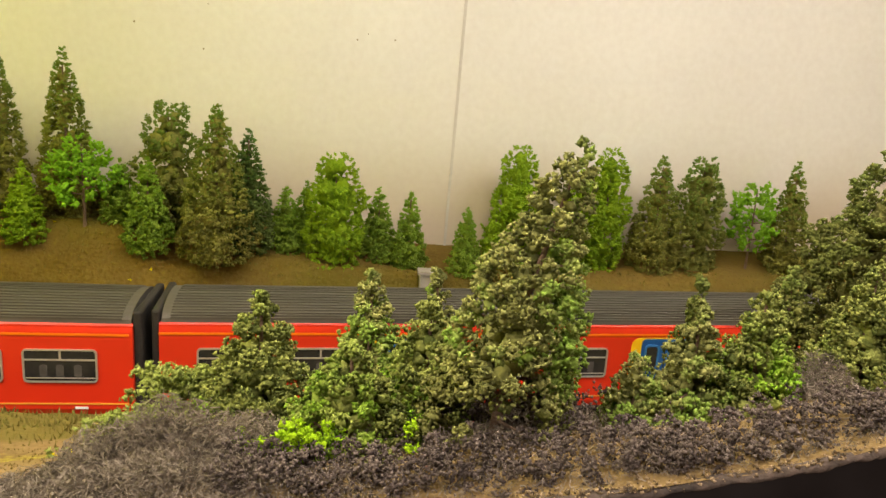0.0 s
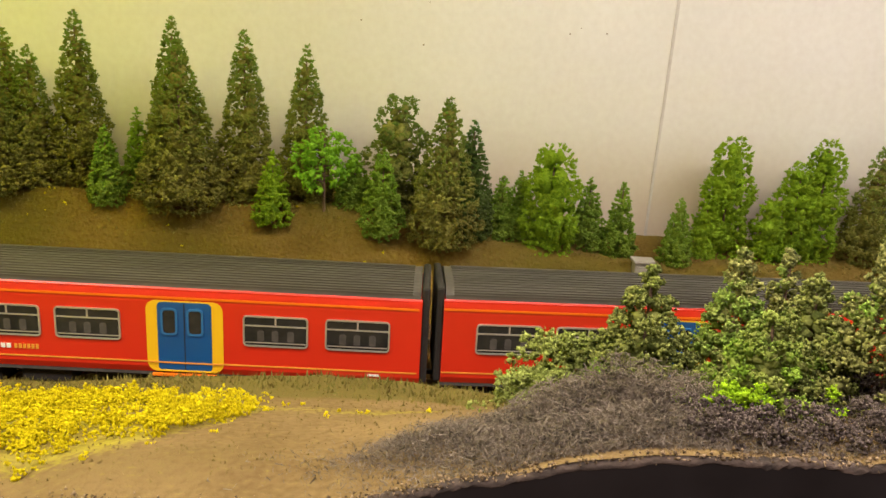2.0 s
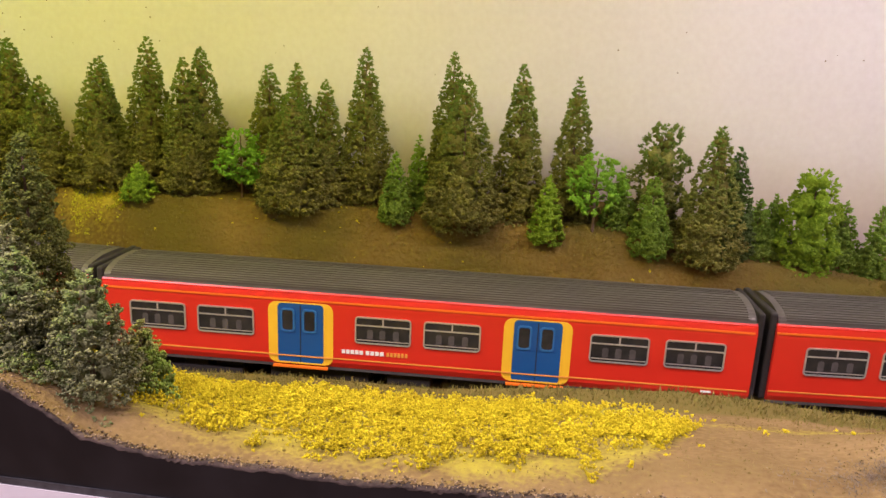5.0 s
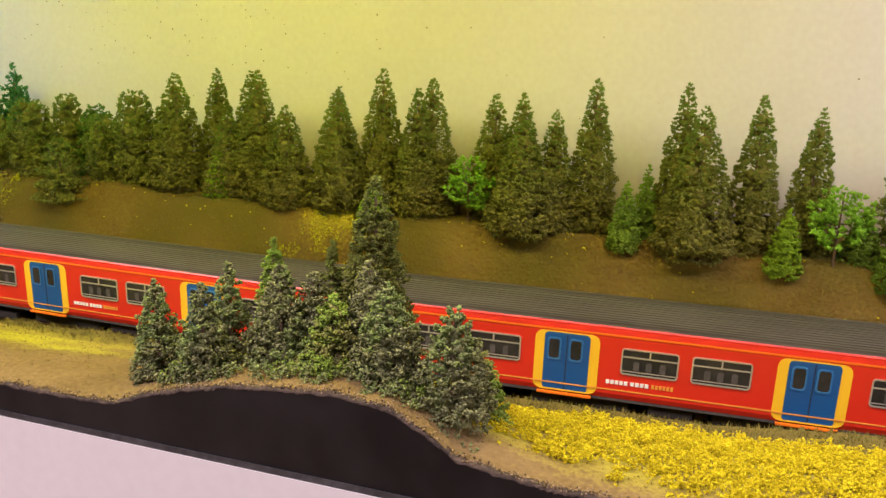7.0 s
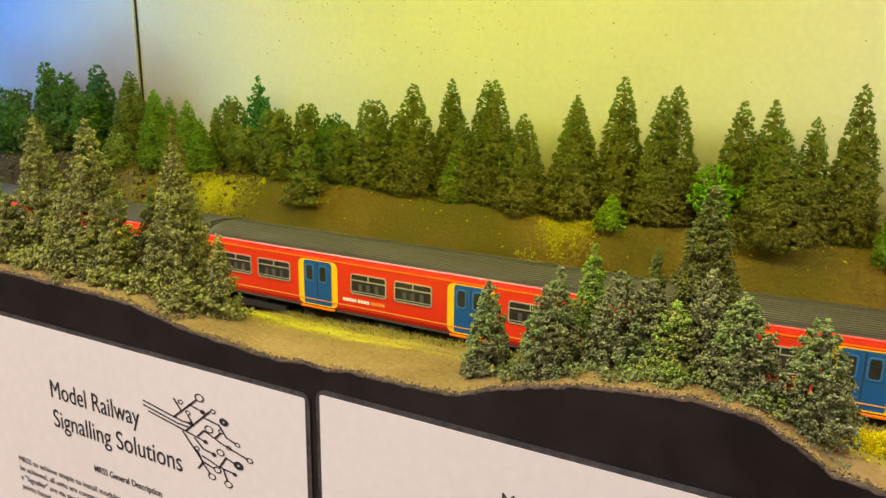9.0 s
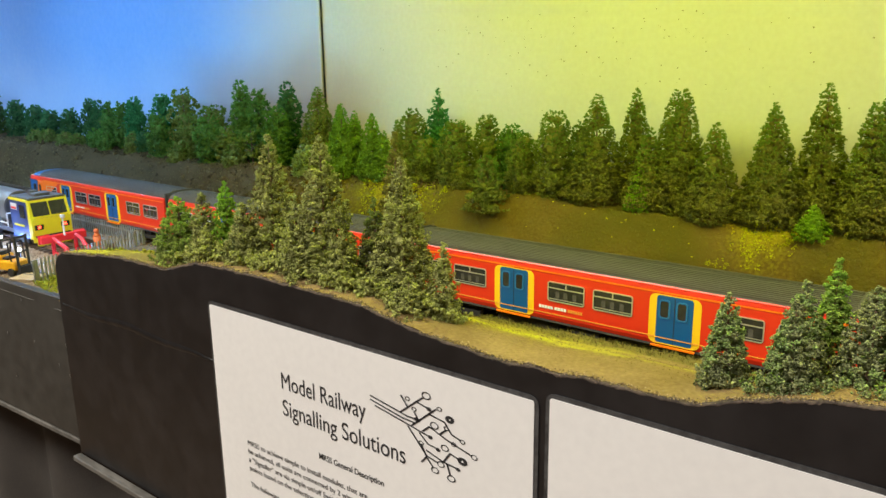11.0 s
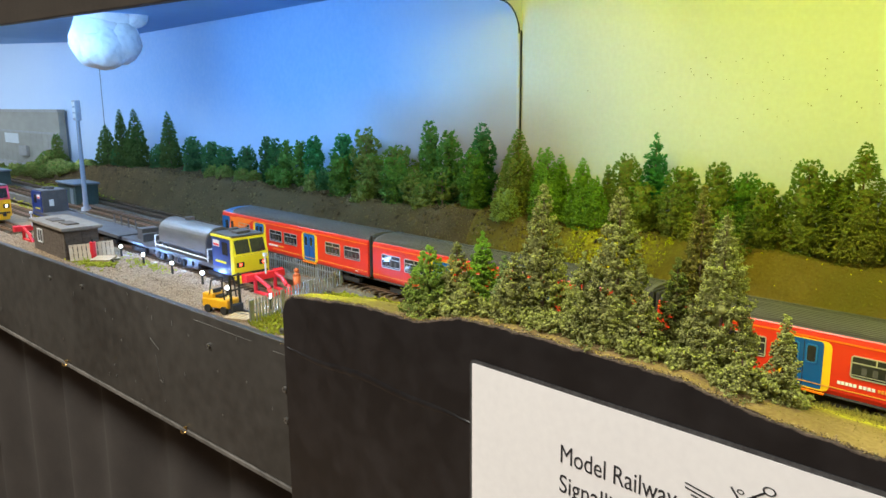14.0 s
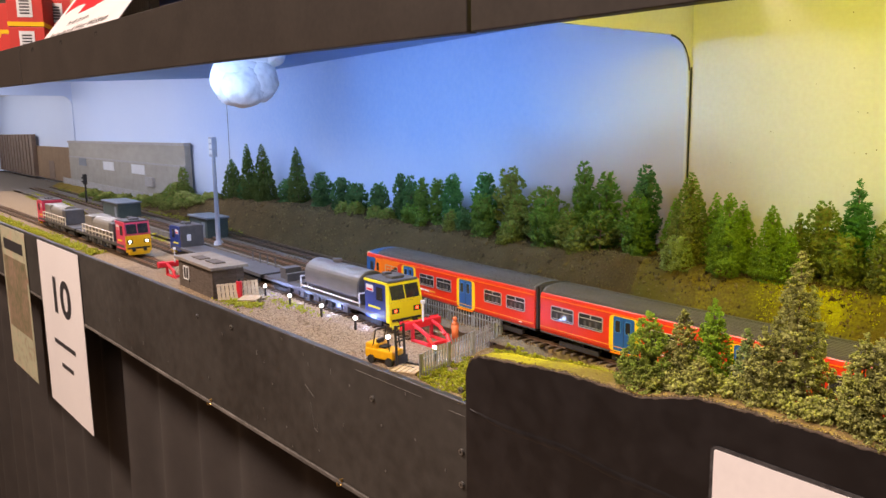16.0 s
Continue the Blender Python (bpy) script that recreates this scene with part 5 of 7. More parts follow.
def ring(bm, x, z, r, w):
    for k in range(14):
        a, b = k * math.tau / 14, (k + 1) * math.tau / 14
        p = [(x + q * math.cos(t), -0.9, z + q * math.sin(t)) for q, t in ((r, a), (r, b), (r - w, b), (r - w, a))]
        bm.faces.new([bm.verts.new(c) for c in p])


def stroke(bm, pts, w=0.55):
    for (xa, za), (xb, zb) in zip(pts, pts[1:]):
        d = Vector((xb - xa, zb - za)).normalized() * w
        n = Vector((-d.y, d.x))
        p = [(xa - n.x - d.x * 0.4, -0.9, za - n.y - d.y * 0.4), (xb - n.x + d.x * 0.4, -0.9, zb - n.y + d.y * 0.4), (xb + n.x + d.x * 0.4, -0.9, zb + n.y + d.y * 0.4), (xa + n.x - d.x * 0.4, -0.9, za + n.y - d.y * 0.4)]
        bm.faces.new([bm.verts.new(c) for c in p])


lettering("heading", "Model Railway", 13.0, INK, s1, (-47, -0.9, -36.5), "black heading", 0.0, 60)
lettering("heading", "Signalling Solutions", 13.0, INK, s1, (-47, -0.9, -51.5), "black heading", 0.0, 84)
lettering("subheading", "MRSS General Description", 4.6, INK, s1, (-21, -0.9, -68), "", 0.05, 44)
for k, line in enumerate(("MRSS to achieve simple to install modules, that are", "be achieved, all units are connected by 2 wires", 'a "Signaller" are via simple on/off Switches', "points based on the selection")):
    lettering("text_line", line, 4.4, INK, s1, (-79, -0.9, -79 - 5.2 * k))
lettering("text_line", "The following", 4.4, INK, s1, (-79, -0.9, -105))
for k in range(14):
    part("text_bar", boxes((-80, 70 - (k * 37) % 50, -0.95, -0.85, -116 - 9 * k, -113.5 - 9 * k)), INK, s1)
bm = bmesh.new()
for q in ([(9, -32), (33, -38), (37, -38)], [(9, -35), (30, -40.5), (37, -41)], [(12, -38.5), (34, -44), (45, -47)], [(28, -37), (43, -20)], [(38, -25), (45, -27)], [(35, -44), (50, -26)], [(46, -31), (55, -33), (59, -40), (64, -42)], [(40, -39), (37, -33)], [(42, -45), (46, -40), (56, -45), (70, -50)], [(52, -43), (56, -38)], [(33, -45), (44, -62), (50, -64)], [(40, -47), (45, -53), (50, -54)], [(44, -58), (54, -62), (62, -63)], [(54, -62), (58, -54), (63, -56)], [(41, -68), (44, -63), (41, -55)], [(44, -63), (48, -69)], [(33, -31), (29, -24)], [(56, -62), (58, -70)]):
    stroke(bm, q)
for x, z, r, w in ((44.5, -18.5, 2.8, 0.8), (46, -27.5, 1.5, 1.5), (38, -38, 1.3, 1.3), (33, -25, 1.6, 0.6), (52, -25, 1.6, 0.6), (58, -30, 2.6, 2.0), (37, -31, 1.6, 0.6), (49, -38, 2.6, 0.7), (56, -37, 1.6, 0.6), (65, -42.5, 1.6, 0.6), (60, -46.5, 1.6, 0.6), (71.5, -50.5, 1.9, 0.6), (46.5, -47.5, 1.4, 1.4), (55, -51.5, 2.4, 0.7), (65, -56.5, 2.8, 2.1), (51, -54.5, 1.4, 1.4), (41, -54, 1.6, 0.6), (52.5, -64.5, 2.3, 0.7), (62.5, -63.5, 1.3, 1.3), (58.5, -72, 2.5, 0.7), (49, -70.5, 2.4, 0.7)):
    ring(bm, x, z, r, w)
for v in bm.verts:
    v.co.x, v.co.z = v.co.x * 0.94 + 8, -14 + (v.co.z + 18) * 0.66
part("emblem", bm, INK, s1, "black line emblem of branching circuit tracks")
s2 = info_sheet(-321, -110, 30.2, False)
lettering("heading", "Model", 7, INK, s2, (-31, -0.9, -24), "black heading", 0.0)


def poster(x, rows, label, tint=None, wide=205, high=295, top=-14):
    y = yard_y(x) - 7.5
    ob = thing("poster", label, "poster", x, y, top, rz=2.9, group="posters on the yard front")
    part("paper", plate(bmesh.new(), rounded(-wide / 2, wide / 2, -high, 0, 1.5), -0.6, 0.1), tint or PAPER, ob)
    for r in rows:
        r(ob)
    return ob


poster(-1722, [lambda o: lettering("number", "10", 86, INK, o, (-62, -0.9, -116), "large black number", 2.4, 124),
               lambda o: part("text_bar", boxes((-62, 62, -1.0, -0.8, -176, -168)), INK, o, "dark bar of lettering"),
               lambda o: part("text_bar", boxes((-28, 40, -1.0, -0.8, -214, -206)), INK, o, "dark bar of lettering")], "white poster with a large black number", wide=245)
BILL = mat("brown_printed_poster", (0.30, 0.18, 0.12), (0.52, 0.36, 0.26), 14, rough=0.5, c3=(0.42, 0.44, 0.30))
poster(-2045, [lambda o: part("picture", boxes((-92, 92, -1.0, -0.7, -210, -60)), mat("poster_picture", (0.12, 0.13, 0.06), (0.34, 0.22, 0.16), 18, rough=0.5), o, "brown and green printed picture"),
               lambda o: part("title_bar", boxes((-80, 80, -1.0, -0.7, -46, -24)), INK, o)], "brown printed picture poster", BILL)
# bolts and scuffs of the boards
BOLT = mat("steel_bolt", (0.30, 0.29, 0.28), (0.22, 0.21, 0.20), 300, rough=0.4, metal=0.8)
SCUFF = mat("grey_scuff", (0.10, 0.095, 0.09), (0.16, 0.15, 0.14), 200, rough=0.7)
for n, (x, z) in enumerate(((-727, -46), (-727, -2), (-727, -70), (-1075, -26), (-1160, -30), (-830, -36))):
    y = 31.4 if x > -716 else yard_y(x) - 6.5
    b = thing("bolt", "small steel bolt in the black front board", "bolt", x, y, z, group="bolts in the front board")
    part("head", rod(bmesh.new(), (0, -1.2, 0), (0, 0.4, 0), 2.2, 2.2, 10), BOLT, b)
    part("socket", rod(bmesh.new(), (0, -1.4, 0), (0, -1.1, 0), 1.0, 1.0, 6), UNDER, b)
bm = bmesh.new()
rng = random.Random(5)
for k in range(26):
    x = rng.uniform(-1500, -735)
    z = rng.uniform(-125, -16)
    y = yard_y(x) - 6.25
    box(bm, x, x + rng.uniform(0.6, 1.5), y - 0.2, y + 0.1, z, z + rng.uniform(1, 5))
for x, z in ((-993, -66), (-1014, -96), (-1012, -107), (-970, -102), (-971, -17), (-914, -12), (-862, -34), (-1008, -48), (-819, -55)):
    box(bm, x - 0.9, x + 0.9, yard_y(x) - 6.5, yard_y(x) - 6.2, z - 0.8, z + 0.8)
solid("scuff", bm, SCUFF, "small grey scuffs on the yard front board", "scuff", "stuff")
SCRATCH = mat("pale_scratch", (0.085, 0.08, 0.072), (0.14, 0.13, 0.12), 200, rough=0.7)
for line in (((-933, -51), (-918, -59)), ((-925, -65), (-920, -88), (-914, -90), (-915, -83)), ((-852, -18), (-769, -18.8)), ((-740, -20.2), (-724, -20))):
    bm = bmesh.new()
    for (xa, za), (xb, zb) in zip(line, line[1:]):
        rod(bm, (xa, yard_y(xa) - 6.2, za), (xb, yard_y(xb) - 6.2, zb), 0.32, 0.22, 5)
    solid("scratch", bm, SCRATCH, "pale scratch in the black yard board", "scratch", "stuff")
BRASS = mat("brass_hook", (0.55, 0.36, 0.12), (0.45, 0.29, 0.09), 200, rough=0.35, metal=0.9)
for x, z in ((-1137, -121), (-878.5, -121)):
    hk = thing("cup_hook", "small brass cup hook under the yard board", "hook", x, yard_y(x) - 6.3, z, group="cup hooks under the board")
    bm = bmesh.new()
    for k in range(7):
        a, b = radians(90 + 42 * k), radians(132 + 42 * k)
        rod(bm, (0, -2.6 * math.cos(a) - 2.4, 2.6 * math.sin(a) - 2.6), (0, -2.6 * math.cos(b) - 2.4, 2.6 * math.sin(b) - 2.6), 0.7, 0.7, 6)
    rod(bm, (0, 1.5, 0), (0, -2.4, 0), 0.8, 0.8, 6)
    part("hook", bm, BRASS, hk)
for x in (-1098, -1241, -1384, -1540, -1698):
    top, y = float(np.interp(x, [-3140, -746], [346, 291])), float(np.interp(x, [-3140, -746], [-88, 37])) - 9
    st = thing("staple", "black wire staple in the pelmet board", "staple", x, y, top - 9, rz=3.0, group="staples in the pelmet")
    part("wire", boxes((-4.5, 4.5, -1.0, 0.6, -0.8, 0.8), (-4.5, -3.3, -1.0, 0.6, -5, 0.8), (3.3, 4.5, -1.0, 0.6, -5, 0.8), bevel=0.2), UNDER, st)
# the joint between the two boards, a hinge-like cover strip
solid("board_joint", boxes((-718, -714, 40.4, 42, -123, -12)), UNDER, "dark joint between the front boards", "trim", "structure")
slab("fascia_edge", (-713, 46.5), (-3140, yard_y(-3140) - 1), -127.5, -123.3, -6, WOODE, "scuffed wooden bottom edge of the yard board", "trim")
slab("fascia_lip", (-716, 64), (-3140, yard_y(-3140) + 18), -140, -122, -8, BLACK, "black batten under the yard board")
# joints of the back boards
GAP = mat("dark_gap", (0.012, 0.012, 0.012), (0.02, 0.02, 0.02), 100, rough=0.9)
SEAMB = mat("dark_blue_grey_seam", (0.07, 0.085, 0.13), (0.12, 0.14, 0.20), 80, rough=0.8)
SEAM = mat("filled_seam", (0.54, 0.50, 0.46), (0.64, 0.60, 0.55), 80, rough=0.8)
bm = bmesh.new()
plate(bm, [(152, 20), (153.4, 20), (159, 299), (157.4, 299)], WALL - 0.8, WALL + 0.4)
solid("seam", bm, SEAM, "filled seam between cream back boards", "trim", "structure")
solid("seam_gap", boxes((LEFT + 0.2, LEFT + 1.4, WALL - 1.6, WALL - 0.2, 20, 224)), GAP, "dark gap where the back boards meet", "trim", "structure")
solid("seam_left", boxes((-1833, -1831.5, WALL - 0.6, WALL + 0.4, 20, 299)), SEAMB, "dark seam between blue back boards", "trim", "structure")
bm = bmesh.new()
for k in range(9):
    a, b = radians(10 * k), radians(10 * k + 10)
    c = lambda t, r: (WALL - 33 + r * math.cos(t), 221 + r * math.sin(t))
    p = [bm.verts.new((LEFT + 0.6, *c(t, r))) for t, r in ((a, 30.2), (b, 30.2), (b, 28.2), (a, 28.2))]
    bm.faces.new(p)
solid("seam_arch", bm, GAP, "dark edge of the round-cornered opening", "trim", "structure")
SPECK = mat("dark_speck", (0.28, 0.23, 0.16), (0.36, 0.30, 0.22), 200, rough=0.9)
bm = bmesh.new()
rng = random.Random(8)
for k in range(150):
    x, z = (rng.uniform(-700, 120), rng.uniform(110, 260)) if k < 60 else (rng.gauss(-470, 90), rng.uniform(130, 190))
    r = rng.uniform(0.2, 0.6)
    rod(bm, (x, WALL - 0.25, z), (x, WALL + 0.2, z), r, r, 6)
solid("speck", bm, SPECK, "small dark specks on the cream back board", "speck", "stuff")
# grey relay box beside the track
rb = thing("relay_box", "small grey lineside relay box on the bank", "box", 141, 293, 16.5)
part("body", boxes((-4.6, 4.6, -4, 4, 0, 12), bevel=0.4), CONC, rb)
part("lid", boxes((-5.6, 5.6, -5, 5, 12, 13.6), bevel=0.4), CONC, rb)
part("door", boxes((-3.6, 3.6, -4.4, -3.9, 2, 10.5), bevel=0.3), CONC, rb)

# ---- the yard ----
GREYV = mat("grey_wagon_paint", (0.055, 0.054, 0.057), (0.090, 0.087, 0.088), 80, rough=0.5)
TANKM = mat("dull_metal_tank", (0.15, 0.145, 0.136), (0.21, 0.20, 0.19), 40, rough=0.40, metal=0.5, stretch=(0.3, 1, 1))
STEEL = mat("weathered_steel_module", (0.20, 0.185, 0.155), (0.28, 0.26, 0.22), 40, rough=0.45, metal=0.35, stretch=(0.3, 1, 1))
CREAM = mat("cream_handrail", (0.60, 0.54, 0.45), (0.52, 0.47, 0.39), 60, rough=0.5)
NAVY = mat("navy_cab_paint", (0.012, 0.03, 0.16), (0.016, 0.035, 0.19), 40, rough=0.35, bump=0.05)
CABY = mat("bright_yellow_cab", (0.80, 0.70, 0.02), (0.74, 0.62, 0.02), 40, rough=0.35, bump=0.05)
CABO = mat("warm_yellow_cab", (0.85, 0.46, 0.01), (0.80, 0.42, 0.01), 40, rough=0.35, bump=0.05)
CABR = mat("crimson_cab", (0.62, 0.05, 0.10), (0.56, 0.045, 0.09), 40, rough=0.35, bump=0.05)
BUFR = mat("red_buffer_paint", (0.70, 0.02, 0.03), (0.62, 0.02, 0.03), 40, rough=0.4, bump=0.1)
WHITEP = mat("white_metal_paint", (0.70, 0.70, 0.70), (0.62, 0.62, 0.62), 60, rough=0.5)
LAMPW = mat("lit_white_lamp", (0.85, 0.92, 1.0), (0.85, 0.92, 1.0), 10, emit=30.0, bump=0.0)
LAMPR = mat("lit_red_lamp", (1.0, 0.05, 0.02), (1.0, 0.05, 0.02), 10, emit=8.0, bump=0.0)
WOODP = mat("pale_pallet_wood", (0.42, 0.30, 0.18), (0.55, 0.42, 0.27), 120, rough=0.85, stretch=(1, 6, 1))


def wagon(x, y, rz, z, cab_end, front, side, name_label, load, lit, L=264):
    """One self-propelled works wagon, 264 long; x, y: its right-hand end. cab_end: 1 right, -1 left."""
    ob = thing("works_wagon", name_label, "wagon", x, y, z, rz=rz, group="works train wagons")
    ob.matrix_basis = ob.matrix_basis @ Matrix.Diagonal((1, 1, 1.05 if load == "modules" else 0.94, 1))
    part("frame", boxes((-L + 4, -4, -12, -9, 9, 14), (-L + 4, -4, 9, 12, 9, 14), (-L + 6, -6, -16, 16, 13, 15)), UNDER, ob, "black wagon frame")
    part("deck", boxes((-L + 2, -2, -18, 18, 15, 16.6), bevel=0.3), GREYV, ob, "grey flat deck")
    part("side_sill", boxes((-L + 3, -3, -18.2, -16.6, 12.6, 16.4), (-L + 3, -3, 16.6, 18.2, 12.6, 16.4)), GREYV, ob, "grey side sill")
    for k in range(9):
        a = -L + 58 + k * (L - 128) / 9
        part("equipment_box", boxes((a, a + (7, 11, 9)[k % 3], -16.8, -13.5, (4, 6.5, 5.2)[k % 3], 12.4), bevel=0.5), (UNDER, GREYV, SOLE)[k % 3], ob)
    bm = bmesh.new()
    for sy in (-15.5, 15.5):
        rod(bm, (-L + 62, sy, 12.5), (-L + 96, sy, 3.6), 0.7, 0.7, 5)
        rod(bm, (-L + 96, sy, 3.6), (-98, sy, 3.6), 0.7, 0.7, 5)
        rod(bm, (-98, sy, 3.6), (-64, sy, 12.5), 0.7, 0.7, 5)
    part("truss_rod", bm, UNDER, ob)
    for bx in (-40, -L + 40):
        b = part("bogie", boxes((bx - 20, bx + 20, -14.5, -12.5, 3, 8), (bx - 20, bx + 20, 12.5, 14.5, 3, 8), (bx - 6, bx + 6, -13, 13, 4, 10)), UNDER, ob, "black bogie")
        for k in (-13, 13):
            bm = bmesh.new()
            for s in (-8.6, 8.6):
                rod(bm, (bx + k, s - 1.2, 5.5), (bx + k, s + 1.2, 5.5), 5.5, 5.5, 14)
            part("wheelset", bm, UNDER, b)
    if cab_end:
        e = cab_end
        cx = (lambda v: -v) if e > 0 else (lambda v: -L + v)
        xa, xb = sorted((cx(1), cx(42)))
        bm = bmesh.new()
        prof = [(cx(1), 10), (cx(1), 30), (cx(6), 48), (cx(42), 48), (cx(42), 10)]
        plate(bm, prof, -18, 18)
        cab = part("cab", bm, side, ob, "painted cab")
        part("cab_front", boxes((*sorted((cx(0.4), cx(1.4))), -18.2, 18.2, 7, 30)), front, cab, "bright painted cab front")
        part("bumper", boxes((*sorted((cx(-2), cx(3))), -15, 15, 3, 10), bevel=0.6), front, cab)
        bm = bmesh.new()
        plate(bm, [(cx(0.6), 30.2), (cx(5.6), 48.2), (cx(6.6), 48.2), (cx(1.6), 30.2)], -18.3, 18.3)
        trimmed = side if front is CABO or load == "flat" else front
        part("screen_surround", bm, trimmed, cab)
        bm = bmesh.new()
        plate(bm, [(cx(0.7), 32.5), (cx(4.4), 45.6), (cx(4.9), 45.6), (cx(1.2), 32.5)], -15.5, -0.7)
        plate(bm, [(cx(0.7), 32.5), (cx(4.4), 45.6), (cx(4.9), 45.6), (cx(1.2), 32.5)], 0.7, 15.5)
        part("windscreen", bm, GLASS, cab)
        part("pillar", boxes((*sorted((cx(1.2), cx(6.5))), -18.4, -18.0, 10, 47)), trimmed, cab)
        part("roof", boxes((*sorted((cx(5), cx(43))), -17, 17, 48, 50.4), bevel=0.8), GREYV, cab, "grey cab roof")
        part("roof_edge", boxes((*sorted((cx(5.5), cx(43.2))), -18.4, 18.4, 46.4, 48.8), bevel=0.4), trimmed, cab)
        part("roof_pod", boxes((*sorted((cx(12), cx(24))), -7, 7, 50.2, 53), (*sorted((cx(28), cx(34))), -4, 4, 50.2, 54), bevel=0.6), GREYV, cab)
        part("side_window", plate(bmesh.new(), rounded(*sorted((cx(12), cx(22))), 30, 43, 0.8), -18.5, -18.1), GLASS, cab)
        part("sign_panel", boxes((*sorted((cx(27), cx(39))), -18.4, -18.1, 37, 43.5)), WHITEP, cab, "white panel on the cab side")
        part("red_flash", boxes((*sorted((cx(28), cx(38))), -18.6, -18.35, 38, 40)), BUFR, cab)
        part("name_bar", boxes((*sorted((cx(16), cx(36))), -18.4, -18.1, 21, 23)), CABY, cab, "yellow bar of lettering")
        for s in (-1, 1):
            m = LAMPR if lit == "red" else LAMPW
            part("lamp_housing", boxes((*sorted((cx(0.1), cx(0.9))), s * 12 - 4, s * 12 + 4, 19, 24)), UNDER, cab)
            part("lamp", boxes((*sorted((cx(-0.2), cx(0.5))), s * 12 - 1.2, s * 12 + 1.2, 20.4, 22.8)), m, cab)
        part("coupler", boxes((*sorted((cx(-4), cx(1))), -10, -6, 8, 12), (*sorted((cx(-4), cx(1))), 6, 10, 8, 12), (*sorted((cx(-1), cx(1))), -16, 16, 11.5, 13.5), bevel=0.3), UNDER, cab, "black coupling gear")
        bm = bmesh.new()
        for wy in (-8, 8):
            rod(bm, (cx(0.2), wy, 32), (cx(2.6), wy + 4, 41), 0.35, 0.35, 5)
        part("wiper", bm, UNDER, cab)
    if load == "tank":
        bm = bmesh.new()
        bullet = [(16.5 * math.cos(radians(k * 12)), 36 + 15 * math.sin(radians(k * 12))) for k in range(16)]
        prism(bm, bullet + [(-16.5, 25), (-10, 17), (10, 17), (16.5, 25)], -163, -58)
        t = part("tank", bm, TANKM, ob, "dull metal tank with an arched top", smooth=False)
        part("end_plate", prism(bmesh.new(), [(y * 0.93, 34 + (z - 34) * 0.93) for y, z in bullet + [(-16.5, 25), (-10, 17), (10, 17), (16.5, 25)]], -58, -57.2), GREYV, t)
        for xx in (-160, -75):
            part("saddle", boxes((xx, xx + 8, -14, 14, 16, 24)), GREYV, t)
        part("hatch", rod(bmesh.new(), (-122, 0, 52), (-122, 0, 55), 5, 5, 12), TANKM, t)
        bm = bmesh.new()
        for xx in (-172, -54):
            rod(bm, (xx, -17, 16), (xx, -17, 30), 0.7)
            rod(bm, (xx, -9, 16), (xx, -9, 30), 0.7)
            rod(bm, (xx, -17, 30), (xx, -9, 30), 0.7)
        rod(bm, (-172, -17, 20), (-54, -17, 20), 0.7)
        part("hand_rail", bm, WHITEP, ob, "white handrail beside the tank")
        part("locker", boxes((-236, -222, -10, 10, 16, 30), (-214, -208, -15, 15, 16, 26), (-200, -184, -8, 8, 16, 19), bevel=0.5), GREYV, ob, "grey lockers on the deck")
    if load == "modules":
        part("module", boxes((-215, -175, -15, 15, 16.5, 44), bevel=1.5), STEEL, ob, "grey equipment module")
        bm = bmesh.new()
        part("tank", prism(bm, [(15 * math.cos(radians(k * 15)), 33 + 13 * math.sin(radians(k * 15))) for k in range(13)] + [(-15, 18), (15, 18)], -172, -88), STEEL, ob, "metal tank with an arched top")
        part("module", boxes((-84, -62, -16, 16, 16.5, 42), bevel=1.2), GREYV, ob, "grey equipment module")
        bm = bmesh.new()
        for k in range(10):
            rod(bm, (-222 + k * 18, -17.5, 16), (-222 + k * 18, -17.5, 29), 0.9, 0.9, 5)
        for zz in (22, 29):
            rod(bm, (-222, -17.5, zz), (-60, -17.5, zz), 0.9, 0.9, 5)
        part("hand_rail", bm, CREAM, ob, "cream handrail along the deck")
    if load == "flat":
        part("panel", boxes((-L + 42, -L + 45, -17, 17, 12, 50), bevel=0.8), GREYV, ob, "grey rear panel of the cab")
        part("notice", boxes((-L + 45, -L + 45.4, -8, -2, 26, 36)), WHITEP, ob, "white notice")
        for k in range(4):
            part("stanchion", boxes((-30 - k * 22, -28.6 - k * 22, 14, 15.4, 16, 30)), GREYV, ob)
    return ob


wagon(-900, 119, 0, -11, 1, CABY, NAVY, "works wagon with a yellow and navy cab and a grey tank", "tank", "red")
wagon(-1170, 119, 0, -11, -1, CABY, NAVY, "flat works wagon with a yellow and navy cab", "flat", "red", 318)
wagon(-1484, 54, 2.0, -8, 1, CABO, CABR, "works wagon with a crimson and yellow cab, lamps lit", "modules", "white")
wagon(-1754, 44.6, 2.0, -8, -1, CABO, CABR, "works wagon with grey modules and a crimson cab", "modules", "white")
track("model_track", lambda x: 58 + (x + 1372) * 0.0346, -2700, -1372, -7.5, "grey weathered model yard siding track")


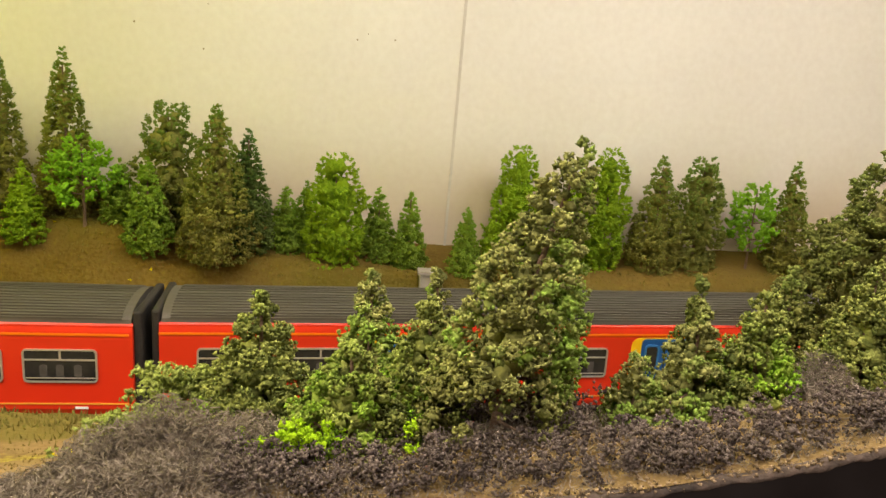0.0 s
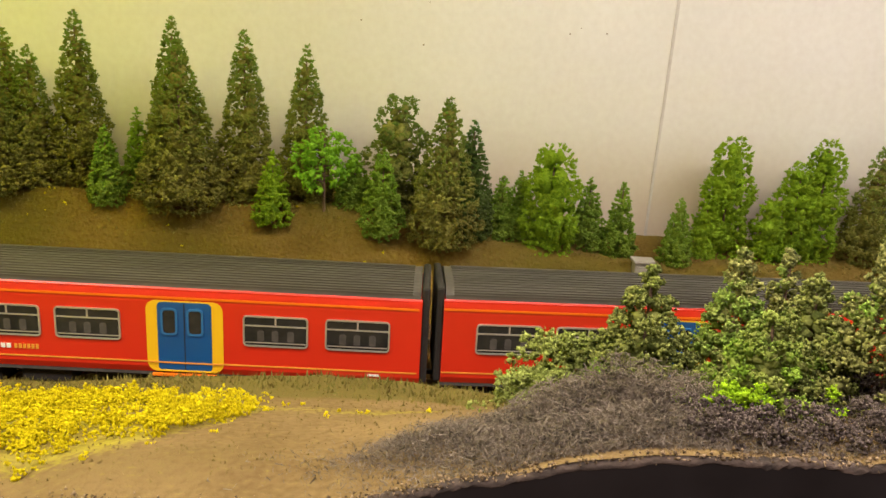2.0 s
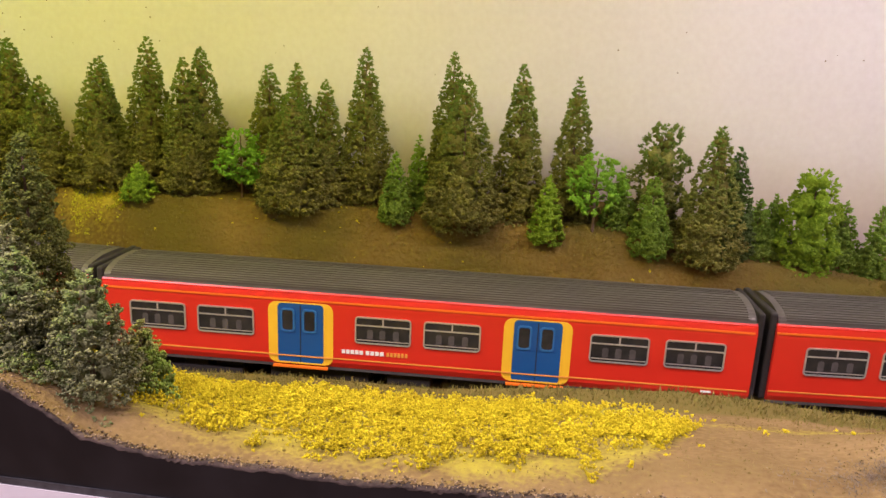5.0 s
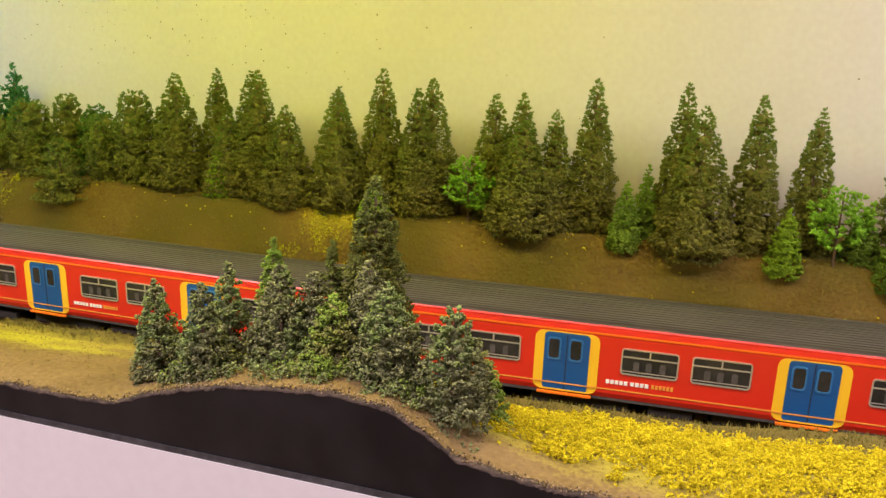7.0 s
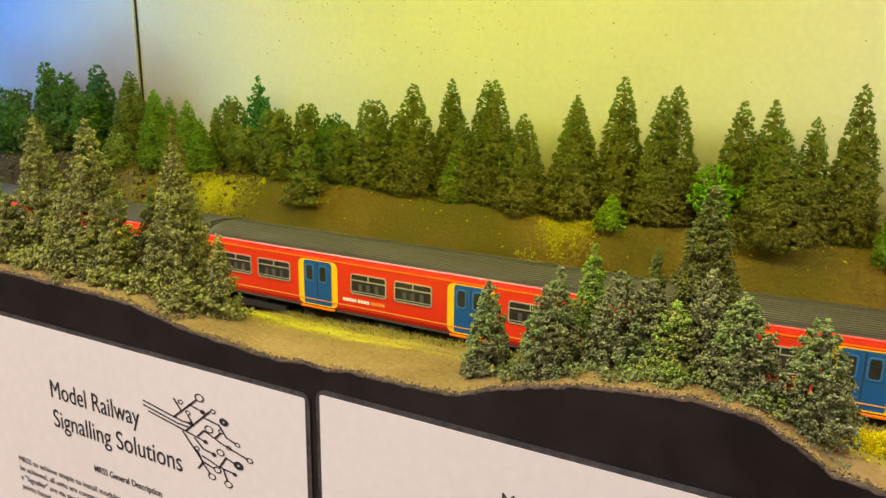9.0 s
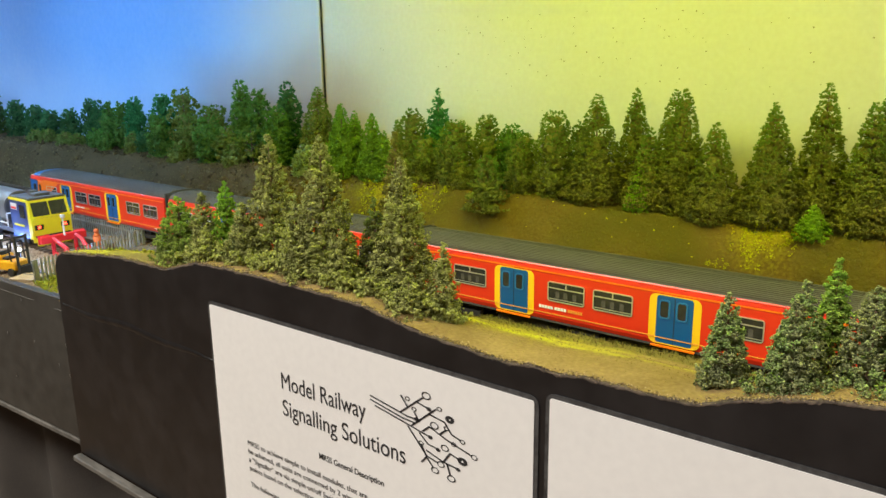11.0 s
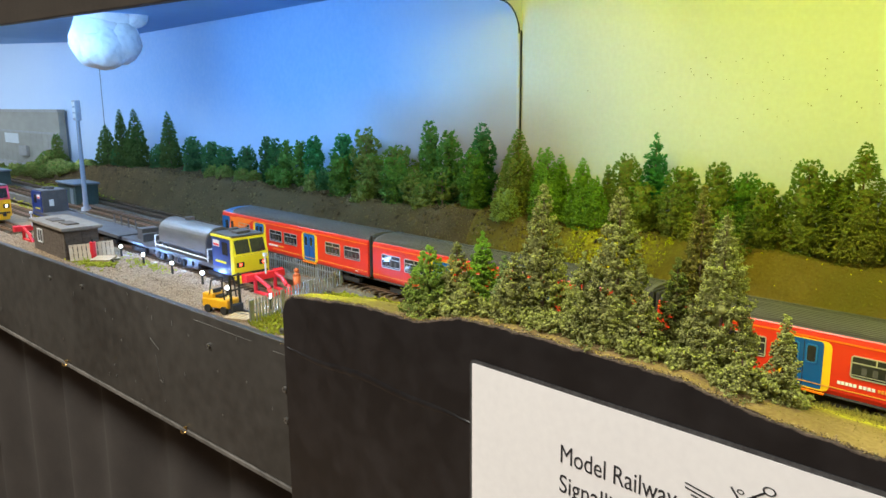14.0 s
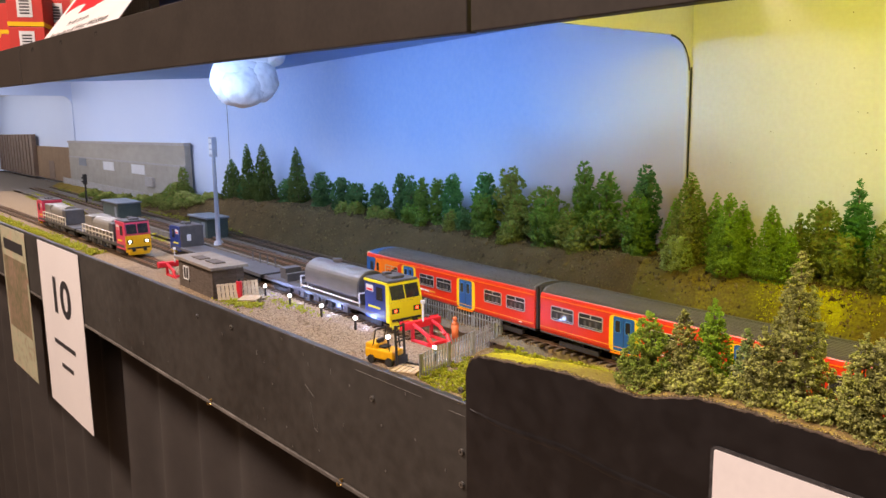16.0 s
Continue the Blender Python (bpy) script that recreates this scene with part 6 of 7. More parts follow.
def buffer_stop(x, y):
    ob = thing("buffer_stop", "bright red model buffer stop at the siding's end", "buffer stop", x, y, -11.5, group="buffer stops")
    part("beam", boxes((-4, 2, -24, 24, 15, 24), bevel=1.0), BUFR, ob)
    for y0 in (-25, 13):
        part("head_plate", boxes((-5.2, -3.8, y0, y0 + 12, 14, 25), bevel=0.5), BUFR, ob)
    part("tie", boxes((24, 28, -14, 14, 0.5, 4), bevel=0.6), BUFR, ob)
    for s in (-1, 1):
        bm = bmesh.new()
        for pa, pb in (((0, 0), (0, 22)), ((0, 21), (14, 17)), ((14, 17), (26, 10)), ((26, 10), (34, 0)), ((0, 1.5), (34, 1.5))):
            rod(bm, (pa[0], s * 12, pa[1]), (pb[0], s * (12 if pb[0] < 20 else 10), pb[1]), 2.3, 2.3, 6)
        part("side_frame", bm, BUFR, ob)
        part("buffer", rod(bmesh.new(), (-10, s * 12, 19), (-4, s * 12, 19), 3.4, 2.4, 12), BUFR, ob)
    part("lamp_post", rod(bmesh.new(), (2, 0, 22), (2, 0, 46), 1.1, 0.9, 8), WHITEP, ob, "white post")
    part("lamp", boxes((0.5, 4, -2, 2, 44, 48), bevel=0.4), WHITEP, ob)
    return ob


for x, y in ((-870, 114), (-1325, 52)):
    stop = buffer_stop(x, y)
    stop.matrix_basis = stop.matrix_basis @ Matrix.Diagonal((0.85, 0.85, 0.74, 1))

PEG = mat("orange_painted_peg", (0.62, 0.14, 0.03), (0.54, 0.11, 0.03), 80, rough=0.6)
bm = bmesh.new()
rod(bm, (0, 0, 0), (0, 0, 15), 2.6, 3.4, 10)
rod(bm, (0, 0, 15), (0, 0, 18), 3.4, 1.6, 10)
bmesh.ops.create_icosphere(bm, subdivisions=2, radius=2.2, matrix=Matrix.Translation((0, 0, 20)))
for v in bm.verts:
    v.co += Vector((-846, 132, -11.6))
solid("model_figure", bm, PEG, "tiny plain orange model figure beside the buffer stop", "figurine", smooth=True)
hut = thing("hut", "weathered dark timber yard hut with a grey flat roof", "hut", -1200, 52, -11.8)
HUTW = mat("weathered_hut_boards", (0.060, 0.045, 0.034), (0.12, 0.092, 0.070), 60, rough=0.9, stretch=(1, 1, 6))
HUTR = mat("grey_felt_roof", (0.15, 0.125, 0.10), (0.22, 0.185, 0.15), 60, rough=0.9)
part("wall", boxes((-55, 52, -18, 18, 0, 33)), HUTW, hut)
for k in range(13):
    part("board", boxes((-54 + k * 8.2, -46.6 + k * 8.2, -18.6, -17.9, 0.5, 32.5)), HUTW, hut)
for k in range(4):
    part("board", boxes((51.9, 52.6, -17.4 + k * 8.8, -9.2 + k * 8.8, 0.5, 32.5)), HUTW, hut)
part("roof", boxes((-60, 57, -22, 22, 33, 36.5), bevel=0.6), HUTR, hut, "grey felt roof")
part("roof_board", boxes((-30, -4, -11, 2, 36.4, 37.6), bevel=0.2), HUTW, hut, "loose dark board on the roof")
part("roof_board", boxes((8, 36, -9, 4, 36.4, 37.8), bevel=0.2), HUTW, hut, "loose dark board on the roof")
w = part("window", boxes((-36, -20, -19.2, -18.3, 12, 26)), GLASS, hut)
part("window_frame", boxes((-37, -35.4, -19.8, -18.3, 11, 27), (-20.6, -19, -19.8, -18.3, 11, 27), (-37, -19, -19.8, -18.3, 11, 12.4), (-37, -19, -19.8, -18.3, 25.6, 27), (-28.6, -27.4, -19.8, -18.3, 12, 26)), WHITEP, w, "white window frame")


def pallet(x, y, z, rx, rz):
    ob = thing("pallet", "pale wooden pallet in the yard", "pallet", x, y, z, rz, group="pallets")
    ob.matrix_basis = ob.matrix_basis @ pose(0, 0, 0, rx, 0, 0)
    for k in range(5):
        part("slat", boxes((-10 + k * 4.4, -6.6 + k * 4.4, -9, 9, 1.4, 2.1)), WOODP, ob)
    for k in (-8.5, -0.75, 7):
        part("bearer", boxes((-10, 11, k, k + 1.5, 0, 1.4)), WOODP, ob)
    return ob


pallet(-1138, 70, -2.5, 80, 84)
pallet(-1136, 44, -2.5, 70, 78)
pallet(-1118, 66, -11.4, 3, 20)
pallet(-1112, 60, -9.0, 5, 40)
pallet(-806, 52, -11.2, 0, 25)
drum = thing("gas_bottle", "red gas bottle leaning by the hut", "gas bottle", -1132, 57, -11.5)
part("bottle", rod(bmesh.new(), (0, 0, 0), (1, 0, 20), 3.2, 3.2, 14), BUFR, drum)
part("valve", rod(bmesh.new(), (1, 0, 20), (1, 0, 23), 1.2, 1.0, 8), UNDER, drum)

fl = thing("forklift", "small yellow model forklift with a black mast", "forklift", -832, 54, -11.5, rz=16)
FLY = mat("forklift_yellow", (0.82, 0.42, 0.01), (0.74, 0.36, 0.01), 60, rough=0.4, bump=0.1)
part("body", boxes((-20, 8, -7.5, 7.5, 4, 12), (-20, -8, -7, 7, 11, 16), bevel=1.2), FLY, fl)
part("seat", boxes((-9, -2, -4, 4, 12, 14), (-11, -8.5, -4, 4, 13, 19), bevel=0.6), UNDER, fl)
bm = bmesh.new()
for s in (-5, 5):
    rod(bm, (11, s, 2), (10, s, 33), 1.1, 1.1, 6)
for zz in (8, 20, 32):
    rod(bm, (11, -5, zz), (11, 5, zz), 0.8, 0.8, 6)
part("mast", bm, UNDER, fl, "black lifting mast")
part("fork", boxes((12, 28, -5, -3.4, 1.5, 2.4), (12, 28, 3.4, 5, 1.5, 2.4), (11.6, 13, -6, 6, 1.5, 8)), UNDER, fl)
bm = bmesh.new()
for s in (-6.5, 6.5):
    rod(bm, (5, s, 12), (3, s, 27), 0.6, 0.6, 6)
    rod(bm, (-12, s, 14), (-9, s, 27), 0.6, 0.6, 6)
rod(bm, (3, -6.5, 27), (3, 6.5, 27), 0.6)
rod(bm, (-9, -6.5, 27), (-9, 6.5, 27), 0.6)
part("overhead_guard", bm, UNDER, fl)
for wx in (-13, 5):
    for s in (-7.5, 7.5):
        part("wheel", rod(bmesh.new(), (wx, s - 1.3, 3.4), (wx, s + 1.3, 3.4), 3.4, 3.4, 14), UNDER, fl)

for n, (x, y) in enumerate(((-1128, 86), (-1064, 84), (-1000, 86), (-936, 86), (-857, 69), (-813, 84))):
    b = thing("bollard_lamp", "black bollard lamp with a lit white globe", "lamp", x, y, -11.8, group="yard bollard lamps")
    hi = 10 if n != 4 else 12
    part("post", rod(bmesh.new(), (0, 0, 0), (0, 0, hi), 1.3, 1.1, 8), UNDER, b)
    bm = bmesh.new()
    bmesh.ops.create_icosphere(bm, subdivisions=2, radius=1.8, matrix=Matrix.Translation((0, 0, hi + 1.4)))
    part("globe", bm, LAMPW, b, "glowing white globe", smooth=True)
    lamp = bpy.data.lights.new("globe_light", "POINT")
    lamp.energy, lamp.color, lamp.shadow_soft_size = 0.030, (0.25, 0.42, 1.0), 0.002
    new("globe_light", lamp).location = P(x, max(y + 3, 95) if n < 4 else y + 4, -11.8 + hi - 1)

# palisade fence round the end of the siding
FENCE = mat("galvanised_fence", (0.24, 0.235, 0.225), (0.34, 0.335, 0.325), 200, rough=0.5, metal=0.3)
fence = thing("palisade_fence", "grey galvanised palisade fence round the siding end", "fence", 0, 0, -11.8)
pale = boxes((-0.6, 0.6, -0.35, 0.35, 0, 20))
bmesh.ops.scale(pale, vec=(MM, MM, MM), verts=pale.verts)
pale_me = bpy.data.meshes.new("pale")
pale.to_mesh(pale_me)
pale.free()
pale_me.materials.append(FENCE)
runs = (((-784, 48), (-820, 161)), ((-820, 161), (-1040, 159)))
for (xa, ya), (xb, yb) in runs:
    ln = math.hypot(xb - xa, yb - ya)
    rz = math.degrees(math.atan2(yb - ya, xb - xa))
    n = int(ln / 3.7)
    for k in range(n + 1):
        ob = new("pale", pale_me)
        ob.parent = fence
        ob.matrix_basis = pose((xa + (xb - xa) * k / n) * MM, (ya + (yb - ya) * k / n) * MM, 0, 0, 0, rz)
    bm = bmesh.new()
    for zz in (5, 15.5):
        rod(bm, (xa, ya, zz), (xb, yb, zz), 0.5, 0.5, 5)
    part("fence_rail", bm, FENCE, fence)
    for k in range(int(ln / 36) + 1):
        q = min(1, k * 36 / ln)
        part("fence_post", boxes((xa + (xb - xa) * q - 1, xa + (xb - xa) * q + 1, ya + (yb - ya) * q + 0.5, ya + (yb - ya) * q + 2.5, 0, 20)), FENCE, fence)

lw = thing("low_wall", "dark low concrete wall along the running lines", "wall", 0, 0, -12)
DCON = mat("dark_concrete", (0.075, 0.07, 0.065), (0.12, 0.11, 0.10), 80, rough=0.9)
for k in range(18):
    part("panel", boxes((-2010 + k * 54, -1957.5 + k * 54, 146, 149, 0, 15), bevel=0.4), DCON, lw)

mast = thing("lamp_mast", "tall blue-grey yard lamp mast with a floodlight head", "lamp mast", -1493, 178, -5)
MAST = mat("blue_grey_mast_paint", (0.30, 0.32, 0.38), (0.36, 0.38, 0.44), 80, rough=0.5)
part("pole", rod(bmesh.new(), (0, 0, 0), (0, 0, 140), 3.9, 2.7, 12), MAST, mast)
part("base", rod(bmesh.new(), (0, 0, 0), (0, 0, 6), 8, 6.5, 12), MAST, mast)
hd = part("floodlight", boxes((-7, 7, -4, 4, 138, 168), bevel=0.8), MAST, mast)
for r in range(3):
    for c in (-1, 1):
        part("lens", boxes((c * 3.2 - 2.2, c * 3.2 + 2.2, -4.6, -3.9, 142 + r * 8.6, 148.5 + r * 8.6)), WHITEP, hd)

SHEDG = mat("dark_green_shed", (0.035, 0.055, 0.050), (0.055, 0.08, 0.072), 60, rough=0.6)
SLATE = mat("slate_grey_roof", (0.16, 0.18, 0.20), (0.21, 0.23, 0.25), 60, rough=0.6)
for x0, x1, y0, y1, hi in ((-2100, -1985, 160, 206, 34), (-1650, -1570, 190, 226, 36)):
    sh = thing("lineside_shed", "dark green lineside shed with a slate roof", "shed", (x0 + x1) / 2, (y0 + y1) / 2, -9, group="lineside sheds")
    a, b = (x1 - x0) / 2, (y1 - y0) / 2
    part("wall", boxes((-a, a, -b, b, 0, hi)), SHEDG, sh)
    part("roof", boxes((-a - 3, a + 3, -b - 3, b + 3, hi, hi + 3), bevel=0.5), SLATE, sh, "slate grey flat roof")
    part("door", boxes((a - 24, a - 10, -b - 0.6, -b, 0, hi - 6)), SLATE, sh)
sg = thing("signal", "black lineside colour light signal post", "signal", -2440, 205, -5)
part("post", rod(bmesh.new(), (0, 0, 0), (0, 0, 48), 2.6, 2.2, 8), UNDER, sg)
part("head", boxes((-7, 7, -4, 4, 46, 72), bevel=1), UNDER, sg)
part("hood", boxes((-3, 3, -8, -4, 62, 65), (-3, 3, -8, -4, 52, 55)), UNDER, sg)

# warehouse in low relief and what stands behind the far tracks
WARE = mat("grey_warehouse_sheet", (0.30, 0.27, 0.22), (0.38, 0.345, 0.285), 12, rough=0.75, stretch=(0.3, 1, 1))
BRN = mat("brown_shed_sheet", (0.20, 0.12, 0.06), (0.27, 0.17, 0.09), 12, rough=0.8)
DKB = mat("dark_brown_sheet", (0.15, 0.100, 0.070), (0.23, 0.155, 0.11), 14, rough=0.8)
wh = thing("warehouse", "long grey low-relief warehouse with white signs", "warehouse", -2600, 326, 8)
part("wall", boxes((-560, 560, 0, 14, 0, 134)), WARE, wh)
for k in range(28):
    part("sheet", boxes((-559 + k * 40, -521 + k * 40, -1.0, 0.2, 1, 82)), WARE, wh)
part("band", boxes((-560, 560, -2.0, 0, 83, 88)), CONC, wh)
part("coping", boxes((-564, 564, -3, 14, 132, 138)), CONC, wh)
for x in (-70, 210):
    part("sign", boxes((x - 55, x + 55, -2.6, -1.2, 56, 80)), WHITEP, wh, "white sign panel")
part("vent", boxes((-420, -330, -2.6, -1.2, 60, 84)), SLATE, wh)
part("box", boxes((280, 340, -8, -1, 28, 52), bevel=1), CONC, wh)
fb = thing("corrugated_shed", "dark brown corrugated shed behind the far tracks", "shed", -4200, 320, 0)
for k in range(24):
    part("rib_panel", boxes((-420 + k * 36, -388 + k * 36, -2 if k % 2 else 1, 14, 0, 168)), DKB, fb)
bw = thing("brown_shed", "plain brown shed between the warehouses", "shed", -3480, 334, 0)
part("wall", boxes((-330, 300, 0, 10, 0, 122)), BRN, bw)
part("door", boxes((-60, 30, -1.5, 0, 0, 70)), DKB, bw)
cf = thing("concrete_fence", "pale low concrete panel fence", "fence", 0, 0, 6)
for k in range(26):
    part("panel", boxes((-3120 + k * 38, -3085 + k * 38, 292, 295, -6, 20), bevel=0.5), CONC, cf)
for x, y, tip, wd in ((-2020, 300, 62, 70), (-1960, 290, 42, 70), (-1890, 285, 36, 60), (-2110, 285, 30, 60), (-2200, 276, 20, 60), (-1830, 300, 40, 60), (-2330, 268, 15, 60), (-2470, 264, 12, 60), (-2620, 262, 12, 60)):
    tree("bush", x, y, tip, wd)
tree("round", -2010, 308, 96, 24)
scatter("scrub", "green weeds along the far front edge", "bush", -2200, 20, "moss_green", 1700, lambda r: (lambda a: (a, yard_y(a) + 3 + abs(r.normal()) * 9) if noise.noise((a * 0.012, 0, 6)) > -0.25 else None)(r.uniform(-2900, -1560)), 1.3, (-1.0, 3.2), seed=31, spread=3.2)
scatter("scrub", "weeds round the hut and pallets", "bush", -1130, 62, "moss_green", 420, lambda r: (-1116 + r.normal() * 18, 52 + r.normal() * 8), 0.9, (-1.0, 2.0), seed=32)

# cotton-wool cloud
COTTON = mat("white_cotton_wool", (0.87, 0.85, 0.84), (0.79, 0.77, 0.77), 24, rough=1.0, bump=0.45, fine=6, depth=0.0012)
cl = thing("cotton_cloud", "white cotton wool cloud hanging under the roof", "cloud", -1403, 200, 240)
bm = bmesh.new()
for u, w, z, wide, tall in ((-9, 0, 9, 42, 45), (17, -8, 3, 30, 31), (4, 4, 42, 45, 24), (38, -4, 41, 20, 19), (-24, 6, 44, 24, 18), (0, -18, -4, 32, 31)):
    # u runs along the board's length and depth together, w across it
    mid = Vector((0.62 * u - 0.79 * w, 0.79 * u + 0.62 * w, z))
    for v in bmesh.ops.create_icosphere(bm, subdivisions=5, radius=1)["verts"]:
        d = v.co.normalized()
        k = 1 + 0.10 * noise.noise(d * 1.6 + mid * 0.1) + 0.05 * noise.noise(d * 4 + mid) + 0.014 * noise.noise(d * 14)
        v.co = mid + Vector((d.x * wide, d.y * wide, d.z * tall)) * k
        v.co.z = min(v.co.z, 47.5)
part("wool", bm, COTTON, cl, smooth=True)
part("rod", rod(bmesh.new(), (0, 0, 20), (0, 0, 49), 1.2, 1.2, 6), FENCE, cl)

# goods stacked on the roof
CART = mat("red_carton", (0.55, 0.03, 0.02), (0.48, 0.03, 0.02), 20, rough=0.5, bump=0.1)
KRAFT = mat("brown_card", (0.42, 0.26, 0.12), (0.50, 0.32, 0.16), 30, rough=0.8, stretch=(8, 1, 1))
DKBOX = mat("dark_blue_box", (0.02, 0.025, 0.07), (0.03, 0.035, 0.09), 20, rough=0.5)
for x, y, z in ((-2134, 60, 318), (-2134, 60, 385), (-2330, 75, 324), (-2330, 75, 391), (-2200, 130, 320), (-2200, 130, 387), (-2440, 40, 326), (-2440, 40, 393)):
    c = thing("carton", "red carton with a yellow band and white label on the roof", "carton", x, y, z, rz=66, group="cartons on the roof")
    part("box", boxes((-33, 33, -40, 110, 0, 66), bevel=1), CART, c)
    part("band", boxes((-33.4, 33.4, -40.5, 110.4, 0.5, 9)), YELLOW, c, "yellow band")
    part("label_panel", boxes((-14, 14, -40.9, -40.2, 18, 58)), WHITEP, c, "white label panel")
    for k in range(5):
        part("text_bar", boxes((-9, 9, -41.2, -40.7, 24 + k * 6, 27 + k * 6)), INK, c)
kb = thing("card_box", "brown corrugated card box on the roof", "box", -1850, 130, 312)
part("box", boxes((-240, 257, 0, 160, 0, 230), bevel=2), KRAFT, kb)
bm = bmesh.new()
for k in range(48):
    rod(bm, (-236 + k * 10.3, -0.5, 2), (-236 + k * 10.3, -0.5, 228), 2.2, 2.2, 6)
part("flute", bm, KRAFT, kb, "fluted corrugated face")
db = thing("dark_box", "dark blue box with gold lettering bars", "box", -1400, 130, 300)
part("box", boxes((-150, 190, 0, 90, 0, 190), bevel=2), DKBOX, db)
part("name_bar", boxes((-40, 120, -1, 0.2, 38, 62)), GOLD, db, "gold bar of lettering")
sgn = thing("sponsor_card", "white card sign with a red emblem leaning on the roof", "sign", -1640, 10, 301, rz=3.0)


def leaning(bm):
    for v in bm.verts:
        v.co.y, v.co.z = v.co.y + 0.62 * v.co.z, v.co.z * 0.80
    return bm


part("card", leaning(plate(bmesh.new(), [(-205, 0), (205, 0), (205, 290), (-205, 290)], -0.6, 0.6)), PAPER, sgn)
bm = bmesh.new()
for k in range(24):
    xa, xb = -180 + k * 13, -167 + k * 13
    za, zb = 110 + 9 * math.sin(k * 0.32), 110 + 9 * math.sin(k * 0.32 + 0.32)
    plate(bm, [(xa, za - 15), (xb, zb - 15), (xb, zb + 15), (xa, za + 15)], -1.4, -0.8)
plate(bm, [(-75, 80), (6, 83), (10, 98), (-71, 97)], -1.5, -0.8)
part("emblem", leaning(bm), BUFR, sgn, "wavy red emblem shape")
for text, size, x, z, wide in (("Proudly Sponsors", 15, -95, 57, 112), ("Beckenham & West Wickham", 18, -160, 36, 300)):
    line = lettering("text_line", text, size, INK, sgn, (x, 0.62 * z - 1.6, 0.80 * z - 0.5), "", 0.0, wide)
    line.matrix_basis = line.matrix_basis @ pose(0, 0, 0, -37.8, 0, 0)

# weeds between the far lines, stones of the yard, closing boards of the far section
scatter("weeds", "olive weeds between the far lines", "weeds", -2200, 200, "moss_green", 1500, lambda r: (lambda a, b: (a, b) if noise.noise((a * 0.008, b * 0.05, 3)) > 0.02 else None)(r.uniform(-3000, -1560), r.choice((136, 156, 203, 252)) + r.normal() * 4), 1.1, (-1.0, 1.2), seed=33, spread=3.0)
scatter("weeds", "small weeds on the yard gravel", "weeds", -1000, 90, "moss_green", 130, lambda r: (-1060 + r.normal() * 30, 86 + r.normal() * 5), 0.7, (-0.5, 0.8), seed=34, spread=2.0)
STONE = mat("loose_yard_stone", (0.15, 0.108, 0.070), (0.40, 0.305, 0.205), 90, rough=0.95, bump=0.2, island=0.9, spec=0.1)
rng = np.random.default_rng(41)
sx = rng.uniform(-1420, -716, 16000)
sy = np.array([yard_y(a) for a in sx]) + 1 + rng.uniform(0, 1, 16000) * (100 - np.array([yard_y(a) for a in sx]))
stones = lumps(rng, np.c_[sx, sy, np.full(16000, -11.4) + rng.normal(size=16000) * 0.25], rng.uniform(0.25, 0.65, 16000), 0)
ob = tagged(new("yard_stones", crown_mesh("yard_stones", *stones, STONE)), "loose buff stones on the yard gravel", "stones", kind="stuff")
ob.location = P(0, 0, 0)
sx, sy = rng.uniform(-1500, 420, 15000), rng.choice((160.5, 195.5, 203.0, 210.5, 246.0), 15000) + rng.normal(size=15000) * 2.2
stones = lumps(rng, np.c_[sx, sy, np.array([ground(a, b) for a, b in zip(sx, sy)]) + 0.3], rng.uniform(0.35, 0.8, 15000), 0)
BSTONE = mat("loose_ballast_stone", (0.09, 0.056, 0.028), (0.30, 0.20, 0.11), 90, rough=0.95, bump=0.2, island=0.9, spec=0.1)
ob = tagged(new("ballast_stones", crown_mesh("ballast_stones", *stones, BSTONE)), "loose brown ballast stones beside the tracks", "stones", kind="stuff")
ob.location = P(0, 0, 0)
rng = np.random.default_rng(47)
sx = np.concatenate([rng.uniform(-1900, LEFT, 9000), rng.uniform(LEFT, -560, 2600)])
sy = rng.uniform(250, 318, len(sx))
keep = np.array([noise.noise((a * 0.03, b * 0.06, 9)) + 0.25 > rng.uniform(-0.2, 0.6) for a, b in zip(sx, sy)])
sx, sy = sx[keep], sy[keep]
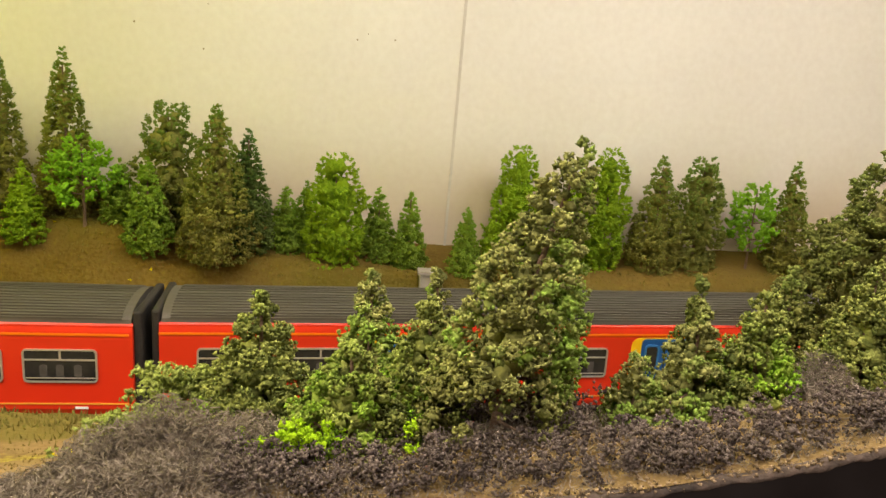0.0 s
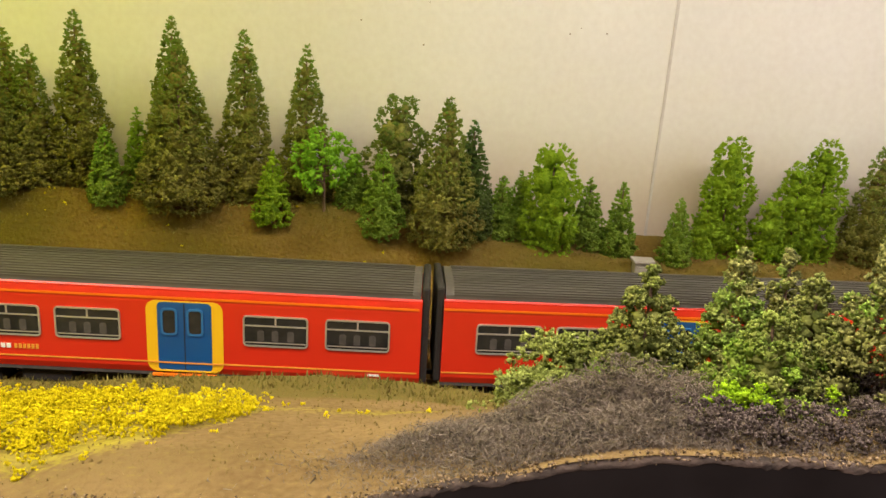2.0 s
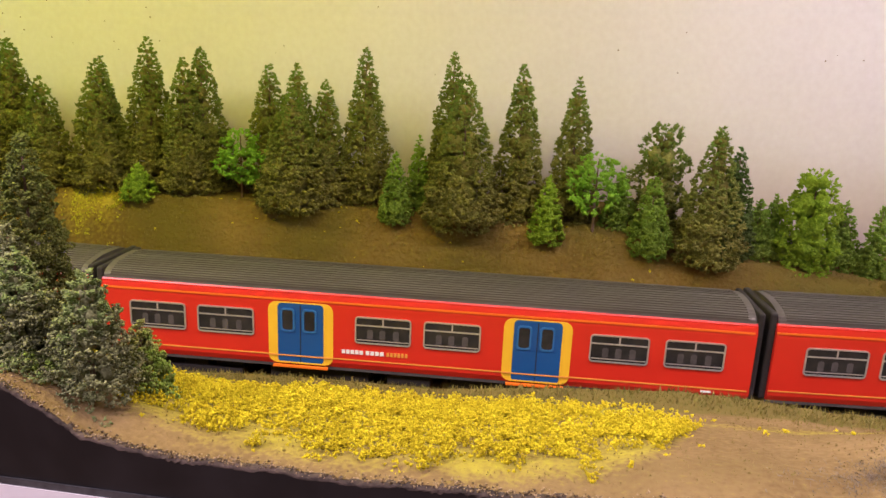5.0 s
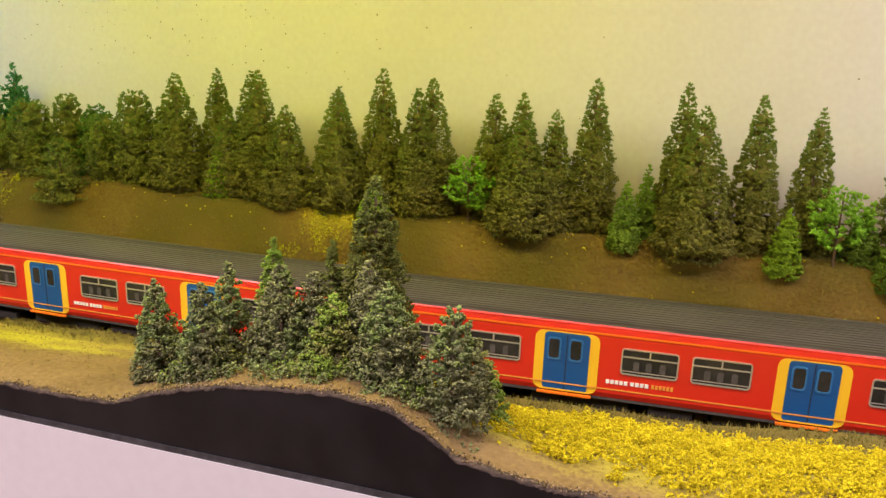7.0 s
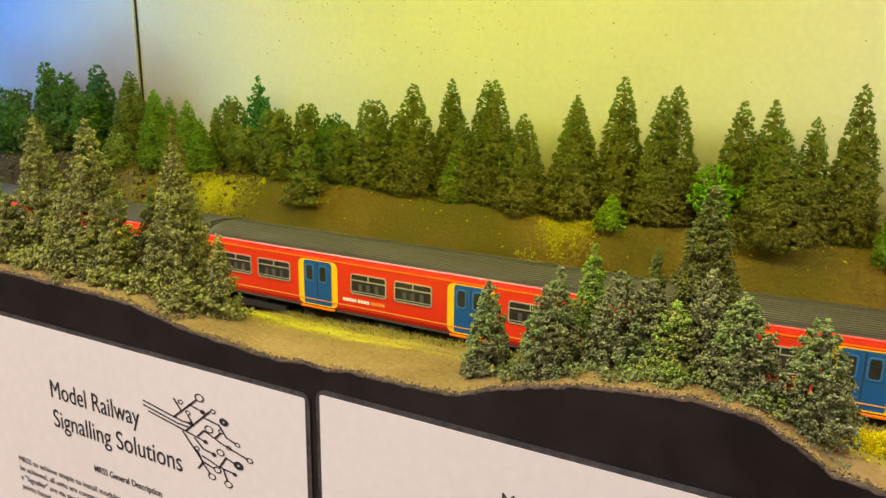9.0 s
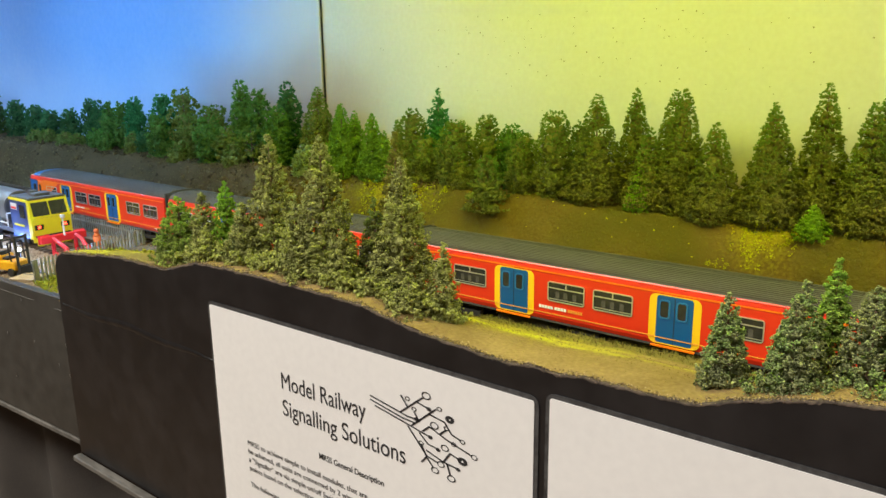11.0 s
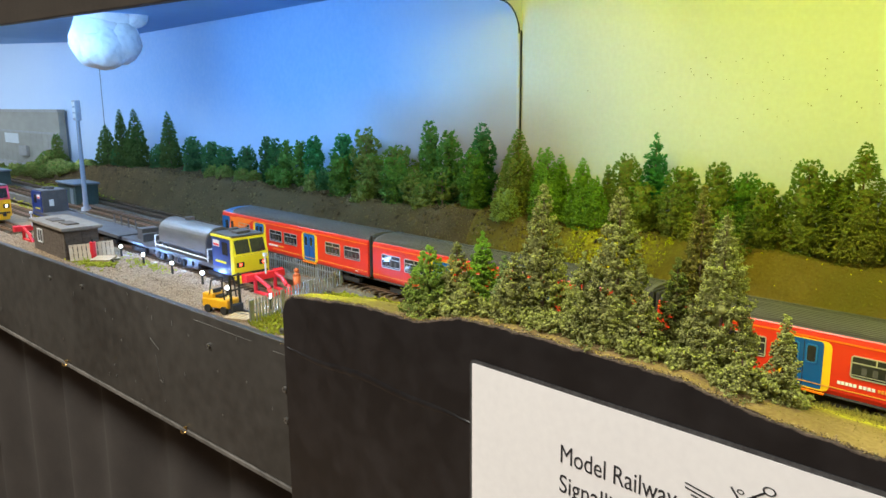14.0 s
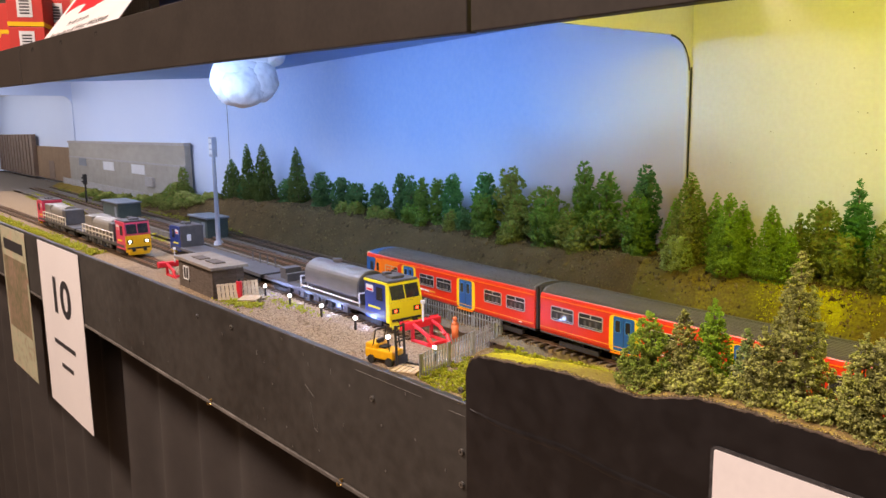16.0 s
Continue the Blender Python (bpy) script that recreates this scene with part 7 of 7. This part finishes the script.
clods = lumps(rng, np.c_[sx, sy, np.array([ground(a, b) for a, b in zip(sx, sy)]) + 0.1], rng.gamma(2.0, 0.36, len(sx)) + 0.25, 1)
CLOD = mat("crumbled_brown_soil", (0.070, 0.045, 0.021), (0.225, 0.155, 0.068), 70, rough=0.97, bump=0.4, island=0.9, spec=0.05)
ob = tagged(new("soil_clods", crown_mesh("soil_clods", *clods, CLOD)), "loose brown soil clods on the bare bank", "soil", kind="stuff")
ob.location = P(0, 0, 0)
solid("ceiling_far", boxes((-4700, -3141, -200, WALL, 345, 350)), ROOFB, "white roof board over the far section", "ceiling", "structure")
solid("ground_far_end", boxes((-4700, -3141, -150, WALL, -20, -11.6)), GREYBAL, "ballasted ground of the far section", "ground", "structure")

rng = np.random.default_rng(43)
sx = rng.uniform(-712, 320, 9000)
sy = FASCIA - 5.1 + np.abs(rng.normal(size=9000)) * 1.5
crumbs = lumps(rng, np.c_[sx, sy, np.array([rim(a) for a in sx]) - 0.1 + rng.normal(size=9000) * 0.45 - 0.05 * (sy - FASCIA)], rng.uniform(0.12, 0.42, 9000), 1)
CRUMB = mat("plaster_and_soil_crumbs", (0.12, 0.085, 0.05), (0.38, 0.28, 0.17), 90, rough=0.95, bump=0.2, island=1.0, spec=0.1)
ob = tagged(new("edge_crumbs", crown_mesh("edge_crumbs", *crumbs, CRUMB)), "crumbs of soil and plaster along the front rim", "crumbs", kind="stuff")
ob.location = P(0, 0, 0)
bm = bmesh.new()
prev = None
for k in range(90):
    x = -708 + k * 1.95
    z = -8.5 + 2.2 * noise.noise((x * 0.02, 0, 4)) + 0.5 * noise.noise((x * 0.2, 0, 8))
    w = 1.8 * math.sin(math.pi * (k + 1) / 91) ** 0.5
    row = [bm.verts.new((x, FASCIA - 4.9 - d, z + q * w)) for d, q in ((0, -1.6), (0.9 + 0.3 * noise.noise((x * 0.1, 3, 0)), -0.2), (0.3, 0.8), (0, 1.8))]
    if prev:
        for i in range(3):
            bm.faces.new((prev[i], row[i], row[i + 1], prev[i + 1]))
    prev = row
solid("board_crease", bm, BLACK, "creased fold in the black covering of the hill front", "trim", "structure", True)
